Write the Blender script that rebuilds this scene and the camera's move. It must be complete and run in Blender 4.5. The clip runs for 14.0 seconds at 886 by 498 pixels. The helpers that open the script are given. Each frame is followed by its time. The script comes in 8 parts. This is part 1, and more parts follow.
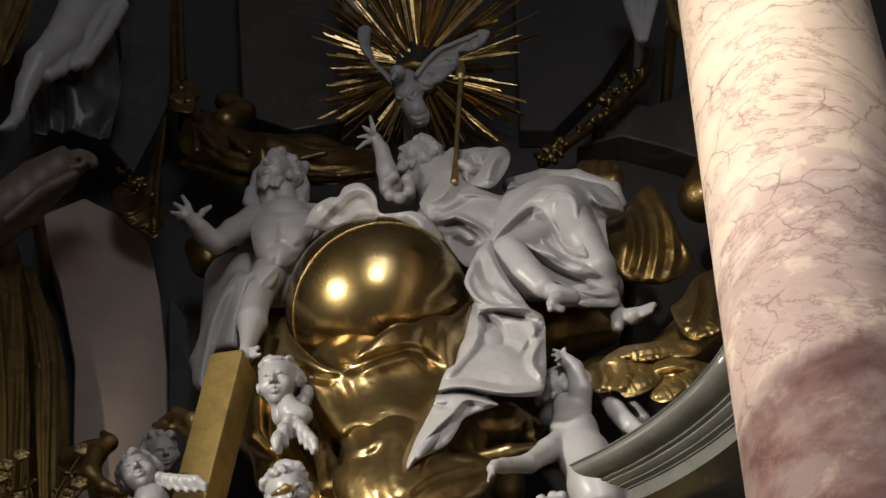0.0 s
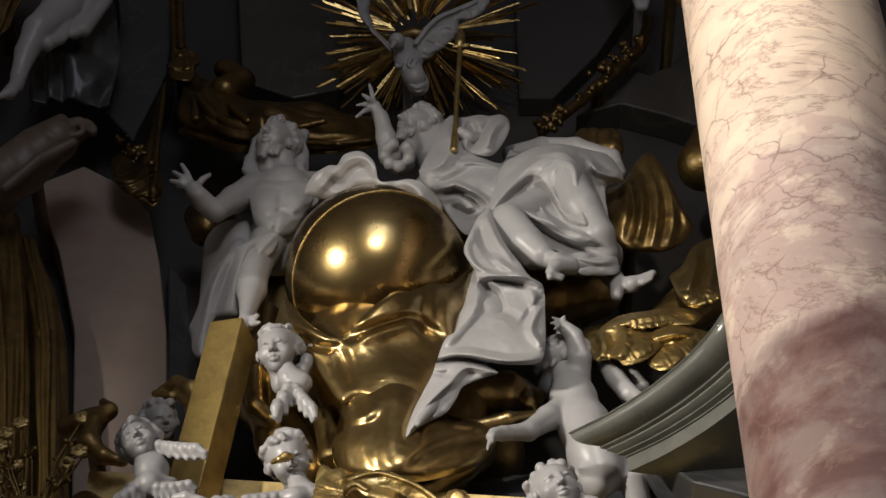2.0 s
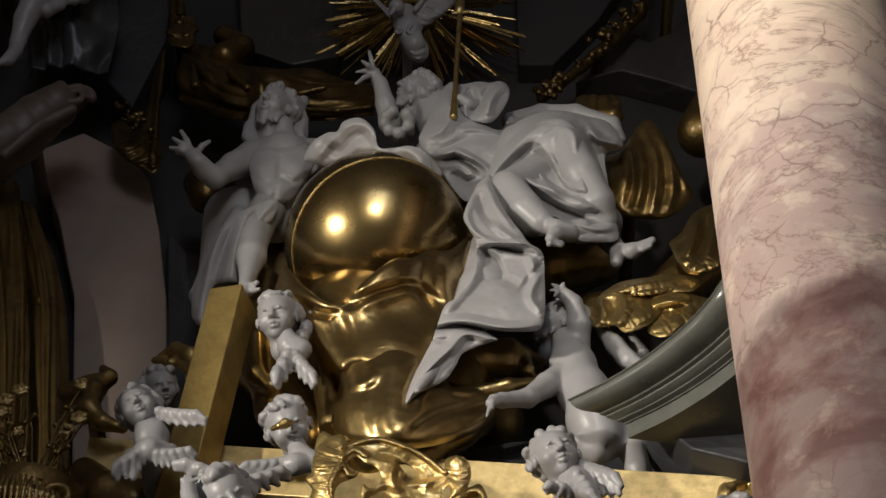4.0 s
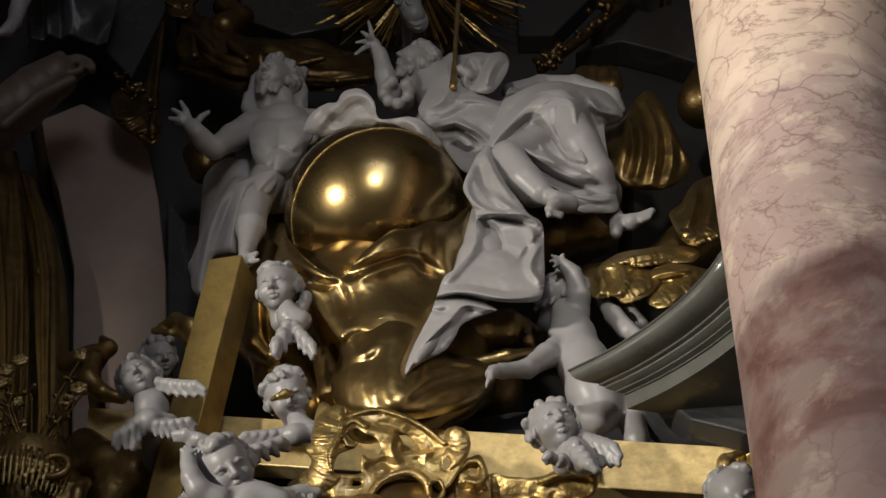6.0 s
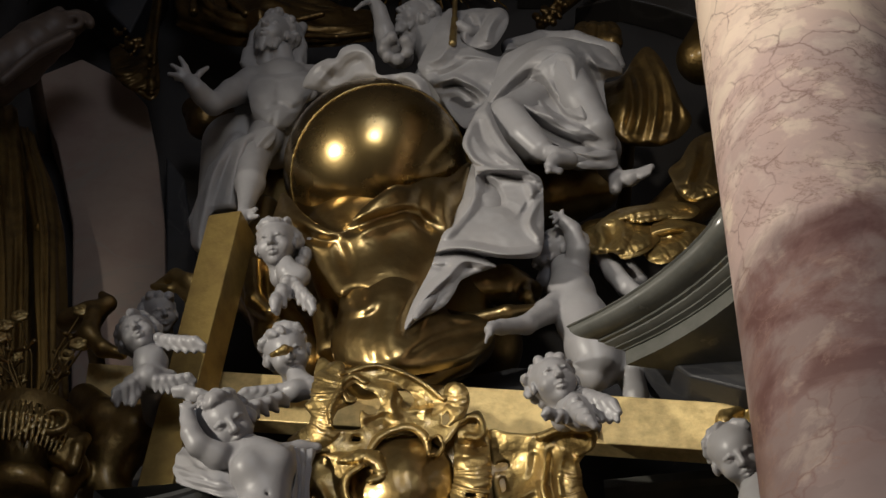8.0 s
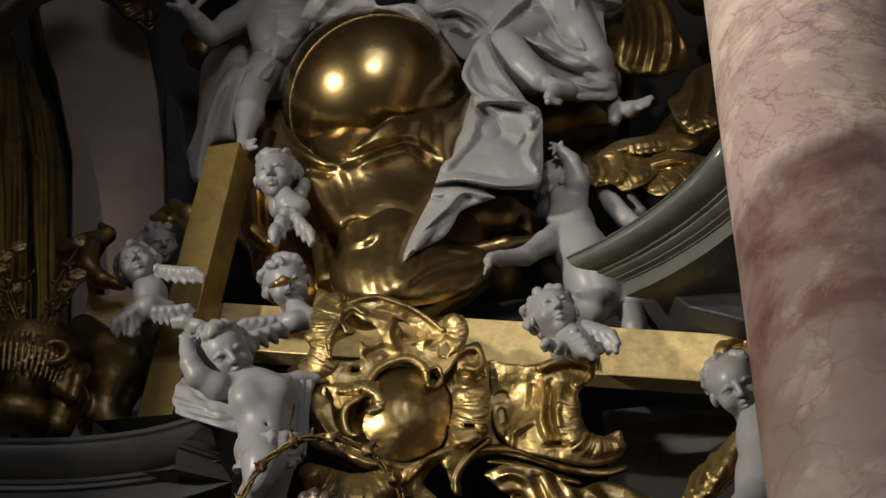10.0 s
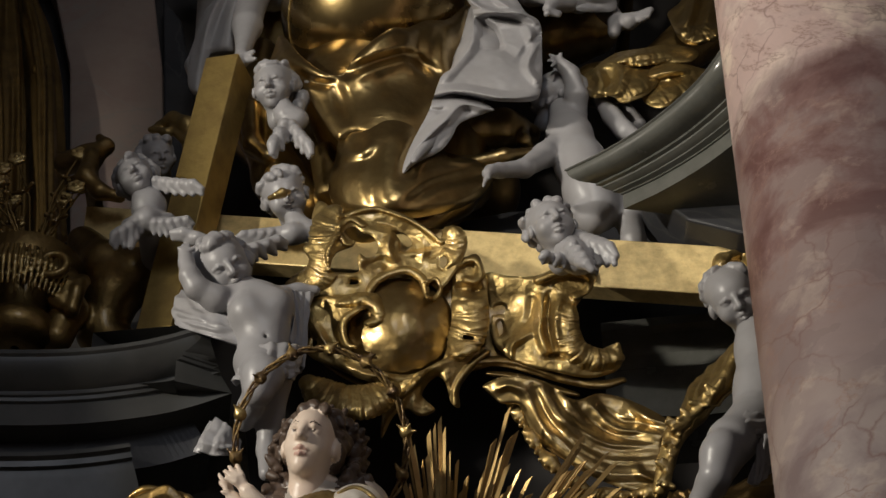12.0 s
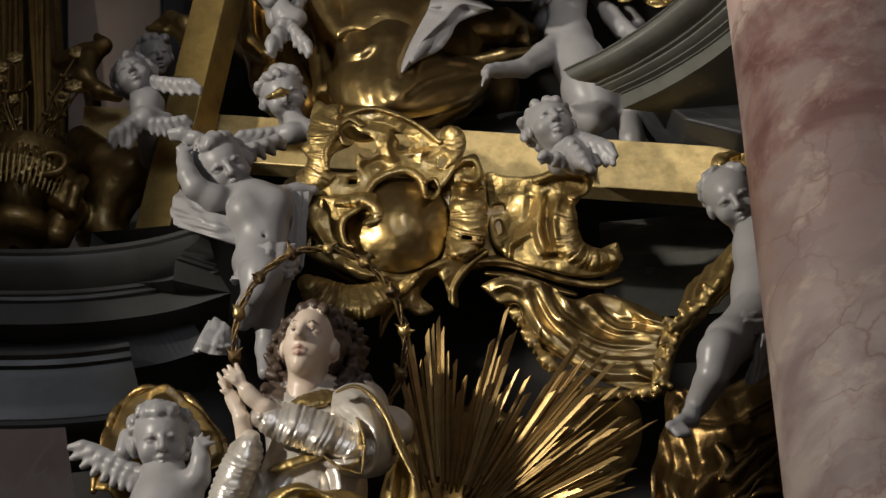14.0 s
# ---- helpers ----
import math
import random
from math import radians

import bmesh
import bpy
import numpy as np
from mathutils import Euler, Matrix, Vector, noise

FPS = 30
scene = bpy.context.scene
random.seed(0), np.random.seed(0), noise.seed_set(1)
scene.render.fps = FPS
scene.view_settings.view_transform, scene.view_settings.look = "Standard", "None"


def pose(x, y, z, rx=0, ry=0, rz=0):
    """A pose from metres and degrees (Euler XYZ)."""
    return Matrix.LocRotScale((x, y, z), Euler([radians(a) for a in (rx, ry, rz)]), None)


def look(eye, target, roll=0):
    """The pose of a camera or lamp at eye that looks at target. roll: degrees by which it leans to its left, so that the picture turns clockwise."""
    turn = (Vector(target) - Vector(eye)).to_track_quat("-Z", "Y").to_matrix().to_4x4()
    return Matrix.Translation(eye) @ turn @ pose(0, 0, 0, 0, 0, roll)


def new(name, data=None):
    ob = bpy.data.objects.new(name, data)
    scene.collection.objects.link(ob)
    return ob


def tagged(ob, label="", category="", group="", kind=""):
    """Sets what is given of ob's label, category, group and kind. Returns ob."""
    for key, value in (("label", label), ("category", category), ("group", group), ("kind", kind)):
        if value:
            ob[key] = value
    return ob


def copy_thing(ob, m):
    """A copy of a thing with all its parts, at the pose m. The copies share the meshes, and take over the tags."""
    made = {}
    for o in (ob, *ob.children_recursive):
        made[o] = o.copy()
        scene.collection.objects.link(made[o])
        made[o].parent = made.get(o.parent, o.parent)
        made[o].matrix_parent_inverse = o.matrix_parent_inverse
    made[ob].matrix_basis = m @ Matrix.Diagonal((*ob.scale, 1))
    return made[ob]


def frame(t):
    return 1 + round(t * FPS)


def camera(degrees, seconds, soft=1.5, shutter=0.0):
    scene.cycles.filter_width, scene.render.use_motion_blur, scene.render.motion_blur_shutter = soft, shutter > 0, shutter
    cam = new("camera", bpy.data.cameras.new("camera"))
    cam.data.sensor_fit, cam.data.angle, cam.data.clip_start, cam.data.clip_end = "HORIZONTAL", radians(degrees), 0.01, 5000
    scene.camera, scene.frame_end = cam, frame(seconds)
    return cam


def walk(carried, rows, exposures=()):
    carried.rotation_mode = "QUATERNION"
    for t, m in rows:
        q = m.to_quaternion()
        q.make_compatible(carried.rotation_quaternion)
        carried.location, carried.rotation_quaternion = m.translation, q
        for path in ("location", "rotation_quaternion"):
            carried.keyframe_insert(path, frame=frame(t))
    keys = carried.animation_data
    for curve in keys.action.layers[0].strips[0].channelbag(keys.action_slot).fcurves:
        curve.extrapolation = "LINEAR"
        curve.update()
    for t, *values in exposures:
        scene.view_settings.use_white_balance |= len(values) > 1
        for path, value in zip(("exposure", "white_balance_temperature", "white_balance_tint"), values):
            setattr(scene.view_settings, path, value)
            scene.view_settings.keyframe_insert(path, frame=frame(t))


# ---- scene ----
cam = camera(21.15, 14.0, soft=1.5)
EYE = 1.6
# seconds, degrees up, degrees to the left, lean
ROWS = [
    (0.0, 51.0, 0.0, 0.0),
    (0.5, 50.852, -0.007, -0.008),
    (1.0, 50.675, -0.013, -0.014),
    (1.5, 50.477, -0.018, -0.019),
    (2.0, 50.23, -0.023, -0.023),
    (2.5, 50.009, -0.027, -0.025),
    (3.0, 49.797, -0.03, -0.026),
    (5.5, 48.914, -0.049, -0.017),
    (6.0, 48.724, -0.054, -0.013),
    (6.5, 48.532, -0.059, -0.008),
    (7.0, 48.279, -0.065, -0.003),
    (9.5, 46.47, -0.101, 0.024),
    (10.0, 46.003, -0.11, 0.029),
    (10.5, 45.524, -0.12, 0.034),
    (11.0, 44.961, -0.131, 0.038),
    (11.5, 44.439, -0.142, 0.042),
    (12.0, 43.884, -0.153, 0.045),
    (12.5, 43.334, -0.165, 0.048),
    (13.0, 42.686, -0.177, 0.05),
    (13.5, 42.089, -0.19, 0.05),
    (14.0, 41.467, -0.203, 0.05),
]
walk(cam, [(t, pose(0, 0, EYE, 0, 0, yaw) @ pose(0, 0, 0, 90 + up) @ pose(0, 0, 0, 0, 0, lean)) for t, up, yaw, lean in ROWS],
     exposures=[(0.0, -0.05), (3.0, -0.35), (7.0, -0.7), (10.0, -0.84), (14.0, -0.86)])

# ---- light: two floodlights on the galleries of the nave ----
world = bpy.data.worlds.new("dark_church")
scene.world = world
world.use_nodes = True
world.node_tree.nodes["Background"].inputs[0].default_value = (0.5, 0.5, 0.6, 1)
world.node_tree.nodes["Background"].inputs[1].default_value = 0.0


def floodlight(name, eye, target, watts, radius, degrees, colour):
    data = bpy.data.lights.new(name, "SPOT")
    data.energy, data.shadow_soft_size, data.spot_size, data.spot_blend = watts, radius, radians(degrees), 1.0
    data.color = colour
    ob = new(name, data)
    ob.matrix_world = look(eye, target)
    return ob


floodlight("floodlight_side", (-8.3, 1.0, 8.52), (0.3, 7.6, 8.0), 6300, 0.27, 52, (1.0, 0.92, 0.79))
floodlight("floodlight_front", (-0.34, 2.8, 10.15), (1.55, 7.8, 10.7), 485, 0.118, 78, (1.0, 0.92, 0.79))
# weak daylight from behind: an added fill lamp, no window in the rear wall
day = bpy.data.lights.new("daylight_fill", "AREA")
day.shape, day.size, day.size_y, day.energy, day.color = "RECTANGLE", 6.0, 7.0, 700, (0.86, 0.9, 1.0)
new("daylight_fill", day).matrix_world = look((1.0, -11.7, 12.5), (0, 8, 10))


# ---- materials ----
def material(name, base, rough=0.5, metal=0.0, spots=None, spot_scale=3.0, spot_amount=0.5, grain=60.0, bump=0.15, bump_size=0.004,
             rough_swing=0.12, vein=None, vein_scale=1.2, coat=0.0, coat_rough=0.15):
    m = bpy.data.materials.new(name)
    m.use_nodes = True
    n, l = m.node_tree.nodes, m.node_tree.links
    b = n["Principled BSDF"]
    b.inputs["Metallic"].default_value = metal
    b.inputs["Coat Weight"].default_value, b.inputs["Coat Roughness"].default_value = coat, coat_rough
    at = n.new("ShaderNodeTexCoord")
    big = n.new("ShaderNodeTexNoise")
    big.inputs["Scale"].default_value, big.inputs["Detail"].default_value, big.inputs["Roughness"].default_value = spot_scale, 6.0, 0.62
    l.new(at.outputs["Object"], big.inputs["Vector"])
    ramp = n.new("ShaderNodeValToRGB")
    ramp.color_ramp.elements[0].position, ramp.color_ramp.elements[1].position = 0.42, 0.72
    l.new(big.outputs["Fac"], ramp.inputs["Fac"])
    mix = n.new("ShaderNodeMix")
    mix.data_type = "RGBA"
    mix.inputs["A"].default_value = (*base, 1)
    mix.inputs["B"].default_value = (*(spots or [c * 0.75 for c in base]), 1)
    scale = n.new("ShaderNodeMath")
    scale.operation = "MULTIPLY"
    scale.inputs[1].default_value = spot_amount
    l.new(ramp.outputs["Color"], scale.inputs[0])
    l.new(scale.outputs[0], mix.inputs["Factor"])
    colour = mix.outputs["Result"]
    if vein:
        wav = n.new("ShaderNodeTexNoise")
        wav.inputs["Scale"].default_value, wav.inputs["Detail"].default_value, wav.inputs["Distortion"].default_value = vein_scale, 8.0, 1.4
        l.new(at.outputs["Object"], wav.inputs["Vector"])
        line = n.new("ShaderNodeValToRGB")
        e = line.color_ramp.elements
        e[0].position, e[0].color = 0.485, (0, 0, 0, 1)
        e[1].position, e[1].color = 0.515, (0, 0, 0, 1)
        mid = line.color_ramp.elements.new(0.5)
        mid.color = (1, 1, 1, 1)
        l.new(wav.outputs["Fac"], line.inputs["Fac"])
        mv = n.new("ShaderNodeMix")
        mv.data_type = "RGBA"
        l.new(line.outputs["Color"], mv.inputs["Factor"])
        l.new(colour, mv.inputs["A"])
        mv.inputs["B"].default_value = (*vein, 1)
        colour = mv.outputs["Result"]
    l.new(colour, b.inputs["Base Color"])
    fine = n.new("ShaderNodeTexNoise")
    fine.inputs["Scale"].default_value, fine.inputs["Detail"].default_value = grain, 4.0
    l.new(at.outputs["Object"], fine.inputs["Vector"])
    r = n.new("ShaderNodeMapRange")
    r.inputs["To Min"].default_value, r.inputs["To Max"].default_value = max(0.02, rough - rough_swing), min(1, rough + rough_swing)
    l.new(big.outputs["Fac"], r.inputs["Value"])
    l.new(r.outputs["Result"], b.inputs["Roughness"])
    bp = n.new("ShaderNodeBump")
    bp.inputs["Strength"].default_value, bp.inputs["Distance"].default_value = bump, bump_size
    l.new(fine.outputs["Fac"], bp.inputs["Height"])
    l.new(bp.outputs["Normal"], b.inputs["Normal"])
    return m


STUCCO = material("white_polished_stucco", (0.33, 0.325, 0.337), 0.40, spots=(0.25, 0.238, 0.235), spot_scale=5, spot_amount=0.5, grain=35, bump=0.12)
GOLD = material("gold_leaf", (0.52, 0.385, 0.155), 0.47, 1.0, coat=0.6, coat_rough=0.2, spots=(0.24, 0.145, 0.05), spot_scale=9, spot_amount=0.85, grain=30, bump=0.55, bump_size=0.012)
SATIN_GOLD = material("satin_gold_leaf", (0.40, 0.29, 0.12), 0.38, 1.0, coat=0.6, coat_rough=0.14, spots=(0.23, 0.15, 0.055), spot_scale=7, spot_amount=0.85, grain=14, bump=0.4, bump_size=0.01)
GLOBE_GOLD = material("burnished_gold_leaf", (0.38, 0.275, 0.115), 0.27, 1.0, coat=0.4, coat_rough=0.2, spots=(0.24, 0.155, 0.06), spot_scale=4, spot_amount=0.7, grain=9, bump=0.16, bump_size=0.012, rough_swing=0.06)
CLOUD_GOLD = material("worn_burnished_gold_leaf", (0.44, 0.32, 0.135), 0.33, 1.0, coat=0.4, coat_rough=0.2, spots=(0.25, 0.16, 0.06), spot_scale=7, spot_amount=0.8, grain=14, bump=0.3, bump_size=0.014, rough_swing=0.1)
# darker gold with brown spots, for drapes, urn, clouds and grounds
DARK_GOLD = material("dark_gold", (0.30, 0.20, 0.07), 0.46, 1.0, coat=0.5, coat_rough=0.2, spots=(0.12, 0.075, 0.03), spot_scale=6, spot_amount=0.85, grain=22, bump=0.45, bump_size=0.012)
# gilding that lies in dim light: the shade is put into this brown
BROWN_GOLD = material("shaded_gilding", (0.15, 0.095, 0.035), 0.36, 0.9, spots=(0.05, 0.034, 0.018), spot_scale=5, spot_amount=0.85, grain=22, bump=0.4, bump_size=0.012)
GLINT_GOLD = material("bright_gold_leaf", (0.45, 0.32, 0.13), 0.24, 1.0, spots=(0.28, 0.18, 0.07), spot_scale=12, spot_amount=0.8, grain=40, bump=0.4, bump_size=0.006)
DULL_GILT = material("worn_gilding", (0.42, 0.30, 0.10), 0.46, 0.75, spots=(0.2, 0.13, 0.05), spot_scale=8, spot_amount=0.8, grain=30, bump=0.4, bump_size=0.006)
BEAM_GOLD = material("gilded_plank", (0.88, 0.68, 0.32), 0.42, 0.5, spots=(0.26, 0.17, 0.06), spot_scale=11, spot_amount=0.55, grain=34, bump=0.3, bump_size=0.006)
SILVER = material("silver_leaf", (0.9, 0.85, 0.78), 0.34, 0.55, spots=(0.42, 0.36, 0.29), spot_scale=9, spot_amount=0.6, grain=30, bump=0.3, bump_size=0.008)
SKIN = material("painted_flesh", (0.76, 0.64, 0.53), 0.36, spots=(0.68, 0.48, 0.38), spot_scale=9, spot_amount=0.5, grain=60, bump=0.04)
ROSE = material("painted_rose_lips", (0.62, 0.40, 0.33), 0.36, spots=(0.55, 0.32, 0.26), spot_scale=20, spot_amount=0.5, grain=60, bump=0.03)
HAIR = material("brown_painted_hair", (0.075, 0.05, 0.036), 0.45, spots=(0.16, 0.11, 0.08), spot_scale=20, spot_amount=0.5)
GREY = material("grey_green_marble", (0.062, 0.062, 0.059), 0.36, spots=(0.03, 0.03, 0.029), spot_scale=4, spot_amount=0.8, grain=12, bump=0.03)
SLATE = material("dark_grey_marble", (0.042, 0.043, 0.048), 0.4, spots=(0.022, 0.022, 0.025), spot_scale=2.5, spot_amount=0.8, vein=(0.06, 0.06, 0.06))
PINK_DULL = material("faded_pink_marble", (0.29, 0.225, 0.19), 0.4, spots=(0.21, 0.135, 0.12), spot_scale=2.0, spot_amount=0.9, grain=10, bump=0.03, vein=(0.26, 0.22, 0.19))
# stone of the dim console: its shade is put into the brown
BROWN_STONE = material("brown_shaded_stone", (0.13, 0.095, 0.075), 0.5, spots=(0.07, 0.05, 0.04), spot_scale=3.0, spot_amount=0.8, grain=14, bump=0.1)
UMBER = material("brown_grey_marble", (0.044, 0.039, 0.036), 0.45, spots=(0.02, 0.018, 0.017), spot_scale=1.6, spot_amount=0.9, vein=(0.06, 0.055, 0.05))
# plaster of the unlit niche: its shade is put into this near-black
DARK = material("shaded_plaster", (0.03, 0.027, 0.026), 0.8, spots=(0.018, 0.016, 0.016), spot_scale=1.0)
STONE = material("nave_plaster", (0.5, 0.43, 0.35), 0.8, spots=(0.3, 0.25, 0.2), spot_scale=0.5)
RAY_GOLD = material("gilded_slat", (0.52, 0.355, 0.145), 0.40, 0.8, coat=0.5, coat_rough=0.15, spots=(0.27, 0.17, 0.065), spot_scale=10, spot_amount=0.8, grain=26, bump=0.25, bump_size=0.006)
THORN = material("gilded_brown_wood", (0.10, 0.06, 0.03), 0.42, 0.5, spots=(0.36, 0.24, 0.08), spot_scale=14, spot_amount=0.9)


def column_marble():
    """Pink scagliola: cream bands above, rose below, cloudy patches and thin dark cracks."""
    m = bpy.data.materials.new("pink_veined_marble")
    m.use_nodes = True
    n, l = m.node_tree.nodes, m.node_tree.links
    b = n["Principled BSDF"]
    at = n.new("ShaderNodeTexCoord")
    turn = n.new("ShaderNodeMapping")
    turn.inputs["Rotation"].default_value = (0.0, radians(-20), 0.0)
    turn.inputs["Scale"].default_value = (0.9, 0.9, 1.25)
    l.new(at.outputs["Object"], turn.inputs["Vector"])

    def noise_of(scale, detail, distort, rough=0.6):
        t = n.new("ShaderNodeTexNoise")
        t.inputs["Scale"].default_value, t.inputs["Detail"].default_value = scale, detail
        t.inputs["Distortion"].default_value, t.inputs["Roughness"].default_value = distort, rough
        l.new(turn.outputs["Vector"], t.inputs["Vector"])
        return t.outputs["Fac"]

    def ramp_of(fac, stops):
        r = n.new("ShaderNodeValToRGB")
        e = r.color_ramp.elements
        e[0].position, e[0].color = stops[0][0], (*stops[0][1], 1)
        e[1].position, e[1].color = stops[-1][0], (*stops[-1][1], 1)
        for p, c in stops[1:-1]:
            e.new(p).color = (*c, 1)
        l.new(fac, r.inputs["Fac"])
        return r.outputs["Color"]

    def mixed(fac, a, c, mode="MIX"):
        x = n.new("ShaderNodeMix")
        x.data_type, x.blend_type = "RGBA", mode
        for key, v in (("Factor", fac), ("A", a), ("B", c)):
            if isinstance(v, tuple):
                x.inputs[key].default_value = (*v, 1)
            elif isinstance(v, float):
                x.inputs[key].default_value = v
            else:
                l.new(v, x.inputs[key])
        return x.outputs["Result"]

    cloud = ramp_of(noise_of(2.1, 9, 0.25, 0.62), [(0.36, (0.82, 0.70, 0.57)), (0.46, (0.75, 0.61, 0.52)), (0.50, (0.60, 0.45, 0.41)), (0.57, (0.57, 0.43, 0.40)), (0.66, (0.72, 0.60, 0.53))])
    cream = ramp_of(noise_of(1.8, 8, 0.3), [(0.3, (0.79, 0.66, 0.53)), (0.52, (0.75, 0.60, 0.49)), (0.75, (0.68, 0.52, 0.44))])
    rose = ramp_of(noise_of(3.0, 9, 0.3, 0.62), [(0.40, (0.16, 0.082, 0.075)), (0.48, (0.225, 0.135, 0.125)), (0.57, (0.30, 0.22, 0.205))])
    grey = ramp_of(noise_of(3.0, 9, 0.3, 0.62), [(0.40, (0.40, 0.335, 0.315)), (0.5, (0.33, 0.27, 0.262)), (0.6, (0.25, 0.19, 0.19))])
    # height along the shaft, with a wavy border between the beds of the stone
    sep = n.new("ShaderNodeSeparateXYZ")
    l.new(at.outputs["Object"], sep.inputs[0])
    slope = n.new("ShaderNodeMath")
    slope.operation, slope.inputs[1].default_value = "MULTIPLY_ADD", -0.1
    l.new(sep.outputs["X"], slope.inputs[0])
    l.new(sep.outputs["Z"], slope.inputs[2])
    wob = n.new("ShaderNodeMath")
    wob.operation, wob.inputs[1].default_value = "MULTIPLY_ADD", 0.42
    l.new(noise_of(2.2, 9, 0.8, 0.65), wob.inputs[0])
    l.new(slope.outputs[0], wob.inputs[2])

    def step(z0, z1):
        r = n.new("ShaderNodeMapRange")
        r.inputs["From Min"].default_value, r.inputs["From Max"].default_value = z0, z1
        l.new(wob.outputs[0], r.inputs["Value"])
        return r.outputs["Result"]

    col = mixed(step(BED_GREY - 0.5, BED_GREY + 0.5), grey, rose)
    col = mixed(step(BED_ROSE - 0.07, BED_ROSE + 0.05), col, cloud)
    col = mixed(step(BED_CREAM - 0.3, BED_CREAM + 0.25), col, cream)
    vein = ramp_of(noise_of(1.3, 10, 0.4, 0.66), [(0.482, (0, 0, 0)), (0.497, (0.3, 0.3, 0.3)), (0.5, (0.9, 0.9, 0.9)), (0.503, (0.3, 0.3, 0.3)), (0.518, (0, 0, 0))])
    col = mixed(vein, col, (0.30, 0.19, 0.16))
    pale = ramp_of(noise_of(4.2, 8, 0.3, 0.6), [(0.58, (0, 0, 0)), (0.66, (0.24, 0.24, 0.24)), (0.72, (0.1, 0.1, 0.1))])
    col = mixed(pale, col, (0.76, 0.63, 0.52))
    # a net of fine wandering cracks, broken up by a mask
    warp = n.new("ShaderNodeTexNoise")
    warp.inputs["Scale"].default_value, warp.inputs["Detail"].default_value = 3.0, 6.0
    l.new(at.outputs["Object"], warp.inputs["Vector"])
    push = n.new("ShaderNodeVectorMath")
    push.operation = "MULTIPLY_ADD"
    push.inputs[1].default_value = (0.45, 0.45, 0.45)
    l.new(warp.outputs["Color"], push.inputs[0])
    l.new(turn.outputs["Vector"], push.inputs[2])
    net = n.new("ShaderNodeTexVoronoi")
    net.feature = "DISTANCE_TO_EDGE"
    net.inputs["Scale"].default_value = 3.6
    l.new(push.outputs["Vector"], net.inputs["Vector"])
    crack = ramp_of(net.outputs["Distance"], [(0.0, (1, 1, 1)), (0.012, (0.55, 0.55, 0.55)), (0.035, (0, 0, 0))])
    mask = ramp_of(noise_of(2.2, 4, 0.0), [(0.46, (0, 0, 0)), (0.58, (0.8, 0.8, 0.8))])
    col = mixed(mixed(1.0, crack, mask, "MULTIPLY"), col, (0.22, 0.13, 0.115))
    cells = n.new("ShaderNodeTexVoronoi")
    cells.inputs["Scale"].default_value = 5.0
    l.new(push.outputs["Vector"], cells.inputs["Vector"])
    tone = ramp_of(cells.outputs["Color"], [(0.0, (0.86, 0.85, 0.85)), (1.0, (1.08, 1.06, 1.05))])
    col = mixed(0.8, col, tone, "MULTIPLY")
    l.new(col, b.inputs["Base Color"])
    b.inputs["Roughness"].default_value = 0.42
    bp = n.new("ShaderNodeBump")
    bp.inputs["Strength"].default_value, bp.inputs["Distance"].default_value = 0.04, 0.004
    l.new(noise_of(40, 3, 0), bp.inputs["Height"])
    l.new(bp.outputs["Normal"], b.inputs["Normal"])
    return m


BED_GREY, BED_ROSE, BED_CREAM = 6.8, 8.05, 9.3
MARBLE = column_marble()


# ---- builders ----
def meshed(name, verts, faces, mats, smooth=True, slots=None):
    me = bpy.data.meshes.new(name)
    me.from_pydata([tuple(v) for v in verts], [], [tuple(f) for f in faces])
    for m in (mats if isinstance(mats, (list, tuple)) else [mats]):
        me.materials.append(m)
    if smooth:
        me.polygons.foreach_set("use_smooth", [True] * len(me.polygons))
    if slots is not None:
        me.polygons.foreach_set("material_index", [int(s) for s in slots])
    me.update()
    return me


def part(name, me, parent, label=""):
    ob = new(name, me)
    ob.parent = parent
    return tagged(ob, label) if label else ob


def thing(name, me, label, category, group="", kind=""):
    return tagged(new(name, me), label, category, group, kind)


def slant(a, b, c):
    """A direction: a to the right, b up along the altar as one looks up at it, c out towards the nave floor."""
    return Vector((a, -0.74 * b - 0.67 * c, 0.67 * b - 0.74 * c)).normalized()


def arc(c, rx, rz, a0, a1, w0, w1, n=14, out=0.0, curl=1.0):
    """Points with radii on an arc in the altar's plane; curl < 1 winds it inwards, out pushes its end forward."""
    pts = []
    for i in range(n + 1):
        f = i / n
        a, s = radians(a0 + (a1 - a0) * f), 1 + (curl - 1) * f
        pts.append(((c[0] + rx * s * math.cos(a), c[1] - out * f, c[2] + rz * s * math.sin(a)), w0 + (w1 - w0) * f))
    return pts


def curve_through(points, n):
    """A smooth line of n + 1 points through the given ones."""
    p = [Vector(q) for q in points]
    p = [2 * p[0] - p[1], *p, 2 * p[-1] - p[-2]]
    out = []
    for i in range(n + 1):
        x = i / n * (len(p) - 3)
        j = min(int(x), len(p) - 4)
        t = x - j
        a, b, c, d = p[j:j + 4]
        out.append(0.5 * (2 * b + (c - a) * t + (2 * a - 5 * b + 4 * c - d) * t * t + (3 * b - a - 3 * c + d) * t ** 3))
    return out


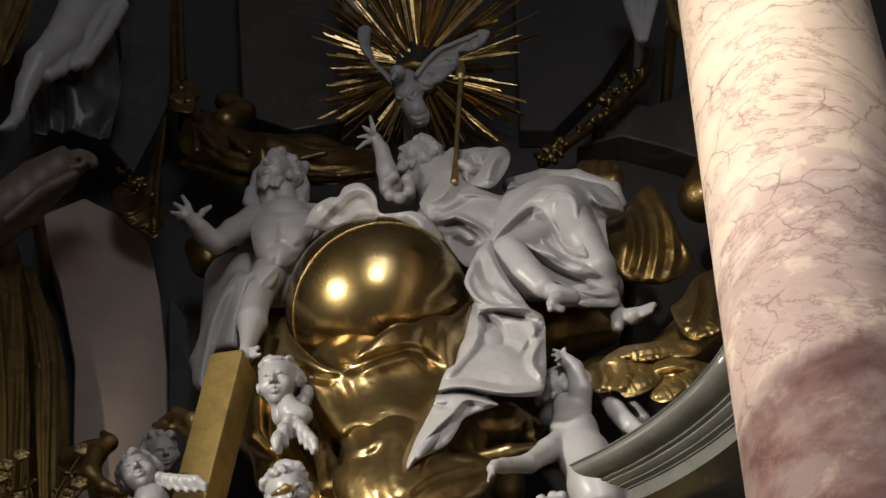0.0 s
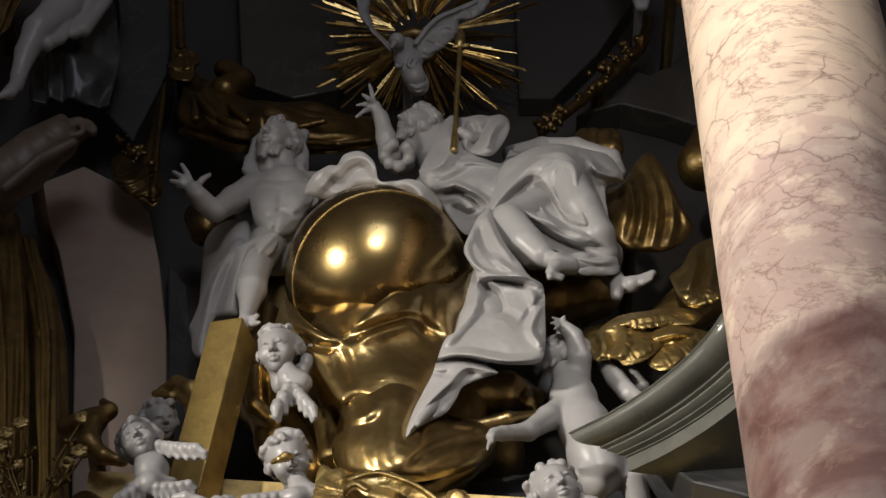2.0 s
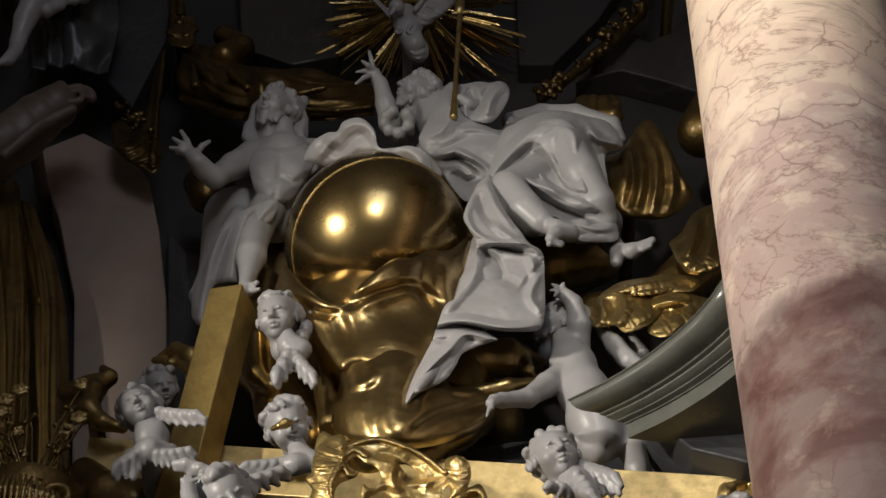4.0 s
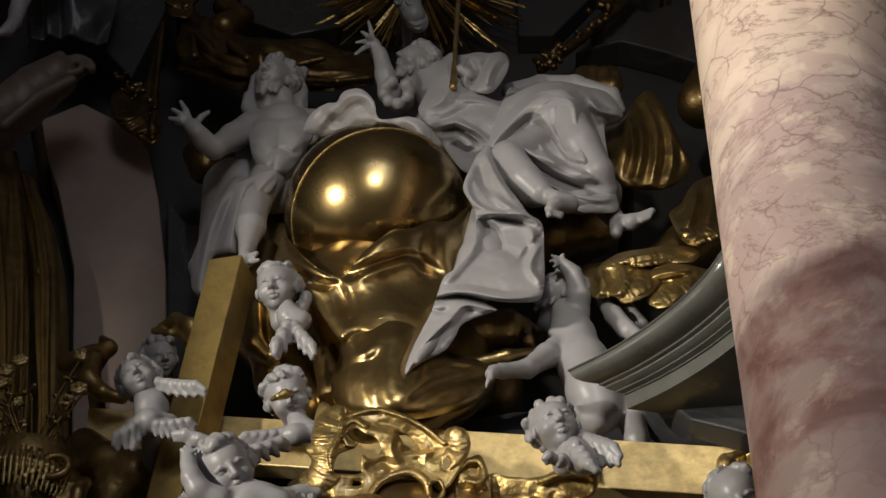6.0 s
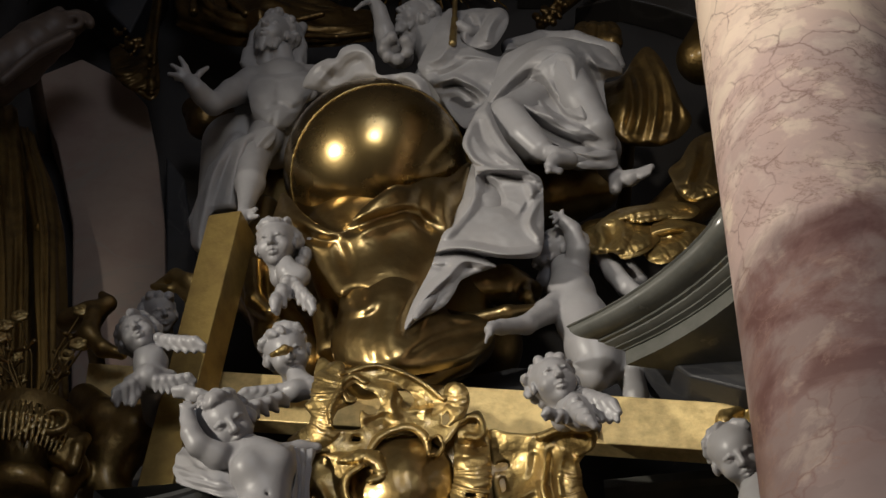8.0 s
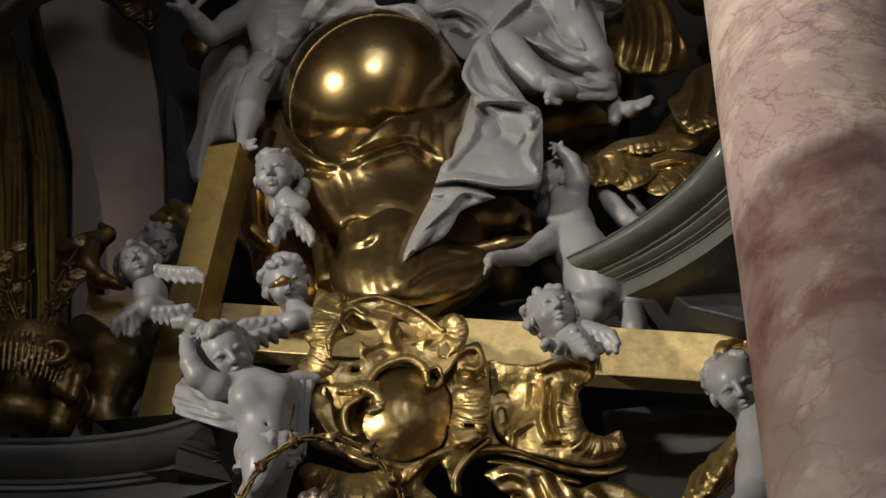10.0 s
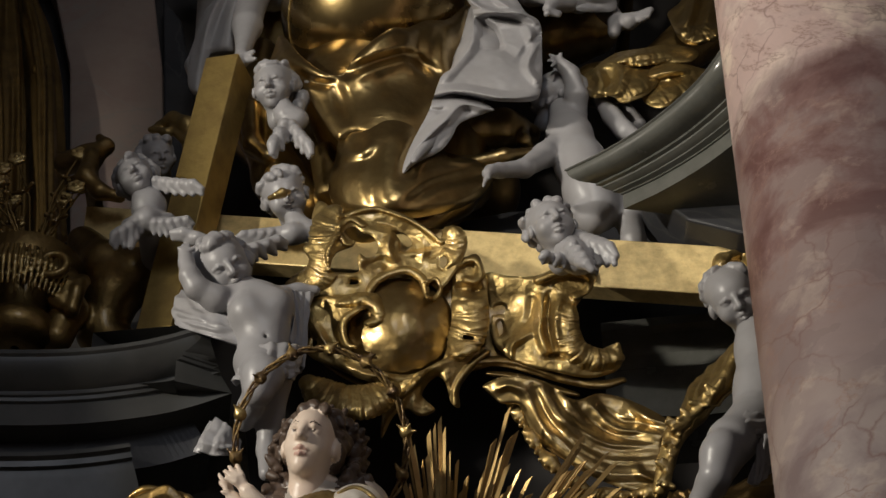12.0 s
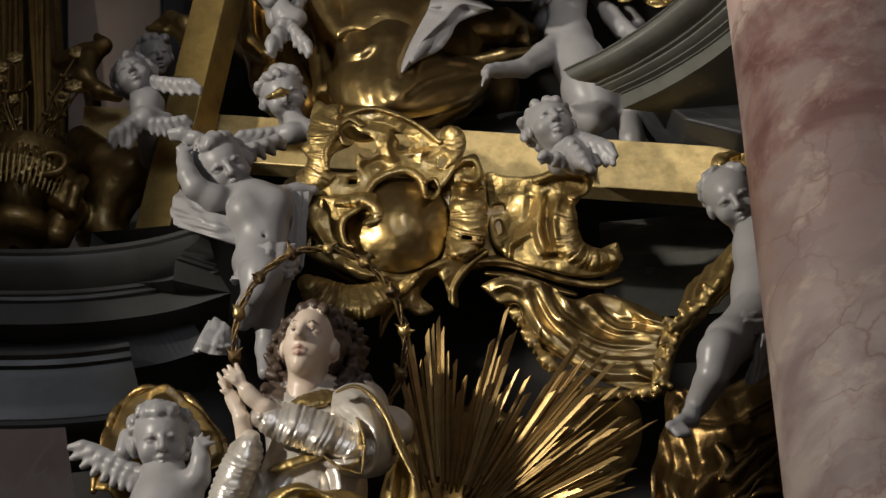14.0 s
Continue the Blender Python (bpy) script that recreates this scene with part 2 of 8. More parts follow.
def sheet(rows, folds, amp, seed, thick, nu, nv, cross, hollow, fringe, skew):
    lines = [curve_through(r, nu) for r in rows]
    cols = [curve_through([l[i] for l in lines], nv) for i in range(nu + 1)]
    grid = [[cols[i][j] for i in range(nu + 1)] for j in range(nv + 1)]
    out = slant(0, 0.2, 1)
    rnd = random.Random(seed)
    high = [rnd.choice((0.12, 0.3, 0.6, 1.0, 1.35)) for _ in range(int(folds) + 8)]
    front, back = [], []
    for j in range(nv + 1):
        for i in range(nu + 1):
            du = grid[j][min(i + 1, nu)] - grid[j][max(i - 1, 0)]
            dv = grid[min(j + 1, nv)][i] - grid[max(j - 1, 0)][i]
            n = du.cross(dv)
            n = n.normalized() if n.length > 1e-9 else out
            if n.dot(out) < 0:
                n = -n
            u, v = i / nu, j / nv
            w = noise.noise(Vector((u * 1.7 + seed, v * 1.5, seed * 0.37)))
            x = folds * (u + skew * v) + 0.95 * w + 2
            f = x % 1.0
            ridge = (1 - abs(2 * f - 1)) ** 0.85 * high[int(x) % len(high)]
            h = amp * (ridge - 0.4) * (0.45 + 0.55 * v)
            if cross:
                y = v * 3.3 + 0.9 * noise.noise(Vector((u * 2.1, v * 2.3, seed + 5.0)))
                h += cross * (1 - abs(2 * (y % 1.0) - 1)) * (0.3 + 0.7 * math.sin(math.pi * u))
            h += amp * 0.28 * noise.noise(Vector((u * 6, v * 5, seed + 9.0)))
            h -= hollow * math.sin(math.pi * v)
            edge = Vector((0, 0, 0))
            if fringe:
                edge = dv.normalized() * fringe * v * v * (0.55 * ridge + 0.5 * noise.noise(Vector((u * folds * 0.5, 0, seed))))
            p = grid[j][i] + n * h + edge
            front.append(tuple(p))
            back.append(tuple(p - n * thick))
    W, N = nu + 1, (nu + 1) * (nv + 1)
    faces = []
    for j in range(nv):
        for i in range(nu):
            a, b, c, d = j * W + i, j * W + i + 1, (j + 1) * W + i + 1, (j + 1) * W + i
            faces += [(a, b, c, d), (a + N, d + N, c + N, b + N)]
    rim = [i for i in range(W)] + [j * W + nu for j in range(1, nv + 1)] + [nv * W + i for i in range(nu - 1, -1, -1)] + [j * W for j in range(nv - 1, 0, -1)]
    faces += [(rim[(i + 1) % len(rim)], rim[i], rim[i] + N, rim[(i + 1) % len(rim)] + N) for i in range(len(rim))]
    return front + back, faces


class Clay:
    """Solid modelling: round limbs, balls and folds run together into one skin."""

    def __init__(self):
        self.items, self.sheets, self.fine = [], [], []

    def drape(self, rows, folds=5, amp=0.03, m=0, seed=1, thick=0.012, nu=44, nv=44, cross=0.0, hollow=0.0, fringe=0.0, skew=0.0):
        """A sheet of cloth or leaf laid through rows of points, with crisp uneven folds that run from the first row to the last."""
        self.sheets.append((*sheet(rows, folds, amp, seed, thick, nu, nv, cross, hollow, fringe, skew), m))
        return self

    def limb(self, chain, k=0.02, m=0, cut=False):
        for (a, ra), (b, rb) in zip(chain, chain[1:]):
            self.items.append(("limb", np.array(a, float), np.array(b, float), ra, rb, k, m, cut))
        return self

    def ball(self, c, r, axes=None, k=0.02, m=0, cut=False):
        r = np.array([r] * 3 if isinstance(r, (int, float)) else r, float)
        ax = np.eye(3) if axes is None else np.array(axes, float)
        self.items.append(("ball", np.array(c, float), r, ax, 0, k, m, cut))
        return self

    def folds(self, top, bottom, n, r, k=0.012, m=0, sag=0.0, wave=0.3, swell=1.0, seed=1):
        """Cloth hanging from one line of points to another: n soft ridges with uneven spacing."""
        rnd = random.Random(seed)

        def along(line, f):
            x = f * (len(line) - 1)
            i = min(int(x), len(line) - 2)
            return Vector(line[i]).lerp(Vector(line[i + 1]), x - i)
        for i in range(n):
            f = min(1, max(0, (i + rnd.uniform(-wave, wave)) / max(1, n - 1)))
            g = min(1, max(0, (i + rnd.uniform(-wave, wave)) / max(1, n - 1)))
            a, b = along(top, f), along(bottom, g)
            out = rnd.uniform(-0.5, 1.0) * r
            mid = a.lerp(b, 0.5) + Vector((0, -out, -sag))
            ra = r * rnd.choice((0.45, 0.55, 0.8, 1.1, 1.35))
            rb = ra * swell
            self.limb([(a, ra), (a.lerp(mid, 0.55) + Vector((0, -out * 0.3, -sag * 0.2)), (ra + rb) / 2), (mid, (ra + rb) / 2), (b, rb)], k, m)
        return self

    def head(self, c, r, face, up, hair=26, curl=0.2, beard=0, seed=3, m=0, mh=0, neck=True, slim=1.0, iris=None, lips=None):
        """A head of half-height r, before hair, modelled finer than the body."""
        body, self = self, Clay()
        body.fine.append(self)
        r *= 1.16
        y = Vector(face).normalized()
        x = y.cross(Vector(up)).normalized()
        z = x.cross(y).normalized()
        ax = [x, y, z]
        c = Vector(c)
        x = x * slim

        def p(a, b, d):
            return c + r * (a * x + b * y + d * z)
        self.ball(p(0, -0.1, 0.14), [0.70 * r * slim, 0.84 * r, 0.72 * r], ax, 0.02, m)
        self.ball(p(0, 0.16, -0.3), [0.56 * r * slim, 0.56 * r, 0.62 * r], ax, 0.25 * r, m)
        self.ball(p(0, 0.48, -0.72), 0.2 * r, None, 0.15 * r, m)
        for s in (-1, 1):
            self.ball(p(0.34 * s, 0.42, -0.26), 0.27 * r * slim * slim, None, 0.15 * r, m)
            self.ball(p(0.29 * s, 0.86, 0.05), [0.2 * r, 0.2 * r, 0.12 * r], ax, 0.08 * r, m, True)
            self.ball(p(0.28 * s, 0.56, 0.02), [0.15 * r, 0.14 * r, 0.085 * r], ax, 0.02 * r, m)
            self.limb([(p(0.14 * s, 0.70, 0.12), 0.04 * r), (p(0.28 * s, 0.70, 0.16), 0.05 * r), (p(0.44 * s, 0.58, 0.11), 0.04 * r)], 0.05 * r, m)
            if iris is not None:
                self.ball(p(0.27 * s, 0.69, 0.05), [0.045 * r, 0.022 * r, 0.045 * r], ax, 0.002 * r, iris)
                self.limb([(p(0.13 * s, 0.72, 0.215), 0.013 * r), (p(0.28 * s, 0.72, 0.275), 0.018 * r), (p(0.46 * s, 0.59, 0.21), 0.011 * r)], 0.01 * r, iris)
                self.limb([(p(0.15 * s, 0.66, 0.10), 0.016 * r), (p(0.28 * s, 0.705, 0.125), 0.018 * r), (p(0.42 * s, 0.62, 0.09), 0.014 * r)], 0.01 * r, iris)
            self.ball(p(0.74 * s, 0.0, -0.1), [0.1 * r, 0.16 * r, 0.22 * r], ax, 0.04 * r, m)
        pout = (0.075 if lips is None else 0.046) * r
        self.limb([(p(0, 0.72, 0.16), 0.07 * r), (p(0, 0.9, -0.14), 0.1 * r)], 0.1 * r, m)
        self.limb([(p(-0.1, 0.8, -0.17), 0.07 * r), (p(0.1, 0.8, -0.17), 0.07 * r)], 0.05 * r, m)
        self.limb([(p(-0.16, 0.68, -0.42), pout * 0.8), (p(0, 0.76, -0.39), pout), (p(0.16, 0.68, -0.42), pout * 0.8)], 0.05 * r, m if lips is None else lips)
        self.limb([(p(-0.12, 0.68, -0.53), pout * 0.8), (p(0, 0.73, -0.54), pout * 1.06), (p(0.12, 0.68, -0.53), pout * 0.8)], 0.05 * r, m if lips is None else lips)
        self.limb([(p(-0.18, 0.78, -0.47), 0.02 * r), (p(0.18, 0.78, -0.47), 0.02 * r)], 0.03 * r, m, True)
        if neck:
            self.limb([(p(0, -0.12, -0.4), 0.4 * r), (p(0, -0.2, -1.25), 0.42 * r)], 0.15 * r, m)
        rnd = random.Random(seed)
        if hair:
            self.ball(p(0, -0.27, 0.26), [0.76 * r * slim, 0.80 * r, 0.70 * r], ax, 0.03 * r, mh)
        for _ in range(hair):
            a, h = rnd.uniform(0, 2 * math.pi), rnd.uniform(-0.75, 1.0)
            w = math.sqrt(1 - h * h)
            dx, dy, dz = w * math.cos(a), w * math.sin(a), h
            if dy > 0.0 and dz < 0.72:
                dy = -abs(dy)
            q = p(dx * 0.76, dy * 0.84 - 0.22, dz * 0.74 + 0.22)
            s = r * curl * 0.72 * rnd.uniform(0.65, 1.25)
            t = Vector((rnd.uniform(-1, 1), rnd.uniform(-1, 1), rnd.uniform(-1, 1))).normalized()
            n_ = (q - c).normalized()
            t = (t - n_ * t.dot(n_)).normalized()
            self.limb([(q, s), (q + t * s * 1.1, s * 0.85), (q + t * s * 1.9 - n_ * s * 0.4, s * 0.5)], 0.35 * s, mh)
        for _ in range(beard):
            a = rnd.uniform(-1, 1)
            q = p(a * 0.5, 0.52 - 0.35 * abs(a), -0.55 - rnd.uniform(0, 0.35) + 0.3 * abs(a))
            s = r * 0.17 * rnd.uniform(0.7, 1.2)
            self.limb([(q, s), (q + r * (-0.28 * z + rnd.uniform(-0.12, 0.12) * x + 0.05 * y), s * 0.5)], 0.1 * s, mh)
        return body

    def hand(self, wrist, palm, tips, r, m=0):
        self.limb([(wrist, r * 1.05), (palm, r * 1.25)], r, m)
        pv = Vector(palm)
        for i, t in enumerate(tips):
            tv = Vector(t)
            knee = pv.lerp(tv, 0.55) + Vector((0, -0.3 * r, 0.1 * r))
            root = pv.lerp(tv, 0.18)
            self.limb([(root, r * 0.55), (knee, r * 0.46), (tv, r * 0.33)], 0.25 * r, m)
        return self

    def anchor(self, p, r=0.05, y=9.25):
        """An iron-hard stub from p back into the wall."""
        return self.limb([(p, r), ((p[0], y, p[2] + 0.05), r)], 0.02)

    def wing(self, root, tip, width, n=7, m=0, seed=1):
        """A short feathered wing: overlapping quills from its arm."""
        a, b, down = Vector(root), Vector(tip), Vector(width)
        self.limb([(a, 0.03), (a.lerp(b, 0.6), 0.024), (b, 0.012)], 0.02, m)
        side = (b - a) * 0.2
        span = (b - a).length
        if span < 0.3:
            size = 0.5 * (span + down.length)
            for row, (reach, fwd, count) in enumerate(((0.95, 0.0, n), (0.55, -0.016, max(3, n - 1)))):
                for i in range(count):
                    f = i / (count - 1)
                    p = a.lerp(b, f * 0.95) + Vector((0, fwd, 0))
                    q = p + down * reach * (0.8 + 0.35 * math.sin(math.pi * f)) + side * (0.9 + 2.2 * f)
                    bend = p.lerp(q, 0.55) + Vector((0, -0.012, 0.004))
                    w = 0.80 * size / count + 0.005
                    self.limb([(p, w), (bend, w), (q, w * 0.62)], 0.007, m)
            return self
        for reach, fwd in ((1.25, 0.0), (0.7, -0.018)):
            ends = [a + down * reach * 0.75, a.lerp(b, 0.5) + down * reach + side * 0.5, b + down * reach * 0.45 + side]
            tops = [a, a.lerp(b, 0.5), b]
            lift = Vector((0, fwd, 0))
            self.drape([[p + lift for p in tops], [p.lerp(q, 0.5) + lift * 1.5 + Vector((0, -0.015, 0)) for p, q in zip(tops, ends)], [q + lift for q in ends]], n, min(0.022, 0.11 * span), m, seed, 0.012, 10 * n, 16, fringe=min(0.035, 0.16 * span), skew=0.2)
        return self

    def skin(self, name, mats, res=0.01):
        """Marching over a lattice, one vertex for each cell that the surface crosses."""
        for f in self.fine:
            self.sheets.append(f.surface(res * 0.58))
        self.fine = []
        verts, faces, slots = self.surface(res) if self.items else ([], [], [])
        if isinstance(slots, int):
            slots = [slots] * len(faces)
        return self.joined(name, verts, faces, slots, mats)

    def surface(self, res):
        lo, hi = [], []
        for it in self.items:
            if it[7]:
                continue
            if it[0] == "limb":
                r = max(it[3], it[4])
                lo.append(np.minimum(it[1], it[2]) - r), hi.append(np.maximum(it[1], it[2]) + r)
            else:
                lo.append(it[1] - it[2].max()), hi.append(it[1] + it[2].max())
        lo, hi = np.min(lo, 0) - 4 * res, np.max(hi, 0) + 4 * res
        shape = np.ceil((hi - lo) / res).astype(int) + 1
        field = np.full(shape, 0.5, np.float32)
        owner = np.zeros(shape, np.uint8)
        axes = [lo[i] + res * np.arange(shape[i]) for i in range(3)]
        for kind, p, q, ra, rb, k, m, cut in self.items:
            if kind == "limb":
                r = max(ra, rb)
                a, b = np.minimum(p, q) - r, np.maximum(p, q) + r
            else:
                a, b = p - q.max(), p + q.max()
            pad = max(k, 0) + 3 * res
            i0 = np.maximum(0, np.floor((a - pad - lo) / res).astype(int))
            i1 = np.minimum(shape, np.ceil((b + pad - lo) / res).astype(int) + 1)
            if (i1 <= i0).any():
                continue
            X, Y, Z = np.meshgrid(*[axes[i][i0[i]:i1[i]] for i in range(3)], indexing="ij")
            if kind == "limb":
                d = q - p
                L = max(1e-9, d @ d)
                h = np.clip(((X - p[0]) * d[0] + (Y - p[1]) * d[1] + (Z - p[2]) * d[2]) / L, 0, 1)
                dist = np.sqrt((X - p[0] - h * d[0]) ** 2 + (Y - p[1] - h * d[1]) ** 2 + (Z - p[2] - h * d[2]) ** 2) - (ra + (rb - ra) * h)
            else:
                R = ra
                u = [((X - p[0]) * R[i][0] + (Y - p[1]) * R[i][1] + (Z - p[2]) * R[i][2]) / q[i] for i in range(3)]
                s = np.sqrt(u[0] ** 2 + u[1] ** 2 + u[2] ** 2)
                dist = (s - 1) * q.min()
            box = tuple(slice(i0[i], i1[i]) for i in range(3))
            old = field[box]
            k = max(k, 1e-4)
            if cut:
                h = np.maximum(k - np.abs(old + dist), 0) / k
                field[box] = np.maximum(old, -dist) + h * h * k / 4
            else:
                owner[box] = np.where(dist < old, m, owner[box])
                h = np.maximum(k - np.abs(old - dist), 0) / k
                field[box] = np.minimum(old, dist) - h * h * k / 4
        inside = field < 0
        cell = np.zeros([s - 1 for s in shape], np.int16)
        for dx in (0, 1):
            for dy in (0, 1):
                for dz in (0, 1):
                    cell += inside[dx:shape[0] - 1 + dx, dy:shape[1] - 1 + dy, dz:shape[2] - 1 + dz]
        mixed = (cell > 0) & (cell < 8)
        idx = np.full(mixed.shape, -1, np.int64)
        where = np.argwhere(mixed)
        idx[mixed] = np.arange(len(where))
        acc, cnt = np.zeros((len(where), 3)), np.zeros(len(where))
        corners = [(a, b, c) for a in (0, 1) for b in (0, 1) for c in (0, 1)]
        val = {c: field[where[:, 0] + c[0], where[:, 1] + c[1], where[:, 2] + c[2]].astype(float) for c in corners}
        for c in corners:
            for ax in range(3):
                if c[ax]:
                    continue
                e = list(c)
                e[ax] = 1
                v0, v1 = val[c], val[tuple(e)]
                hit = (v0 < 0) != (v1 < 0)
                f = np.where(hit, v0 / np.where(hit, v0 - v1, 1), 0)
                pt = np.tile(np.array(c, float), (len(where), 1))
                pt[:, ax] += f
                acc += np.where(hit[:, None], pt, 0)
                cnt += hit
        verts = lo + res * (where + acc / np.maximum(cnt, 1)[:, None])
        faces, slots = [], []
        for ax in range(3):
            o1, o2 = [(1, 2), (2, 0), (0, 1)][ax]
            a = np.take(inside, range(shape[ax] - 1), ax)
            b = np.take(inside, range(1, shape[ax]), ax)
            e = np.argwhere(a != b)
            e = e[(e[:, o1] > 0) & (e[:, o2] > 0) & (e[:, o1] < shape[o1] - 1) & (e[:, o2] < shape[o2] - 1)]
            d1, d2 = np.eye(3, dtype=int)[o1], np.eye(3, dtype=int)[o2]
            q = np.stack([idx[tuple((e - d1 - d2).T)], idx[tuple((e - d2).T)], idx[tuple(e.T)], idx[tuple((e - d1).T)]], 1)
            flip = ~inside[tuple(e.T)]
            q[flip] = q[flip][:, ::-1]
            faces.append(q)
            slots.append(owner[tuple(e.T)])
        faces, slots = np.concatenate(faces), np.concatenate(slots)
        return verts.tolist(), faces.tolist(), slots.tolist()

    def joined(self, name, verts, faces, slots, mats):
        for vs, fs, m in self.sheets:
            n = len(verts)
            verts += vs
            faces += [tuple(i + n for i in f) for f in fs]
            slots += m if isinstance(m, list) else [m] * len(fs)
        return meshed(name, verts, faces, mats, True, slots if isinstance(mats, (list, tuple)) else None)


class Relief:
    """Carving in relief on a board that leans forward by some degrees: a to the right, b up the board, height along out."""

    def __init__(self, at, out, lean, res=0.006, deep=1.0):
        self.at, self.out, self.res, self.deep = Vector(at), Vector(out).normalized(), res, deep
        self.right, self.up = Vector((1, 0, 0)), Vector((0, -math.sin(radians(lean)), math.cos(radians(lean))))
        self.rims, self.holes, self.base, self.cuts = [], [], [], []

    @staticmethod
    def line(points, n=6, closed=False):
        p = [Vector((*q, 0.0, 0.0)[:3]) for q in points]
        if closed:
            return np.array(curve_through([p[-1], *p, p[0], p[1]], n * (len(p) + 2))[n:-2 * n])
        return np.array(curve_through(p, n * (len(p) - 1))) if len(p) > 2 else np.array([p[0].lerp(p[1], i / n) for i in range(n + 1)])

    def rim(self, points, n=5):
        self.rims.append(("area", self.line(points, n, True)))
        return self

    def hole(self, points, n=5):
        self.holes.append(self.line(points, n, True))
        return self

    def swell(self, points):
        """Soft ground through (a, b, height) points."""
        self.base += points
        return self

    def fold(self, points, width, height, sharp=1.0, taper=0.5):
        """A crest (height above nought) or a groove along a line, V-shaped where sharp is 1."""
        self.cuts.append(("fold", self.line(points), width, height * self.deep, sharp, taper))
        return self

    def bead(self, points, r, lift=0.0):
        self.cuts.append(("bead", self.line(points), r, lift))
        self.rims.append(("band", self.line(points), r * 0.8, 0))
        return self

    def flutes(self, points, width, n, height, dome=0.03, hollow=False):
        """A band of cross flutes with a scalloped edge."""
        self.cuts.append(("flutes", self.line(points), width, n, height, dome, hollow))
        self.rims.append(("band", self.line(points), width, n))
        return self

    @staticmethod
    def near(line, A, B):
        """Distance to the line, and how far along it, from 0 to 1."""
        seg = np.hypot(*(line[1:, :2] - line[:-1, :2]).T)
        run = np.concatenate([[0], np.cumsum(seg)])
        best, s = np.full(A.shape, 9.0), np.zeros(A.shape)
        for i in range(len(line) - 1):
            if seg[i] < 1e-9:
                continue
            dx, dy = line[i + 1, :2] - line[i, :2]
            f = np.clip(((A - line[i, 0]) * dx + (B - line[i, 1]) * dy) / seg[i] ** 2, 0, 1)
            d = np.hypot(A - line[i, 0] - f * dx, B - line[i, 1] - f * dy)
            hit = d < best
            best, s = np.where(hit, d, best), np.where(hit, run[i] + f * seg[i], s)
        return best, s / run[-1]

    def inside(self, line, A, B):
        odd = np.zeros(A.shape, bool)
        for (x0, y0, _), (x1, y1, _) in zip(line[:-1], line[1:]):
            if y0 != y1:
                odd ^= ((B > y0) != (B > y1)) & (A < (x1 - x0) * (B - y0) / (y1 - y0) + x0)
        return odd

    def signed(self, A, B):
        field = np.full(A.shape, 9.0)
        for kind, line, *rest in self.rims:
            if kind == "area":
                line = np.vstack([line, line[:1]])
                d, _ = self.near(line, A, B)
                d = np.where(self.inside(line, A, B), -d, d)
            else:
                width, n = rest
                d, s = self.near(line, A, B)
                d = d - width * (1 - 0.45 * (2 * s - 1) ** 4) * (1 + (0.1 * np.abs(np.sin(math.pi * n * s)) if n else 0))
            field = np.minimum(field, d)
        for line in self.holes:
            line = np.vstack([line, line[:1]])
            d, _ = self.near(line, A, B)
            field = np.maximum(field, np.where(self.inside(line, A, B), d, -d))
        return field

    def ground(self, A, B):
        if not self.base:
            return np.zeros(A.shape)
        p = np.array(self.base, float)
        n = len(p)

        def kernel(r2):
            return 0.5 * r2 * np.log(r2 + 1e-12)
        K = np.zeros((n + 3, n + 3))
        K[:n, :n] = kernel((p[:, None, 0] - p[None, :, 0]) ** 2 + (p[:, None, 1] - p[None, :, 1]) ** 2) + np.eye(n) * 1e-4
        K[:n, n:] = np.stack([np.ones(n), p[:, 0], p[:, 1]], 1)
        K[n:, :n] = K[:n, n:].T
        w = np.linalg.solve(K, np.concatenate([p[:, 2], np.zeros(3)]))
        H = w[n] + w[n + 1] * A + w[n + 2] * B
        for i in range(n):
            H += w[i] * kernel((A - p[i, 0]) ** 2 + (B - p[i, 1]) ** 2)
        return np.clip(H, p[:, 2].min() - 0.04, p[:, 2].max() + 0.04)

    def surface(self, depth=0.05, roll=0.02, grain=0.004, seed=1, soften=1):
        """Front, back and edge of the carving; depth is its thickness, roll how far its edges turn back."""
        allp = np.vstack([np.array(r[1])[:, :2] for r in self.rims])
        pad = max([r[2] for r in self.rims if r[0] == "band"] + [0.0]) * 1.15 + 3 * self.res
        lo, hi = allp.min(0) - pad, allp.max(0) + pad
        ga, gb = np.arange(lo[0], hi[0], self.res), np.arange(lo[1], hi[1], self.res)
        A, B = np.meshgrid(ga, gb, indexing="ij")
        S = self.signed(A, B)
        H = self.ground(A, B)
        for cut in self.cuts:
            d, s = self.near(cut[1], A, B)
            if cut[0] == "fold":
                _, _, width, height, sharp, taper = cut
                ends = np.clip(np.sin(math.pi * np.clip(s, 0.02, 0.98)), 0, 1) ** taper
                H = H + height * ends * np.clip(1 - d / width, 0, 1) ** sharp
            elif cut[0] == "bead":
                H = np.where(d < cut[2], H + cut[3] + np.sqrt(np.maximum(cut[2] ** 2 - d ** 2, 0)), H)
            else:
                _, _, width, n, height, dome, hollow = cut
                wide = width * (1 - 0.45 * (2 * s - 1) ** 4)
                t = np.clip(d / wide, 0, 1)
                bow = dome * (t ** 2 if hollow else 1 - t ** 2)
                drift = n * s + 0.42 * np.sin(n * 1.9 * s + seed) + 0.3 * np.sin(n * 0.83 * s + 2.1 * seed) + 0.35 * t
                wave = np.abs(np.sin(math.pi * drift)) ** 0.8 * (0.75 + 0.35 * np.sin(n * 1.37 * s + seed))
                H = np.where(d < wide * 1.12, H + bow + height * wave * (0.4 + 0.6 * t), H)
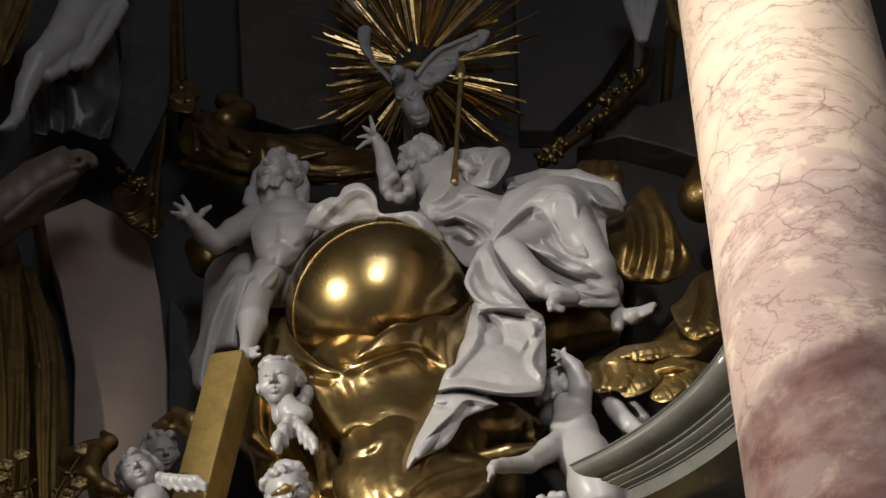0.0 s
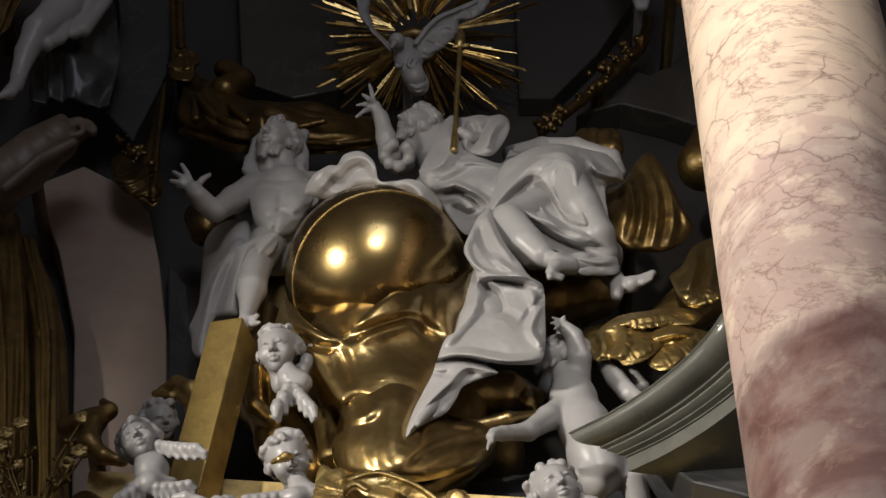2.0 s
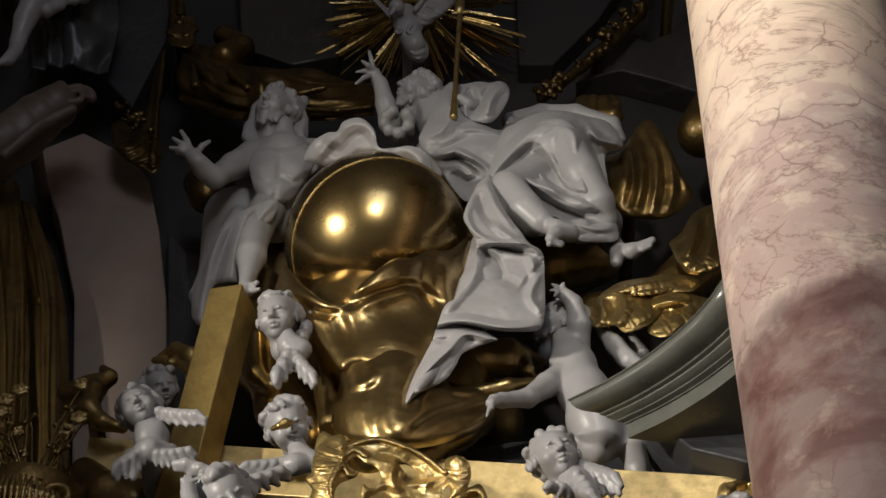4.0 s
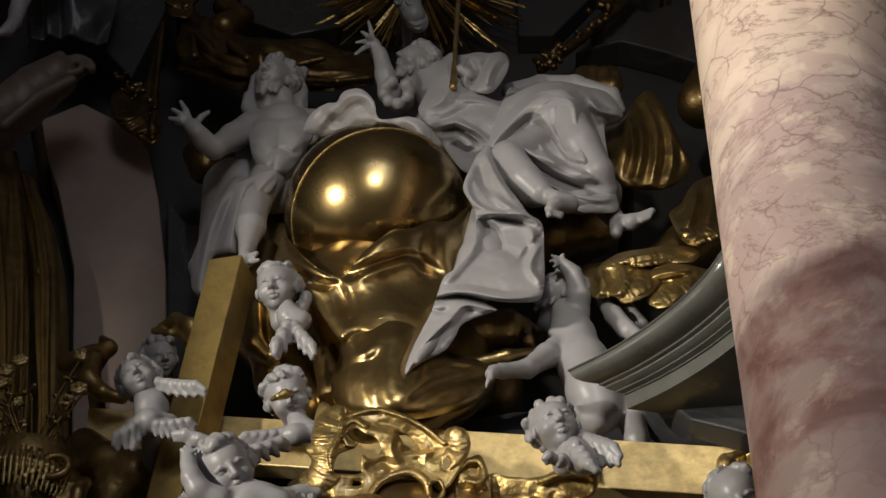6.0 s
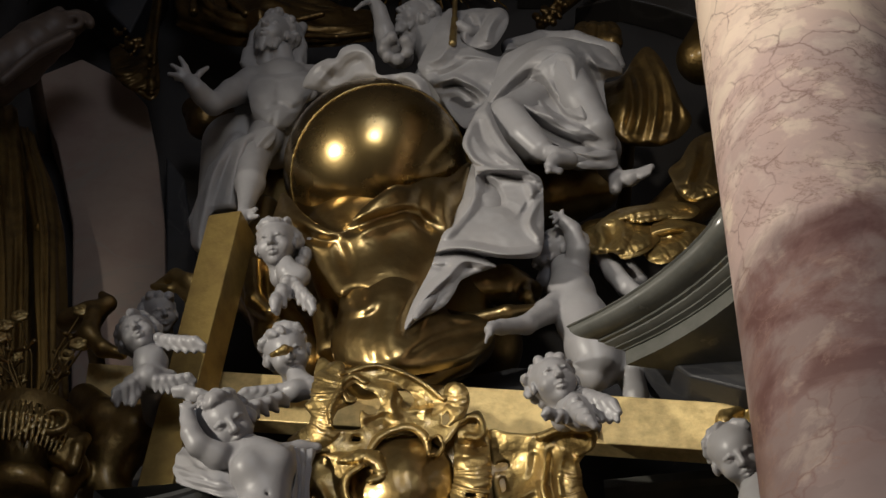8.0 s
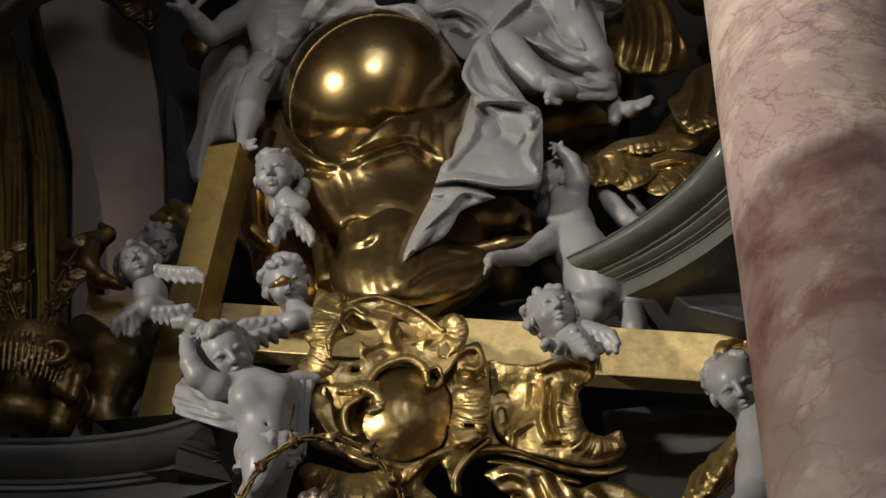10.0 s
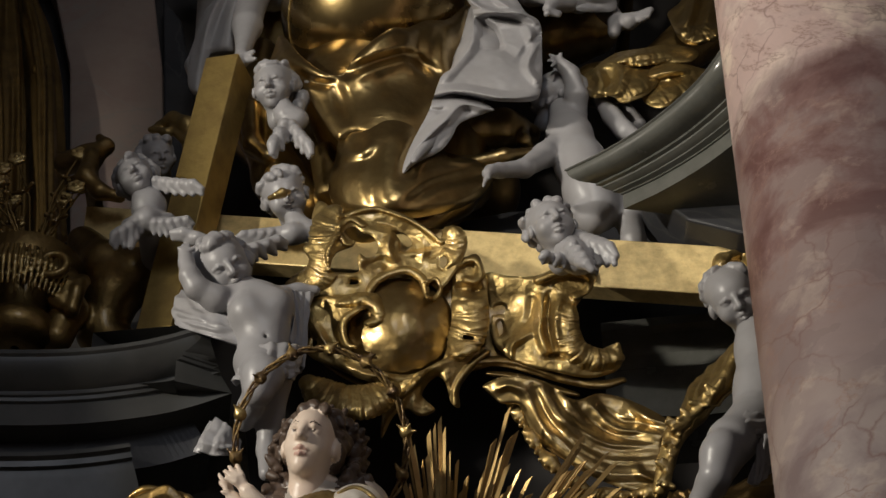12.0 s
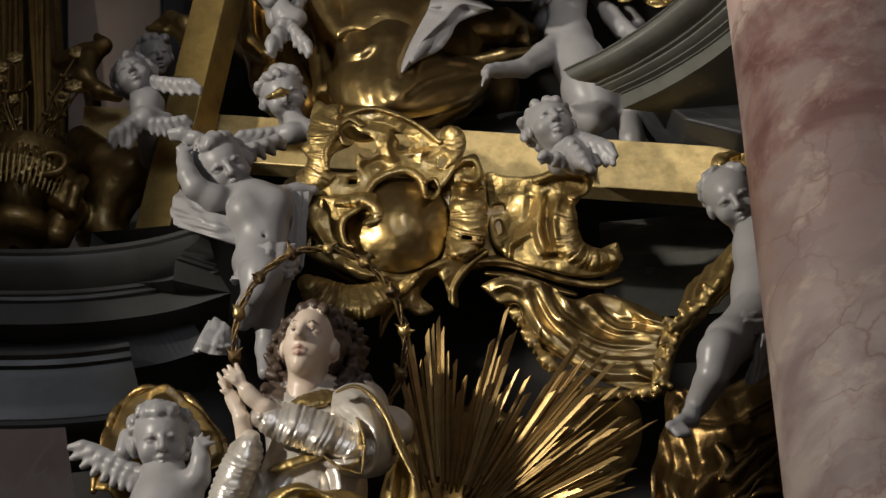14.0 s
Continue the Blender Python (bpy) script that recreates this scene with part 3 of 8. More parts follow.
        if grain:
            rnd = np.random.default_rng(seed)
            for step, amp in ((16, 1.0), (6, 0.4)):
                g = rnd.standard_normal((len(ga) // step + 3, len(gb) // step + 3))
                x, y = np.arange(len(ga)) / step, np.arange(len(gb)) / step
                i, j = x.astype(int), y.astype(int)
                u, v = (x - i)[:, None], (y - j)[None, :]
                u, v = u * u * (3 - 2 * u), v * v * (3 - 2 * v)
                H = H + grain * amp * ((g[i][:, j] * (1 - u) + g[i + 1][:, j] * u) * (1 - v) + (g[i][:, j + 1] * (1 - u) + g[i + 1][:, j + 1] * u) * v)
        for _ in range(soften):
            Q = np.pad(H, 1, mode="edge")
            H = (Q[:-2, 1:-1] + Q[2:, 1:-1] + Q[1:-1, :-2] + Q[1:-1, 2:] + 2 * H) / 6
        if roll:
            H = H - roll * np.clip(1 + S / (1.6 * roll), 0, 1) ** 2
        inn = S < 0
        cell = inn[:-1, :-1] | inn[1:, :-1] | inn[1:, 1:] | inn[:-1, 1:]
        used = np.zeros(S.shape, bool)
        for di in (0, 1):
            for dj in (0, 1):
                used[di:di + cell.shape[0], dj:dj + cell.shape[1]] |= cell
        gx, gy = np.gradient(S, self.res)
        g2 = np.maximum(gx ** 2 + gy ** 2, 0.3)
        push = np.where(inn, 0, np.minimum(S, 1.5 * self.res)) / g2
        A, B = A - gx * push, B - gy * push
        idx = np.full(S.shape, -1, np.int64)
        idx[used] = np.arange(used.sum())
        c, r, u, o = (np.array(v) for v in (self.at, self.right, self.up, self.out))
        front = c + A[used][:, None] * r + B[used][:, None] * u + H[used][:, None] * o
        back = front - depth * o
        q = np.stack([idx[:-1, :-1][cell], idx[1:, :-1][cell], idx[1:, 1:][cell], idx[:-1, 1:][cell]], 1)
        n = len(front)
        edges = np.concatenate([q[:, [k, (k + 1) % 4]] for k in range(4)])
        code, mirror = edges[:, 0] * n + edges[:, 1], edges[:, 1] * n + edges[:, 0]
        edge = edges[~np.isin(code, mirror)]
        faces = np.concatenate([q, q[:, ::-1] + n, np.stack([edge[:, 1], edge[:, 0], edge[:, 0] + n, edge[:, 1] + n], 1)])
        return np.vstack([front, back]).tolist(), faces.tolist()


def sweep(name, path, profile, mat, smooth=False, caps=True, face=None):
    """A moulding: profile of (out, up) carried along path; out is square to the path, towards the nave."""
    verts, faces, n = [], [], len(profile)
    pts = [Vector(p) for p in path]
    for i, p in enumerate(pts):
        d = pts[min(i + 1, len(pts) - 1)] - pts[max(i - 1, 0)]
        flat = Vector((d.x, d.y, 0)).normalized()
        out = Vector((flat.y, -flat.x, 0))
        if face:
            out = Vector(face).normalized()
        up = d.normalized().cross(out) * -1
        if face:
            up = Vector((0, 0, 1))
        if up.z < 0:
            up = -up
        verts += [p + out * a + up * b for a, b in profile]
    for i in range(len(pts) - 1):
        for j in range(n):
            k = (j + 1) % n
            faces.append((i * n + j, i * n + k, (i + 1) * n + k, (i + 1) * n + j))
    if caps:
        faces += [tuple(reversed(range(n))), tuple(range((len(pts) - 1) * n, len(pts) * n))]
    me = meshed(name, verts, faces, mat, False)
    bm = bmesh.new()
    bm.from_mesh(me)
    bmesh.ops.recalc_face_normals(bm, faces=bm.faces)
    bm.to_mesh(me)
    bm.free()
    if smooth:
        me.polygons.foreach_set("use_smooth", [True] * len(me.polygons))
        me.set_sharp_from_angle(angle=radians(32))
    return me


def lathe(name, axis, outline, mat, n=64, smooth=True):
    """A turned body: outline of (radius, height) round an upright axis through (x, y)."""
    verts, faces = [], []
    for r, z in outline:
        verts += [(axis[0] + r * math.cos(2 * math.pi * i / n), axis[1] + r * math.sin(2 * math.pi * i / n), z) for i in range(n)]
    for j in range(len(outline) - 1):
        for i in range(n):
            k = (i + 1) % n
            faces.append((j * n + i, j * n + k, (j + 1) * n + k, (j + 1) * n + i))
    return meshed(name, verts, faces, mat, smooth)


def beam(name, a, b, across, thick, mat, bevel=0.006):
    """A squared bar from a to b; across and thick are half sizes as vectors."""
    a, b, u, v = Vector(a), Vector(b), Vector(across), Vector(thick)
    verts = [e + s * u + t * v for e in (a, b) for s, t in ((-1, -1), (1, -1), (1, 1), (-1, 1))]
    me = meshed(name, verts, [(3, 2, 1, 0), (4, 5, 6, 7), (0, 1, 5, 4), (1, 2, 6, 5), (2, 3, 7, 6), (3, 0, 4, 7)], mat, False)
    bm = bmesh.new()
    bm.from_mesh(me)
    bmesh.ops.recalc_face_normals(bm, faces=bm.faces)
    if bevel:
        bmesh.ops.bevel(bm, geom=bm.edges, offset=bevel, segments=2, affect="EDGES", profile=0.5)
    bm.to_mesh(me)
    bm.free()
    return me


def slab(name, lo, hi, mat):
    c, h = (Vector(lo) + Vector(hi)) / 2, (Vector(hi) - Vector(lo)) / 2
    return beam(name, c - Vector((0, 0, h.z)), c + Vector((0, 0, h.z)), (h.x, 0, 0), (0, h.y, 0), mat, 0)


# ---- the setting ----
def plate(name, outline, depth, mat, bevel=0.012):
    """A slab with the given outline, as thick as depth behind it."""
    n = len(outline)
    verts = [Vector(p) for p in outline] + [Vector(p) + Vector((0, depth, 0)) for p in outline]
    faces = [tuple(range(n)), tuple(reversed(range(n, 2 * n)))] + [(i, i + n, (i + 1) % n + n, (i + 1) % n) for i in range(n)]
    me = meshed(name, verts, faces, mat, False)
    bm = bmesh.new()
    bm.from_mesh(me)
    bmesh.ops.recalc_face_normals(bm, faces=bm.faces)
    if bevel:
        bmesh.ops.bevel(bm, geom=bm.edges, offset=bevel, segments=2, affect="EDGES", profile=0.5)
    bm.to_mesh(me)
    bm.free()
    return me


def setting(name, me, label, category):
    return thing(name, me, label, category, kind="structure")


setting("floor", slab("floor", (-9, -12, -0.3), (9, 9.3, 0), STONE), "stone floor of the church nave", "floor")
setting("ceiling", slab("ceiling", (-9, -12, 19), (9, 9.3, 19.3), STONE), "plastered vault high above the nave", "ceiling")
setting("wall_west", slab("wall_west", (-9.3, -12, 0), (-9, 9.6, 19), STONE), "plastered side wall of the nave", "wall")
setting("wall_east", slab("wall_east", (9, -12, 0), (9.3, 9.6, 19), STONE), "plastered side wall of the nave", "wall")
setting("wall_south", slab("wall_south", (-9.3, -12.3, 0), (9.3, -12, 19), STONE), "plastered rear wall of the nave", "wall")
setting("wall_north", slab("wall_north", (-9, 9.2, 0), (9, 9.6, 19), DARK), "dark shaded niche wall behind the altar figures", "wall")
setting("altar_block", slab("altar_block", (-3.2, 6.8, 0.0), (3.2, 9.2, 6.2), SLATE), "dark marble lower storey of the altar", "altar")

# the column
column = tagged(new("column"), "pink and cream veined marble column with a smooth shaft", "column", kind="structure")
part("shaft", lathe("shaft", (1.518, 6.0), [(0.440, 3.6), (0.436, 6.0), (0.434, 7.4), (0.437, 8.6), (0.436, 9.4), (0.431, 10.4), (0.427, 11.4), (0.425, 11.9)], MARBLE, 96), column)
part("capital", lathe("capital", (1.518, 6.0), [(0.425, 11.9), (0.47, 11.93), (0.48, 11.97), (0.47, 12.01), (0.44, 12.04), (0.46, 12.3), (0.60, 12.7), (0.62, 12.9)], GOLD, 64), column, "gilded capital")
part("plinth", lathe("plinth", (1.518, 6.0), [(0.60, 0.0), (0.60, 3.0), (0.56, 3.1), (0.56, 3.3), (0.5, 3.4), (0.5, 3.5), (0.44, 3.6)], GREY, 64), column, "grey marble foot")

# unseen twin on the other side of the altar, added to shade the left
copy_thing(column, pose(-5.12, 0, 0))

# marble and dark panels of the back wall
setting("pier_left", plate("pier_left", [(-2.486, 8.950, 12.959), (-2.206, 8.950, 13.155), (-1.923, 8.950, 12.942), (-1.762, 8.950, 12.701), (-1.658, 8.950, 12.237), (-1.564, 8.950, 11.641), (-1.416, 8.950, 10.069), (-1.914, 8.950, 10.069), (-2.086, 8.950, 11.641), (-2.260, 8.950, 12.340)], 0.5, PINK_DULL), "faded pink marble pier with a curved flank", "pier")
setting("panel_dark", plate("panel_dark", [(-2.362, 8.850, 16.103), (-1.869, 8.850, 16.103), (-1.765, 8.850, 14.812), (-1.764, 8.850, 13.971), (-1.911, 8.850, 13.283), (-2.274, 8.850, 13.817), (-2.117, 8.850, 14.545)], 0.35, SLATE), "dark slate-coloured marble panel", "panel")
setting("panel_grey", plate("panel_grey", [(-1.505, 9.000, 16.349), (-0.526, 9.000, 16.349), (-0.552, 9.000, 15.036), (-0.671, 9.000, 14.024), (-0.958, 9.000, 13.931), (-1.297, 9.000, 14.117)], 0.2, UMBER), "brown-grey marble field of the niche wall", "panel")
# violet shade beside the pier, put in as a dark strip
setting("panel_violet_shade", plate("panel_violet_shade", [(-1.626, 9.050, 12.356), (-1.502, 9.050, 12.150), (-1.374, 9.050, 11.466), (-1.309, 9.050, 10.575), (-1.472, 9.050, 10.575)], 0.15, SLATE), "marble strip beside the pier, blue-grey for its shade", "panel")
# this field's shade is put into its near-black UMBER colour
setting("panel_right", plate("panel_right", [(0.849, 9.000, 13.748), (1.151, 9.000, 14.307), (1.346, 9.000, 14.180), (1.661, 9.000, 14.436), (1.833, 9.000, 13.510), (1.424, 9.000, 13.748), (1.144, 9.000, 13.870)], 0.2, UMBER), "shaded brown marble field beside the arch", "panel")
setting("arch_dark", plate("arch_dark", [(0.500, 9.050, 16.588), (1.387, 9.050, 16.588), (1.296, 9.050, 15.110), (1.033, 9.050, 14.507), (0.715, 9.050, 14.000), (0.496, 9.050, 14.000)], 0.15, DARK), "marble oval field of the niche, its shade put into the colour", "panel")

# grey marble entablatures
left_path = curve_through([(-2.165, 7.300, 8.070), (-1.848, 7.340, 8.081), (-1.553, 7.380, 8.118), (-1.306, 7.420, 8.186), (-1.127, 7.460, 8.273), (-0.976, 7.480, 8.356)], 36)
RETURN = [Vector((0.012, 0.25, 0.0)), Vector((0.024, 0.6, 0.0))]


def run(profile, drop, back, cut):
    pts = [p + Vector((0, back, -drop)) for p in left_path]
    return pts[:cut]


entab = tagged(new("entablature"), "curved dark grey marble entablature with stepped mouldings", "entablature", kind="structure")
part("cornice", sweep("cornice", left_path + [left_path[-1] + r for r in RETURN], [(-0.5, 0), (0.0, 0.0), (0.0, -0.02), (-0.012, -0.03), (-0.03, -0.085), (-0.075, -0.135), (-0.095, -0.145), (-0.095, -0.165), (-0.105, -0.17), (-0.11, -0.185), (-0.125, -0.19), (-0.125, -0.30), (-0.5, -0.30)], GREY, True), entab)
part("frieze", sweep("frieze", run(0, 0.30, 0.22, 34), [(-0.3, 0), (-0.02, 0.0), (-0.02, -0.18), (-0.3, -0.18)], SLATE), entab, "dark recessed frieze")
part("architrave", sweep("architrave", run(0, 0.43, 0.14, 24), [(-0.4, 0), (0.0, 0.0), (0.0, -0.02), (-0.02, -0.03), (-0.025, -0.055), (-0.045, -0.06), (-0.05, -0.1), (-0.09, -0.2), (-0.10, -0.27), (-0.085, -0.29), (-0.085, -0.31), (-0.12, -0.33), (-0.4, -0.33)], GREY, True), entab)
part("pedestal", sweep("pedestal", run(0, 0.74, 0.24, 17), [(-0.4, 0), (0.0, 0.0), (0.0, -0.34), (0.03, -0.36), (0.03, -0.42), (-0.4, -0.42)], PINK_DULL), entab, "pale marble pedestal block")
setting("pilaster_base", sweep("pilaster_base", [(-1.232, 8.100, 8.305), (-0.859, 8.100, 8.349)], [(-0.3, 0), (0.0, 0), (0.0, -0.05), (-0.03, -0.07), (-0.04, -0.13), (-0.07, -0.15), (-0.07, -0.30), (-0.03, -0.32), (-0.03, -0.5), (0.0, -0.52), (0.0, -0.7), (-0.3, -0.7)], GREY), "grey marble pilaster base with stepped mouldings", "pilaster")

PALE_GREY = material("polished_grey_green_marble", (0.13, 0.131, 0.118), 0.24, spots=(0.075, 0.076, 0.068), spot_scale=5, spot_amount=0.8, grain=12, bump=0.03)
pediment = tagged(new("pediment"), "swept grey marble pediment arm with a moulded cornice", "pediment", kind="structure")
ped_path = curve_through([(0.568, 7.450, 9.265), (0.742, 7.300, 9.240), (0.933, 7.120, 9.238), (1.107, 6.920, 9.260), (1.237, 6.750, 9.341), (1.548, 6.600, 9.834)], 30)
FACE = (-0.985, -0.17, 0.0)
part("cornice", sweep("cornice", ped_path, [(-0.7, 0), (0.0, 0.0), (0.004, -0.010), (-0.008, -0.014), (-0.008, -0.022), (-0.014, -0.036), (-0.03, -0.052), (-0.06, -0.063), (-0.10, -0.067), (-0.14, -0.066), (-0.14, -0.079), (-0.165, -0.081), (-0.168, -0.088), (-0.19, -0.097), (-0.215, -0.099), (-0.215, -0.108), (-0.25, -0.110), (-0.25, -0.118), (-0.7, -0.118)], PALE_GREY, True, face=FACE), pediment)
part("fascia", sweep("fascia", ped_path, [(-0.75, -0.118), (-0.262, -0.118), (-0.262, -0.205), (-0.75, -0.205)], PALE_GREY, face=FACE), pediment)
# the shade under the cornice is put into this face's dark colour
part("tympanum", plate("tympanum", [(0.925, 7.500, 9.218), (1.342, 7.450, 9.669), (1.722, 7.400, 10.145), (1.589, 7.400, 8.805), (1.328, 7.450, 8.866), (1.103, 7.480, 8.978), (0.964, 7.500, 9.153)], 0.3, SLATE), pediment, "dark shaded face under the cornice")
setting("block_right", sweep("block_right", curve_through([(0.751, 8.150, 8.966), (1.061, 8.100, 8.964), (1.360, 8.000, 8.913), (1.657, 7.900, 8.899)], 12), [(-0.4, 0), (0.0, 0), (0.0, -0.05), (-0.03, -0.07), (-0.05, -0.14), (-0.07, -0.16), (-0.07, -0.24), (-0.05, -0.26), (-0.05, -0.55), (-0.4, -0.55)], PALE_GREY, True), "grey marble block with mouldings below the cross arm", "block")
setting("ledge_grey", plate("ledge_grey", [(-0.009, 8.150, 9.535), (0.126, 8.150, 9.634), (0.345, 8.150, 9.696), (0.564, 8.150, 9.705), (0.888, 8.150, 9.626), (1.568, 8.150, 9.629), (1.531, 8.150, 9.202), (-0.009, 8.150, 9.195)], 0.5, SLATE), "blue-grey marble ledge with a rounded top", "ledge")

# ---- the figures ----
def statue(name, clay, label, mats=STUCCO, res=0.01, group=""):
    return thing(name, clay.skin(name, mats, res), label, "statue", group)


# the bearded figure beside the globe
c = Clay()
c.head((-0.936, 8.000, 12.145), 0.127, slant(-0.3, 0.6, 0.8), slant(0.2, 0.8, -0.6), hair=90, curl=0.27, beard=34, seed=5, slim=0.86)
c.limb([((-0.891, 8.050, 12.045), 0.069), ((-0.879, 8.100, 11.946), 0.081)], 0.03)
c.limb([((-1.031, 8.100, 11.830), 0.093), ((-0.858, 8.100, 11.845), 0.106), ((-0.701, 8.150, 11.918), 0.094)], 0.04)
c.limb([((-0.874, 8.100, 11.795), 0.155), ((-0.882, 8.130, 11.572), 0.129), ((-0.894, 8.180, 11.416), 0.140)], 0.05)
c.ball((-0.936, 8.020, 11.645), (0.100, 0.042, 0.073), k=0.05).ball((-0.768, 8.020, 11.650), (0.100, 0.042, 0.073), k=0.05)
c.limb([((-0.975, 8.040, 11.869), 0.019), ((-0.862, 8.020, 11.803), 0.019), ((-0.744, 8.060, 11.905), 0.019)], 0.02)
c.limb([((-1.044, 8.100, 11.830), 0.093), ((-1.127, 8.000, 11.630), 0.073), ((-1.205, 7.900, 11.408), 0.057)], 0.025)
c.limb([((-1.205, 7.900, 11.408), 0.060), ((-1.263, 7.850, 11.418), 0.051), ((-1.290, 7.800, 11.417), 0.039)], 0.02)
c.hand((-1.280, 7.820, 11.428), (-1.317, 7.800, 11.465), [(-1.391, 7.760, 11.629), (-1.428, 7.760, 11.565), (-1.440, 7.780, 11.513), (-1.404, 7.800, 11.494), (-1.243, 7.800, 11.592)], 0.036)
for x0 in range(7):
    c.limb([(Vector((-1.052, 8.100, 12.319)) + Vector((0.012 * x0, 0.03, 0.02 * x0)), 0.03), (Vector((-1.070, 8.060, 12.032)) + Vector((0.014 * x0, 0.03, 0.02)), 0.026), (Vector((-1.026, 8.020, 11.813)) + Vector((0.012 * x0, 0.03, 0.0)), 0.014)], 0.006)
    c.limb([(Vector((-0.846, 8.120, 12.345)) + Vector((0.010 * x0, 0.02, 0.01 * x0)), 0.03), (Vector((-0.778, 8.100, 12.135)) + Vector((-0.008 * x0, 0.0, 0.0)), 0.026), (Vector((-0.792, 8.060, 11.915)) + Vector((0.006 * x0, 0.0, 0.0)), 0.014)], 0.006)
c.limb([((-1.071, 8.100, 12.110), 0.038), ((-1.084, 8.080, 11.991), 0.028), ((-1.046, 8.060, 11.895), 0.025)], 0.01)
c.limb([((-0.844, 8.100, 12.319), 0.058), ((-0.797, 8.120, 12.188), 0.048), ((-0.785, 8.120, 12.058), 0.041)], 0.01)
w = Relief((-0.392, 7.600, 11.269), (0.032, -0.618, -0.786), 50).rim([(-0.328, -0.064), (-0.287, 0.035), (-0.205, 0.088), (-0.153, 0.094), (-0.118, 0.147), (-0.030, 0.164), (0.041, 0.103), (0.064, 0.012), (0.146, 0.009), (0.234, 0.018), (0.310, -0.023), (0.345, -0.117), (0.351, -0.205), (0.313, -0.193), (0.210, -0.105), (0.087, -0.023), (-0.030, -0.018), (-0.129, -0.064), (-0.220, -0.088)])
w.swell([(-0.308, -0.044, -0.22), (-0.205, 0.059, -0.16), (-0.030, 0.132, -0.1), (-0.147, -0.059, -0.16), (0.029, 0.000, -0.02), (0.146, -0.015, 0), (0.263, -0.059, 0.02), (0.336, -0.190, 0.03), (0.205, -0.088, 0.01)])
w.fold([(-0.153, 0.082), (-0.074, 0.129), (-0.000, 0.123), (0.064, 0.053), (0.117, -0.023)], 0.05, 0.05).fold([(-0.220, 0.023), (-0.132, -0.012), (-0.059, 0.053), (0.005, 0.094)], 0.04, -0.045).fold([(-0.264, -0.044), (-0.205, 0.015), (-0.159, 0.070)], 0.04, 0.03)
w.fold([(0.193, 0.006), (0.269, -0.047), (0.298, -0.117), (0.310, -0.182)], 0.035, 0.035).fold([(0.117, -0.012), (0.210, -0.053), (0.269, -0.129)], 0.04, -0.03).fold([(-0.030, 0.088), (-0.082, 0.018), (-0.153, -0.053)], 0.04, 0.03)
c.sheets.append((*w.surface(0.05, 0.02, 0.003, 3), 0))
w = Relief((-0.873, 7.930, 11.493), (0.069, -0.624, -0.778), 0).rim([(-0.180, 0.137), (-0.134, 0.226), (0.002, 0.265), (0.141, 0.236), (0.197, 0.137), (0.153, -0.038), (0.087, -0.219), (0.013, -0.284), (-0.078, -0.256), (-0.136, -0.095)])
w.swell([(-0.173, 0.122, -0.08), (0.002, 0.255, -0.06), (0.191, 0.137, -0.08), (-0.072, 0.049, 0.03), (0.085, 0.059, 0.03), (0.007, 0.039, 0.015), (-0.018, -0.167, 0.01), (-0.109, -0.190, -0.06), (0.099, -0.167, -0.06)])
w.fold([(-0.127, -0.038), (-0.057, -0.095), (0.012, -0.048), (0.086, -0.086), (0.138, -0.028)], 0.035, -0.022).fold([(0.001, 0.156), (0.004, 0.039), (0.008, -0.076)], 0.025, -0.014).fold([(-0.003, -0.095), (-0.011, -0.181), (-0.013, -0.256)], 0.02, -0.012).fold([(-0.151, 0.156), (-0.055, 0.186), (0.007, 0.166), (0.097, 0.196), (0.178, 0.166)], 0.025, 0.014)
c.sheets.append((*w.surface(0.1, 0.04, 0.002, 2, 2), 0))
c.limb([((-0.929, 8.050, 11.331), 0.096), ((-0.979, 7.950, 11.003), 0.088), ((-0.967, 7.850, 10.707), 0.074), ((-0.968, 7.800, 10.486), 0.042)], 0.03)
c.limb([((-0.968, 7.800, 10.499), 0.039), ((-0.966, 7.740, 10.333), 0.039), ((-0.991, 7.700, 10.238), 0.025)], 0.015)
c.limb([((-0.937, 7.720, 10.336), 0.019), ((-0.906, 7.680, 10.316), 0.014)], 0.01).limb([((-0.935, 7.720, 10.302), 0.019), ((-0.892, 7.680, 10.266), 0.011)], 0.01)
w = Relief((-1.051, 7.920, 10.789), (0.086, -0.650, -0.755), 8).rim([(0.073, 0.360), (0.177, 0.400), (0.197, 0.360), (0.167, 0.253), (0.094, 0.186), (0.061, 0.038), (0.038, -0.160), (-0.035, -0.175), (-0.103, -0.190), (-0.113, -0.302), (-0.132, -0.442), (-0.170, -0.449), (-0.207, -0.369), (-0.194, -0.115), (-0.129, 0.115), (-0.023, 0.296)])
w.swell([(0.126, 0.360, 0), (0.013, 0.272, 0.03), (-0.064, 0.096, 0.02), (0.035, -0.115, 0.02), (-0.137, -0.115, -0.03), (-0.173, -0.413, -0.05), (-0.079, -0.115, 0.03)])
w.fold([(0.040, 0.312), (0.005, 0.154), (-0.014, -0.000), (-0.019, -0.160)], 0.05, 0.045).fold([(-0.016, 0.272), (-0.075, 0.038), (-0.105, -0.160)], 0.045, -0.045).fold([(-0.058, 0.233), (-0.124, 0.038), (-0.154, -0.190), (-0.167, -0.413)], 0.05, 0.05)
w.fold([(0.172, 0.376), (0.128, 0.312), (0.080, 0.225)], 0.03, 0.03).fold([(0.111, 0.360), (0.059, 0.233), (0.038, 0.038)], 0.03, -0.03).fold([(-0.109, 0.115), (-0.162, -0.077), (-0.181, -0.302)], 0.03, -0.03)
c.sheets.append((*w.surface(0.06, 0.025, 0.003, 5), 0))
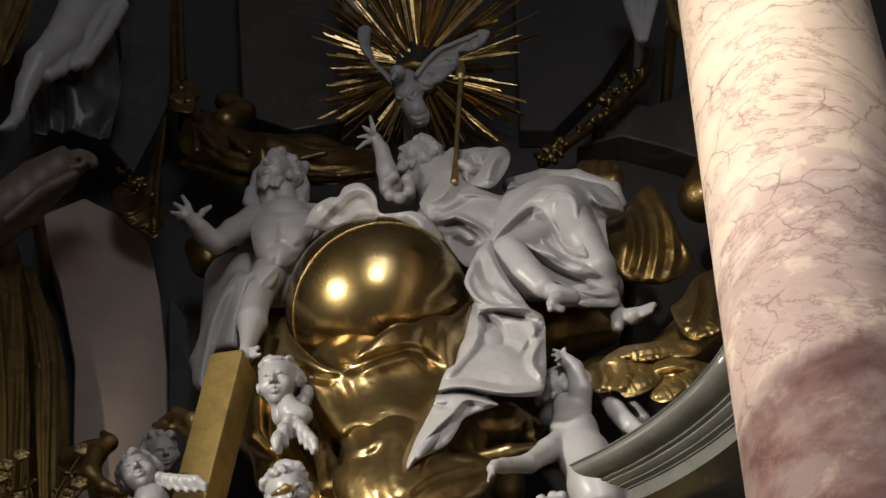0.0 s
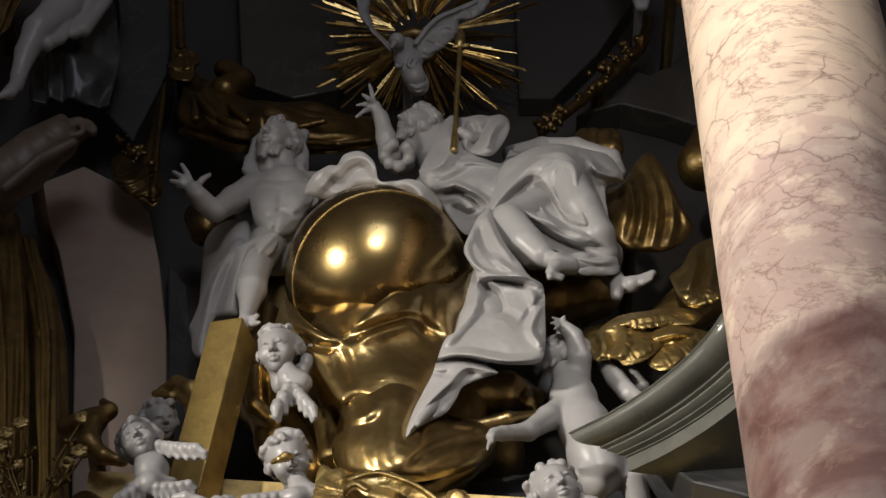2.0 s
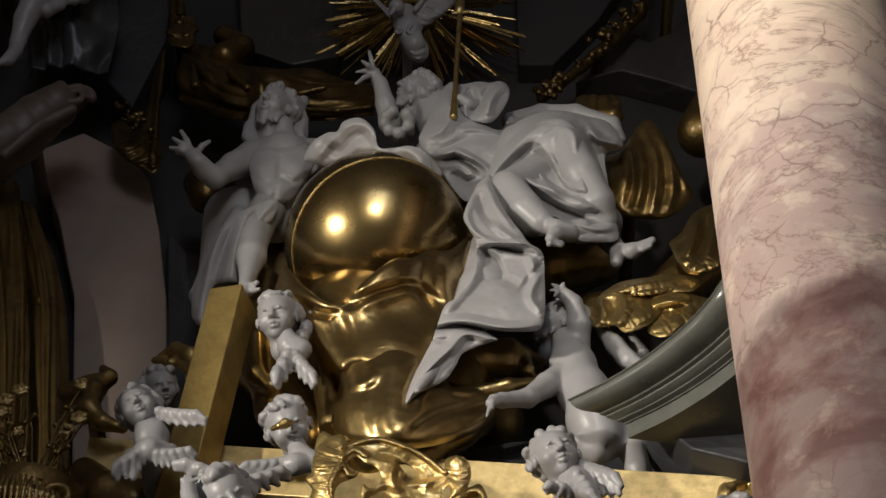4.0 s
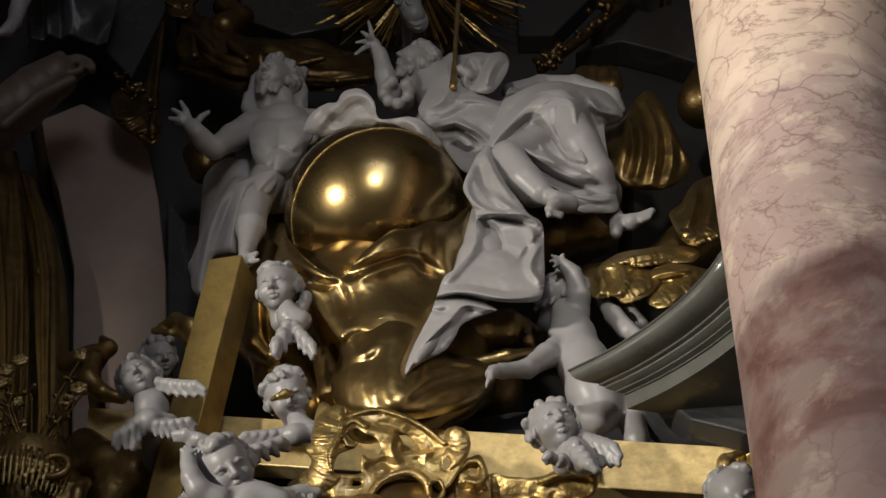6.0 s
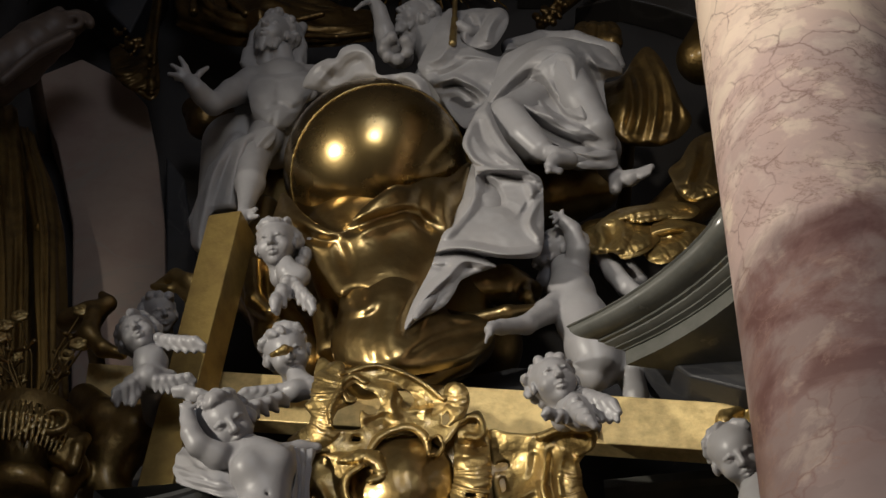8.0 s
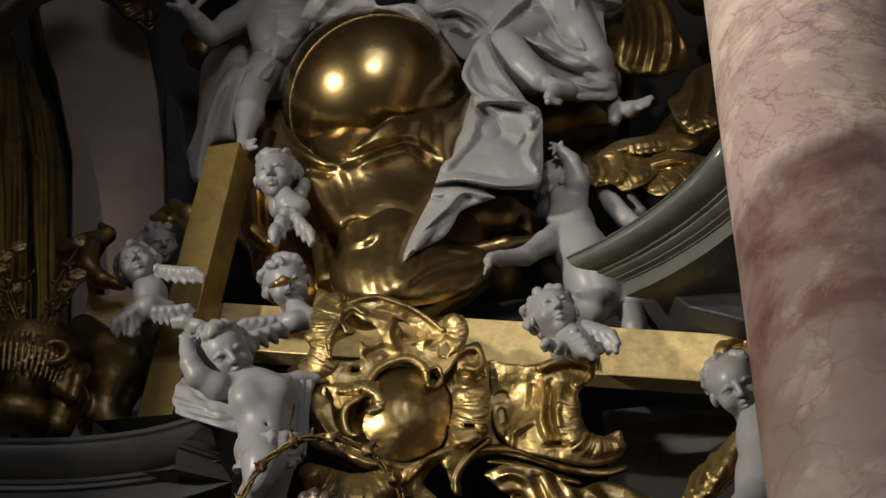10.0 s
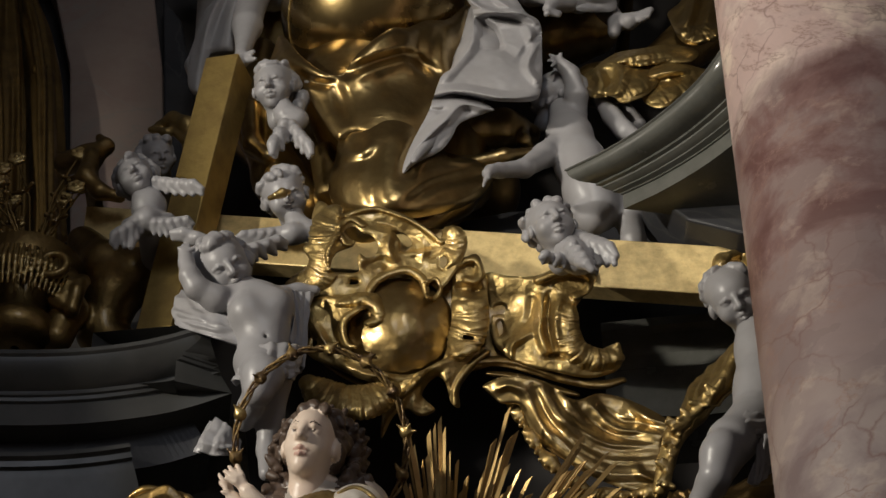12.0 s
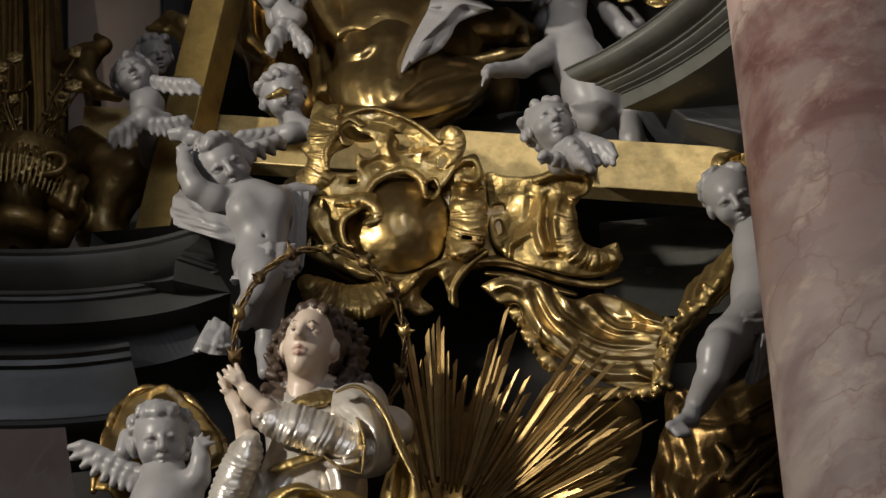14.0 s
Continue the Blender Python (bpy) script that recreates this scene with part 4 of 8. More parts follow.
c.limb([((-1.090, 8.150, 11.404), 0.042), ((-1.199, 8.200, 11.206), 0.042), ((-1.266, 8.200, 10.799), 0.047), ((-1.240, 8.200, 10.617), 0.032)], 0.02)
c.limb([((-1.122, 8.300, 11.536), 0.185), ((-1.196, 8.400, 11.206), 0.115)], 0.05)
statue("bearded_statue", c, "white stucco bearded figure leaning on the golden globe", res=0.0095)

# the figure with the staff
c = Clay()
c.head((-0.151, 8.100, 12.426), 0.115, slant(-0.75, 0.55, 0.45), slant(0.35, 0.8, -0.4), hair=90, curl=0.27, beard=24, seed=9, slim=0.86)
c.limb([((-0.125, 8.150, 12.385), 0.071), ((-0.045, 8.200, 12.292), 0.083)], 0.03)
c.limb([((-0.013, 8.200, 12.345), 0.148), ((0.051, 8.200, 12.135), 0.165), ((0.177, 8.250, 11.994), 0.158)], 0.05)
c.limb([((-0.228, 8.150, 12.148), 0.076), ((-0.289, 8.050, 12.086), 0.063), ((-0.316, 8.000, 12.187), 0.054), ((-0.343, 7.950, 12.305), 0.041)], 0.02)
for i in range(9):
    c.ball((-0.249, 8.050, 12.096) if i == 0 else tuple(Vector((-0.248, 8.020, 12.047)) + 0.07 * slant(math.cos(i * 2.4) * 1.2, math.sin(i * 2.4) * 0.7, 0.3)), 0.036, k=0.008)
c.hand((-0.345, 7.950, 12.289), (-0.381, 7.920, 12.365), [(-0.413, 7.880, 12.527), (-0.449, 7.880, 12.429), (-0.475, 7.880, 12.327), (-0.478, 7.880, 12.216), (-0.418, 7.850, 12.345)], 0.030)
c.limb([((0.052, 8.200, 12.451), 0.110), ((0.213, 8.150, 12.439), 0.090), ((0.325, 8.100, 12.426), 0.058)], 0.03)
c.limb([((0.322, 8.100, 12.436), 0.058), ((0.245, 7.980, 12.134), 0.044), ((0.143, 7.900, 12.054), 0.034), ((0.106, 7.880, 12.069), 0.034)], 0.02)
w = Relief((0.203, 7.950, 11.814), (-0.016, -0.614, -0.789), 0, deep=1.55).rim([(-0.241, 0.307), (-0.184, 0.475), (-0.133, 0.507), (-0.083, 0.348), (0.002, 0.152), (0.119, 0.071), (0.174, 0.193), (0.251, 0.142), (0.344, 0.152), (0.310, 0.050), (0.228, -0.124), (0.126, -0.208), (0.062, -0.353), (0.030, -0.477), (-0.066, -0.553), (-0.155, -0.420), (-0.240, -0.208), (-0.332, 0.000)])
w.swell([(-0.184, 0.411, 0), (-0.308, -0.010, 0.03), (-0.153, 0.101, 0.08), (0.031, 0.000, 0.1), (0.218, 0.076, 0), (0.088, -0.247, 0.06), (-0.093, -0.198, 0.07), (-0.065, -0.392, -0.02), (-0.066, -0.534, 0.04), (0.026, -0.392, 0.03), (-0.215, -0.223, 0)])
w.fold([(-0.283, -0.010), (-0.200, 0.076), (-0.153, 0.213), (-0.178, 0.411)], 0.07, 0.06).fold([(-0.230, -0.159), (-0.154, -0.119), (-0.117, -0.115), (-0.017, -0.198), (0.040, -0.271)], 0.035, 0.05).fold([(-0.203, -0.208), (-0.118, -0.179), (-0.027, -0.247), (0.014, -0.334)], 0.04, -0.07)
w.fold([(-0.155, -0.296), (-0.079, -0.373), (-0.004, -0.344)], 0.05, -0.05).fold([(0.059, -0.174), (0.169, -0.040), (0.296, 0.111)], 0.06, 0.05).fold([(0.045, -0.320), (0.019, -0.420), (-0.060, -0.534)], 0.025, 0.03).fold([(-0.240, -0.100), (-0.154, -0.070), (-0.030, 0.040)], 0.05, -0.035)
w.fold([(-0.138, 0.076), (-0.030, 0.076), (0.124, 0.040)], 0.03, 0.02).fold([(0.125, 0.050), (0.172, 0.101), (0.234, 0.111)], 0.04, -0.05)
c.sheets.append((*w.surface(0.12, 0.03, 0.005, 3), 0))
w = Relief((0.203, 7.950, 11.814), (-0.016, -0.614, -0.789), 0, deep=1.55).rim([(-0.096, 0.348), (-0.051, 0.475), (0.032, 0.496), (0.115, 0.507), (0.170, 0.432), (0.152, 0.307), (0.070, 0.142), (-0.035, 0.162), (-0.097, 0.244)])
w.swell([(-0.090, 0.307, 0.1), (-0.042, 0.454, 0.06), (0.148, 0.438, 0.08), (0.065, 0.178, 0.12), (0.004, 0.307, 0.14)])
w.fold([(-0.041, 0.178), (-0.021, 0.333), (-0.042, 0.438)], 0.04, -0.07).fold([(0.040, 0.193), (0.074, 0.359), (0.133, 0.475)], 0.045, 0.05).fold([(0.003, 0.229), (0.021, 0.359), (0.063, 0.464)], 0.03, -0.03)
c.sheets.append((*w.surface(0.1, 0.025, 0.003, 4), 0))
c.limb([((0.388, 8.200, 12.292), 0.051), ((0.563, 8.150, 12.290), 0.058), ((0.750, 8.100, 12.224), 0.057), ((0.952, 8.100, 12.135), 0.044), ((0.991, 8.100, 11.997), 0.031)], 0.02)
c.limb([((0.237, 8.200, 11.830), 0.162), ((0.453, 8.100, 11.805), 0.161), ((0.631, 7.900, 11.750), 0.141)], 0.05)
c.limb([((0.614, 7.880, 11.724), 0.122), ((0.712, 7.950, 11.470), 0.127), ((0.796, 8.050, 11.260), 0.114)], 0.04)
w = Relief((0.583, 7.840, 11.334), (-0.047, -0.627, -0.778), 8, deep=1.55).rim([(-0.268, 0.323), (-0.184, 0.408), (-0.092, 0.468), (0.032, 0.503), (0.198, 0.460), (0.318, 0.408), (0.387, 0.231), (0.288, 0.173), (0.290, -0.041), (0.307, -0.242), (0.327, -0.423), (0.236, -0.454), (0.126, -0.438), (0.042, -0.352), (0.009, -0.282), (-0.111, -0.289), (-0.236, -0.210), (-0.317, -0.102), (-0.339, 0.024)])
w.swell([(-0.263, 0.290, 0), (0.031, 0.485, 0), (0.197, 0.438, -0.03), (0.370, 0.248, -0.06), (0.276, 0.173, -0.04), (0.102, 0.323, 0.2), (-0.036, 0.269, 0.16), (-0.110, 0.353, 0.08), (0.199, 0.123, 0.1), (0.146, -0.082, 0.17), (0.274, -0.202, 0.08), (0.308, -0.399, 0.06), (0.106, -0.360, 0.14), (-0.064, -0.162, 0.17), (-0.283, -0.061, 0.14), (-0.190, 0.123, 0.09), (0.017, 0.041, 0.12)])
w.fold([(-0.083, 0.227), (-0.035, 0.323), (0.043, 0.374), (0.117, 0.323), (0.133, 0.185), (0.149, -0.000), (0.178, -0.162)], 0.085, 0.055).fold([(-0.098, 0.206), (-0.050, 0.115), (0.015, -0.008), (0.085, -0.114), (0.158, -0.154)], 0.055, -0.095, 0.9).fold([(0.071, 0.323), (0.067, 0.206), (0.080, 0.073), (0.118, -0.041)], 0.04, -0.035)
w.fold([(-0.334, -0.082), (-0.274, -0.017), (-0.193, 0.024), (-0.075, -0.049), (0.070, -0.130), (0.257, -0.250)], 0.04, 0.06, 0.8).fold([(-0.224, -0.041), (-0.107, -0.114), (0.023, -0.218), (0.167, -0.282), (0.296, -0.282)], 0.045, -0.085, 0.8).fold([(-0.327, 0.008), (-0.219, 0.173), (-0.111, 0.323), (0.029, 0.425), (0.166, 0.417)], 0.06, 0.05)
w.fold([(-0.283, -0.008), (-0.190, 0.123), (-0.107, 0.214)], 0.045, -0.05).fold([(-0.061, -0.061), (-0.118, 0.041), (-0.145, 0.131)], 0.04, -0.035).fold([(-0.010, 0.156), (0.031, 0.020), (0.101, -0.102)], 0.03, 0.04).fold([(0.194, 0.374), (0.257, 0.281), (0.370, 0.239)], 0.04, 0.04)
w.fold([(0.178, 0.353), (0.240, 0.164), (0.266, -0.041)], 0.035, -0.06).fold([(0.005, -0.301), (0.107, -0.329), (0.222, -0.360), (0.310, -0.352)], 0.035, 0.03).fold([(-0.125, -0.242), (0.006, -0.274), (0.076, -0.360)], 0.03, 0.03).fold([(0.196, 0.061), (0.211, -0.082), (0.247, -0.202)], 0.03, 0.025)
c.sheets.append((*w.surface(0.16, 0.035, 0.005, 6), 0))
c.limb([((0.319, 7.980, 11.411), 0.120), ((0.526, 7.950, 11.304), 0.143), ((0.729, 7.950, 11.187), 0.130), ((0.846, 7.980, 11.130), 0.101)], 0.05)
c.limb([((0.457, 7.900, 11.553), 0.109), ((0.576, 7.780, 11.586), 0.102), ((0.647, 7.760, 11.511), 0.108)], 0.03)
c.limb([((0.619, 7.760, 11.560), 0.114), ((0.728, 7.780, 11.283), 0.106), ((0.803, 7.820, 11.099), 0.094), ((0.843, 7.880, 11.033), 0.070)], 0.02)
c.limb([((0.529, 7.900, 11.456), 0.108), ((0.340, 7.760, 11.150), 0.091), ((0.428, 7.740, 10.951), 0.090), ((0.499, 7.740, 10.843), 0.072)], 0.012)
c.limb([((0.247, 7.860, 10.763), 0.115), ((0.211, 7.760, 10.306), 0.139), ((0.075, 7.680, 9.953), 0.081), ((-0.024, 7.580, 9.612), 0.037), ((-0.112, 7.480, 9.347), 0.015)], 0.04)
c.limb([((0.284, 7.850, 11.228), 0.077), ((0.367, 7.800, 11.006), 0.079), ((0.464, 7.780, 10.869), 0.058), ((0.528, 7.760, 10.832), 0.037)], 0.02)
c.limb([((0.478, 7.760, 10.876), 0.049), ((0.574, 7.720, 10.775), 0.046), ((0.645, 7.740, 10.763), 0.046), ((0.570, 7.690, 10.695), 0.040), ((0.541, 7.660, 10.625), 0.028)], 0.014)
for i in range(5):
    tip = Vector((0.533, 7.640, 10.567)) + Vector((0.014 * i, 0.006 * i, 0.003 * i - 0.004))
    c.limb([(tip + Vector((0.006, 0.02, 0.04)), 0.018), (tip, 0.018 if i == 0 else 0.012)], 0.003)
c.limb([((0.594, 7.800, 10.870), 0.046), ((0.713, 7.850, 10.907), 0.058), ((0.855, 7.950, 11.048), 0.059)], 0.03)
c.limb([((0.865, 8.000, 11.017), 0.059), ((0.912, 7.950, 10.859), 0.046), ((0.970, 7.900, 10.810), 0.040), ((1.034, 7.880, 10.831), 0.029)], 0.02).limb([((0.897, 7.930, 10.822), 0.038), ((0.887, 7.900, 10.721), 0.032)], 0.02)
for i in range(5):
    tip = Vector((1.078, 7.860, 10.852)) + Vector((-0.004 * i, 0.0, -0.013 * i))
    c.limb([(tip + Vector((-0.04, 0.01, -0.012)), 0.018), (tip, 0.018 if i == 0 else 0.012)], 0.004)
w = Relief((0.209, 7.620, 10.314), (-0.018, -0.658, -0.753), -5, deep=1.55).rim([(-0.029, 0.778), (0.037, 0.872), (0.058, 0.737), (0.111, 0.533), (0.181, 0.364), (0.223, 0.256), (0.287, 0.170), (0.289, -0.093), (0.277, -0.346), (0.239, -0.451), (0.113, -0.460), (-0.012, -0.451), (0.051, -0.517), (0.013, -0.547), (-0.109, -0.624), (-0.146, -0.725), (-0.199, -0.833), (-0.317, -0.932), (-0.380, -1.012), (-0.349, -0.833), (-0.298, -0.666), (-0.257, -0.538), (-0.230, -0.408), (-0.193, -0.256), (-0.133, -0.184), (-0.060, -0.009), (-0.038, 0.247), (-0.073, 0.374), (-0.101, 0.483), (-0.071, 0.634)])
w.swell([(-0.002, 0.788, 0), (-0.072, 0.473, 0.06), (0.037, 0.533, 0.05), (0.118, 0.334, 0.08), (0.214, 0.227, 0.06), (0.029, 0.094, 0), (0.262, -0.000, 0.02), (0.104, -0.274, 0.12), (-0.139, -0.274, 0.06), (0.248, -0.408, 0.08), (-0.030, -0.184, 0.06), (-0.061, -0.538, 0.05), (-0.193, -0.666, 0.03), (-0.368, -0.988, -0.04), (-0.025, 0.189, 0.06)])
w.fold([(-0.019, 0.227), (0.035, 0.118), (0.072, -0.019)], 0.045, -0.08, 0.8).fold([(-0.038, 0.247), (0.060, 0.261), (0.200, 0.247), (0.287, 0.151)], 0.035, 0.055, 0.8).fold([(0.013, 0.483), (0.077, 0.374), (0.132, 0.305), (0.222, 0.208)], 0.035, 0.03).fold([(0.026, 0.227), (0.143, 0.189), (0.226, 0.160)], 0.03, -0.05)
w.fold([(-0.053, 0.189), (-0.049, -0.000), (-0.133, -0.184), (-0.204, -0.328)], 0.045, 0.05).fold([(-0.225, -0.381), (-0.086, -0.372), (0.101, -0.425), (0.251, -0.408)], 0.05, 0.06, 0.8).fold([(-0.246, -0.451), (-0.134, -0.416), (-0.033, -0.443), (0.073, -0.486)], 0.03, -0.09, 0.8)
w.fold([(0.046, -0.517), (-0.097, -0.478), (-0.177, -0.598), (-0.292, -0.792), (-0.368, -0.980)], 0.05, 0.055).fold([(-0.251, -0.521), (-0.193, -0.530), (-0.167, -0.504)], 0.03, -0.03).fold([(0.178, -0.148), (0.237, -0.009), (0.279, 0.084)], 0.03, -0.045).fold([(0.215, 0.179), (0.243, -0.000), (0.215, -0.193), (0.270, -0.328)], 0.035, 0.05)
w.fold([(-0.062, 0.634), (-0.084, 0.483), (-0.037, 0.334), (0.088, 0.247)], 0.03, 0.035).fold([(-0.018, 0.711), (0.003, 0.533), (0.063, 0.383)], 0.04, -0.05).fold([(0.018, 0.788), (0.066, 0.583), (0.134, 0.408)], 0.03, 0.03).fold([(-0.000, -0.037), (0.109, -0.056), (0.201, -0.184)], 0.06, -0.025).fold([(-0.167, -0.624), (-0.245, -0.750), (-0.323, -0.874)], 0.03, -0.025)
c.sheets.append((*w.surface(0.09, 0.025, 0.005, 8), 0))
c.limb([((-0.076, 8.200, 12.007), 0.076), ((0.050, 8.150, 11.768), 0.087), ((0.171, 8.100, 11.535), 0.073)], 0.03)
statue("robed_statue", c, "white stucco robed figure holding a golden staff", res=0.0095)

# the dove in the glory
c = Clay()
c.limb([((-0.217, 8.500, 13.632), 0.07), ((-0.170, 8.500, 13.45), 0.07)], 0.02)
w = Relief((-0.154, 8.450, 13.652), (0.010, -0.574, -0.819), 15, 0.005).rim([(-0.154, 0.064), (-0.099, 0.119), (-0.043, 0.119), (0.028, 0.045), (0.053, -0.027), (0.029, -0.109), (0.071, -0.226), (0.064, -0.306), (0.016, -0.346), (-0.039, -0.319), (-0.075, -0.244), (-0.103, -0.163), (-0.146, -0.064)])
w.swell([(-0.154, 0.045, -0.04), (0.053, -0.027, -0.04), (-0.052, -0.000, 0.08), (-0.041, -0.136, 0.06), (0.002, -0.248, 0.03), (-0.067, -0.293, 0), (0.064, -0.270, 0)]).bead([(-0.118, -0.064), (-0.132, -0.100), (-0.110, -0.118), (-0.093, -0.082)], 0.012, 0.02).bead([(-0.041, -0.055), (-0.055, -0.100), (-0.020, -0.118), (-0.006, -0.073)], 0.012, 0.02)
w.fold([(-0.054, -0.248), (-0.005, -0.279), (0.057, -0.248)], 0.03, 0.03).fold([(-0.039, -0.297), (0.009, -0.315), (0.043, -0.293)], 0.02, 0.02).fold([(-0.082, -0.181), (-0.016, -0.208), (0.043, -0.172)], 0.03, -0.02)
c.sheets.append((*w.surface(0.08, 0.03, 0.004, 3), 0))
c.ball((-0.279, 8.360, 13.650), 0.05, k=0.01).limb([((-0.295, 8.330, 13.577), 0.02), ((-0.310, 8.310, 13.506), 0.01)], 0.01)
w = Relief((-0.154, 8.450, 13.652), (0.010, -0.574, -0.819), 15, 0.005).rim([(-0.161, 0.055), (-0.269, 0.192), (-0.313, 0.304), (-0.302, 0.454), (-0.338, 0.487), (-0.377, 0.463), (-0.378, 0.379), (-0.337, 0.239), (-0.225, 0.091), (-0.161, -0.000)]).swell([(-0.175, 0.036, 0.02), (-0.302, 0.253, 0.04), (-0.358, 0.416, 0)]).flutes([(-0.330, 0.454), (-0.335, 0.322), (-0.298, 0.220)], 0.03, 6, 0.012, 0.015).fold([(-0.175, 0.036), (-0.268, 0.165), (-0.321, 0.322), (-0.330, 0.444)], 0.04, 0.03)
c.sheets.append((*w.surface(0.04, 0.015, 0.003, 4), 0))
w = Relief((-0.154, 8.450, 13.652), (0.010, -0.574, -0.819), 15, 0.005).rim([(-0.028, 0.073), (0.041, 0.183), (0.119, 0.285), (0.211, 0.346), (0.346, 0.426), (0.389, 0.454), (0.453, 0.426), (0.395, 0.304), (0.324, 0.257), (0.260, 0.257), (0.253, 0.156), (0.210, 0.137), (0.175, 0.073), (0.129, 0.032), (0.084, -0.037), (0.021, -0.046)]).swell([(0.000, 0.023, 0.03), (0.175, 0.229, 0.05), (0.388, 0.388, 0), (0.210, 0.137, 0), (0.088, -0.000, 0)])
w.bead([(-0.014, 0.073), (0.055, 0.192), (0.133, 0.285), (0.232, 0.341), (0.353, 0.416)], 0.022, 0.01).flutes([(0.063, 0.018), (0.140, 0.110), (0.217, 0.192)], 0.06, 7, 0.018, 0.01).flutes([(0.267, 0.285), (0.338, 0.332), (0.417, 0.388)], 0.045, 4, 0.018, 0.01)
c.sheets.append((*w.surface(0.04, 0.015, 0.003, 5), 0))
c.anchor((-0.217, 8.500, 13.601), 0.03)
statue("dove", c, "grey-white stucco dove with spread wings amid golden rays", res=0.008)


def cherub_head(label, at, r, face, up, seed, body, wings, name="cherub", res=0.007, hair=40, band=()):
    """A winged child's head with its short chest."""
    k = Clay()
    k.head(at, r, face, up, hair=hair, curl=0.25, seed=seed)
    k.limb(body, 0.03)
    for root, tip, width, n in wings:
        k.wing(root, tip, width, n, seed=seed)
    if band:
        k.limb(band, 0.006, 1)
    return statue(name, k, label, [STUCCO, GOLD], res=res, group="cherubs of the altar")


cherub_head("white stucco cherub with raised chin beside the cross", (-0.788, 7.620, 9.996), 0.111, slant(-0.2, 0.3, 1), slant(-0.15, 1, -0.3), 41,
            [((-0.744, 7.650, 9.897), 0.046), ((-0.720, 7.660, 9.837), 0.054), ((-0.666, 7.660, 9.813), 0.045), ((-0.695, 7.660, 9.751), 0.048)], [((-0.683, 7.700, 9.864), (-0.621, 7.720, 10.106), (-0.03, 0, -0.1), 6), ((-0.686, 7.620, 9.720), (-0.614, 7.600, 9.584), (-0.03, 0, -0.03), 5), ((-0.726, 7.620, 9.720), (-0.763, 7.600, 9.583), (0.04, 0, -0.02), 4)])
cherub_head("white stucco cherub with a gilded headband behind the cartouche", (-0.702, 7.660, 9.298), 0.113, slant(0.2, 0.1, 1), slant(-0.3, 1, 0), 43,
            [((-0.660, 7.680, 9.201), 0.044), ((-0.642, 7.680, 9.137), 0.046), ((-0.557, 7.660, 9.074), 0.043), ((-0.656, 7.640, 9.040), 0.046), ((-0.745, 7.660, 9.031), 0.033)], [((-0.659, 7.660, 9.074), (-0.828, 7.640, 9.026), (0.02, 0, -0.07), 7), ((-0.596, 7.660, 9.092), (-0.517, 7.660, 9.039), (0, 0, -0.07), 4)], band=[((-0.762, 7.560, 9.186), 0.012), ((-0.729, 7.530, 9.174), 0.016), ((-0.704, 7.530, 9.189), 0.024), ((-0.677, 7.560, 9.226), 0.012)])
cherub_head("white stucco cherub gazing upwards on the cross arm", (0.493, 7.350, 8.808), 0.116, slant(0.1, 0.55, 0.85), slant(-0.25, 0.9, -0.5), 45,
            [((0.541, 7.380, 8.735), 0.054), ((0.573, 7.360, 8.649), 0.068), ((0.595, 7.350, 8.606), 0.058), ((0.654, 7.500, 8.698), 0.039), ((0.688, 7.750, 8.917), 0.035)], [((0.603, 7.380, 8.770), (0.705, 7.320, 8.661), (-0.02, 0, -0.1), 6), ((0.557, 7.300, 8.618), (0.598, 7.260, 8.487), (0.05, 0, 0.03), 5), ((0.558, 7.350, 8.589), (0.472, 7.320, 8.577), (0.03, 0, -0.03), 4)])

# two cherubs together before the cross
k = Clay()
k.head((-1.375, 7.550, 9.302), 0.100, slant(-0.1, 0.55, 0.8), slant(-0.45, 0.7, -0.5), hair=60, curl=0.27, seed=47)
k.limb([((-1.339, 7.580, 9.245), 0.056), ((-1.305, 7.580, 9.151), 0.074), ((-1.310, 7.600, 9.071), 0.066)], 0.03).limb([((-1.385, 7.580, 9.030), 0.035), ((-1.301, 7.540, 9.026), 0.050), ((-1.212, 7.580, 9.065), 0.035)], 0.03)
k.wing((-1.290, 7.550, 9.269), (-1.141, 7.500, 9.201), (0, 0, -0.05), 6, seed=3)
k.wing((-1.344, 7.550, 9.018), (-1.420, 7.550, 8.947), (0.05, 0, -0.06), 5, seed=5)
k.wing((-1.267, 7.550, 9.000), (-1.150, 7.550, 9.018), (-0.02, 0, -0.07), 6, seed=7)
k.limb([((-1.348, 7.560, 8.975), 0.025), ((-1.357, 7.550, 8.868), 0.015)], 0.01)
k.anchor((-1.313, 7.600, 9.103))
statue("cherub", k, "white stucco cherub with its face turned up", res=0.007, group="cherubs of the altar")
k = Clay()
k.head((-1.326, 7.780, 9.674), 0.091, slant(0.3, 0.2, 0.8), slant(-0.1, 1, 0), hair=60, curl=0.27, seed=48)
k.anchor((-1.318, 7.800, 9.656))
statue("cherub", k, "white stucco cherub peering over another cherub's shoulder", res=0.007, group="cherubs of the altar")

# the putto below the cross
k = Clay()
k.head((-0.917, 7.400, 8.600), 0.130, slant(0.3, 0.1, 1), slant(-0.5, 1, 0), hair=90, curl=0.24, seed=51)
k.limb([((-0.862, 7.450, 8.538), 0.073), ((-0.783, 7.450, 8.417), 0.106), ((-0.736, 7.450, 8.257), 0.109), ((-0.723, 7.450, 8.115), 0.103)], 0.04).limb([((-0.849, 7.440, 8.450), 0.062), ((-0.759, 7.430, 8.441), 0.072), ((-0.671, 7.460, 8.475), 0.058)], 0.03)
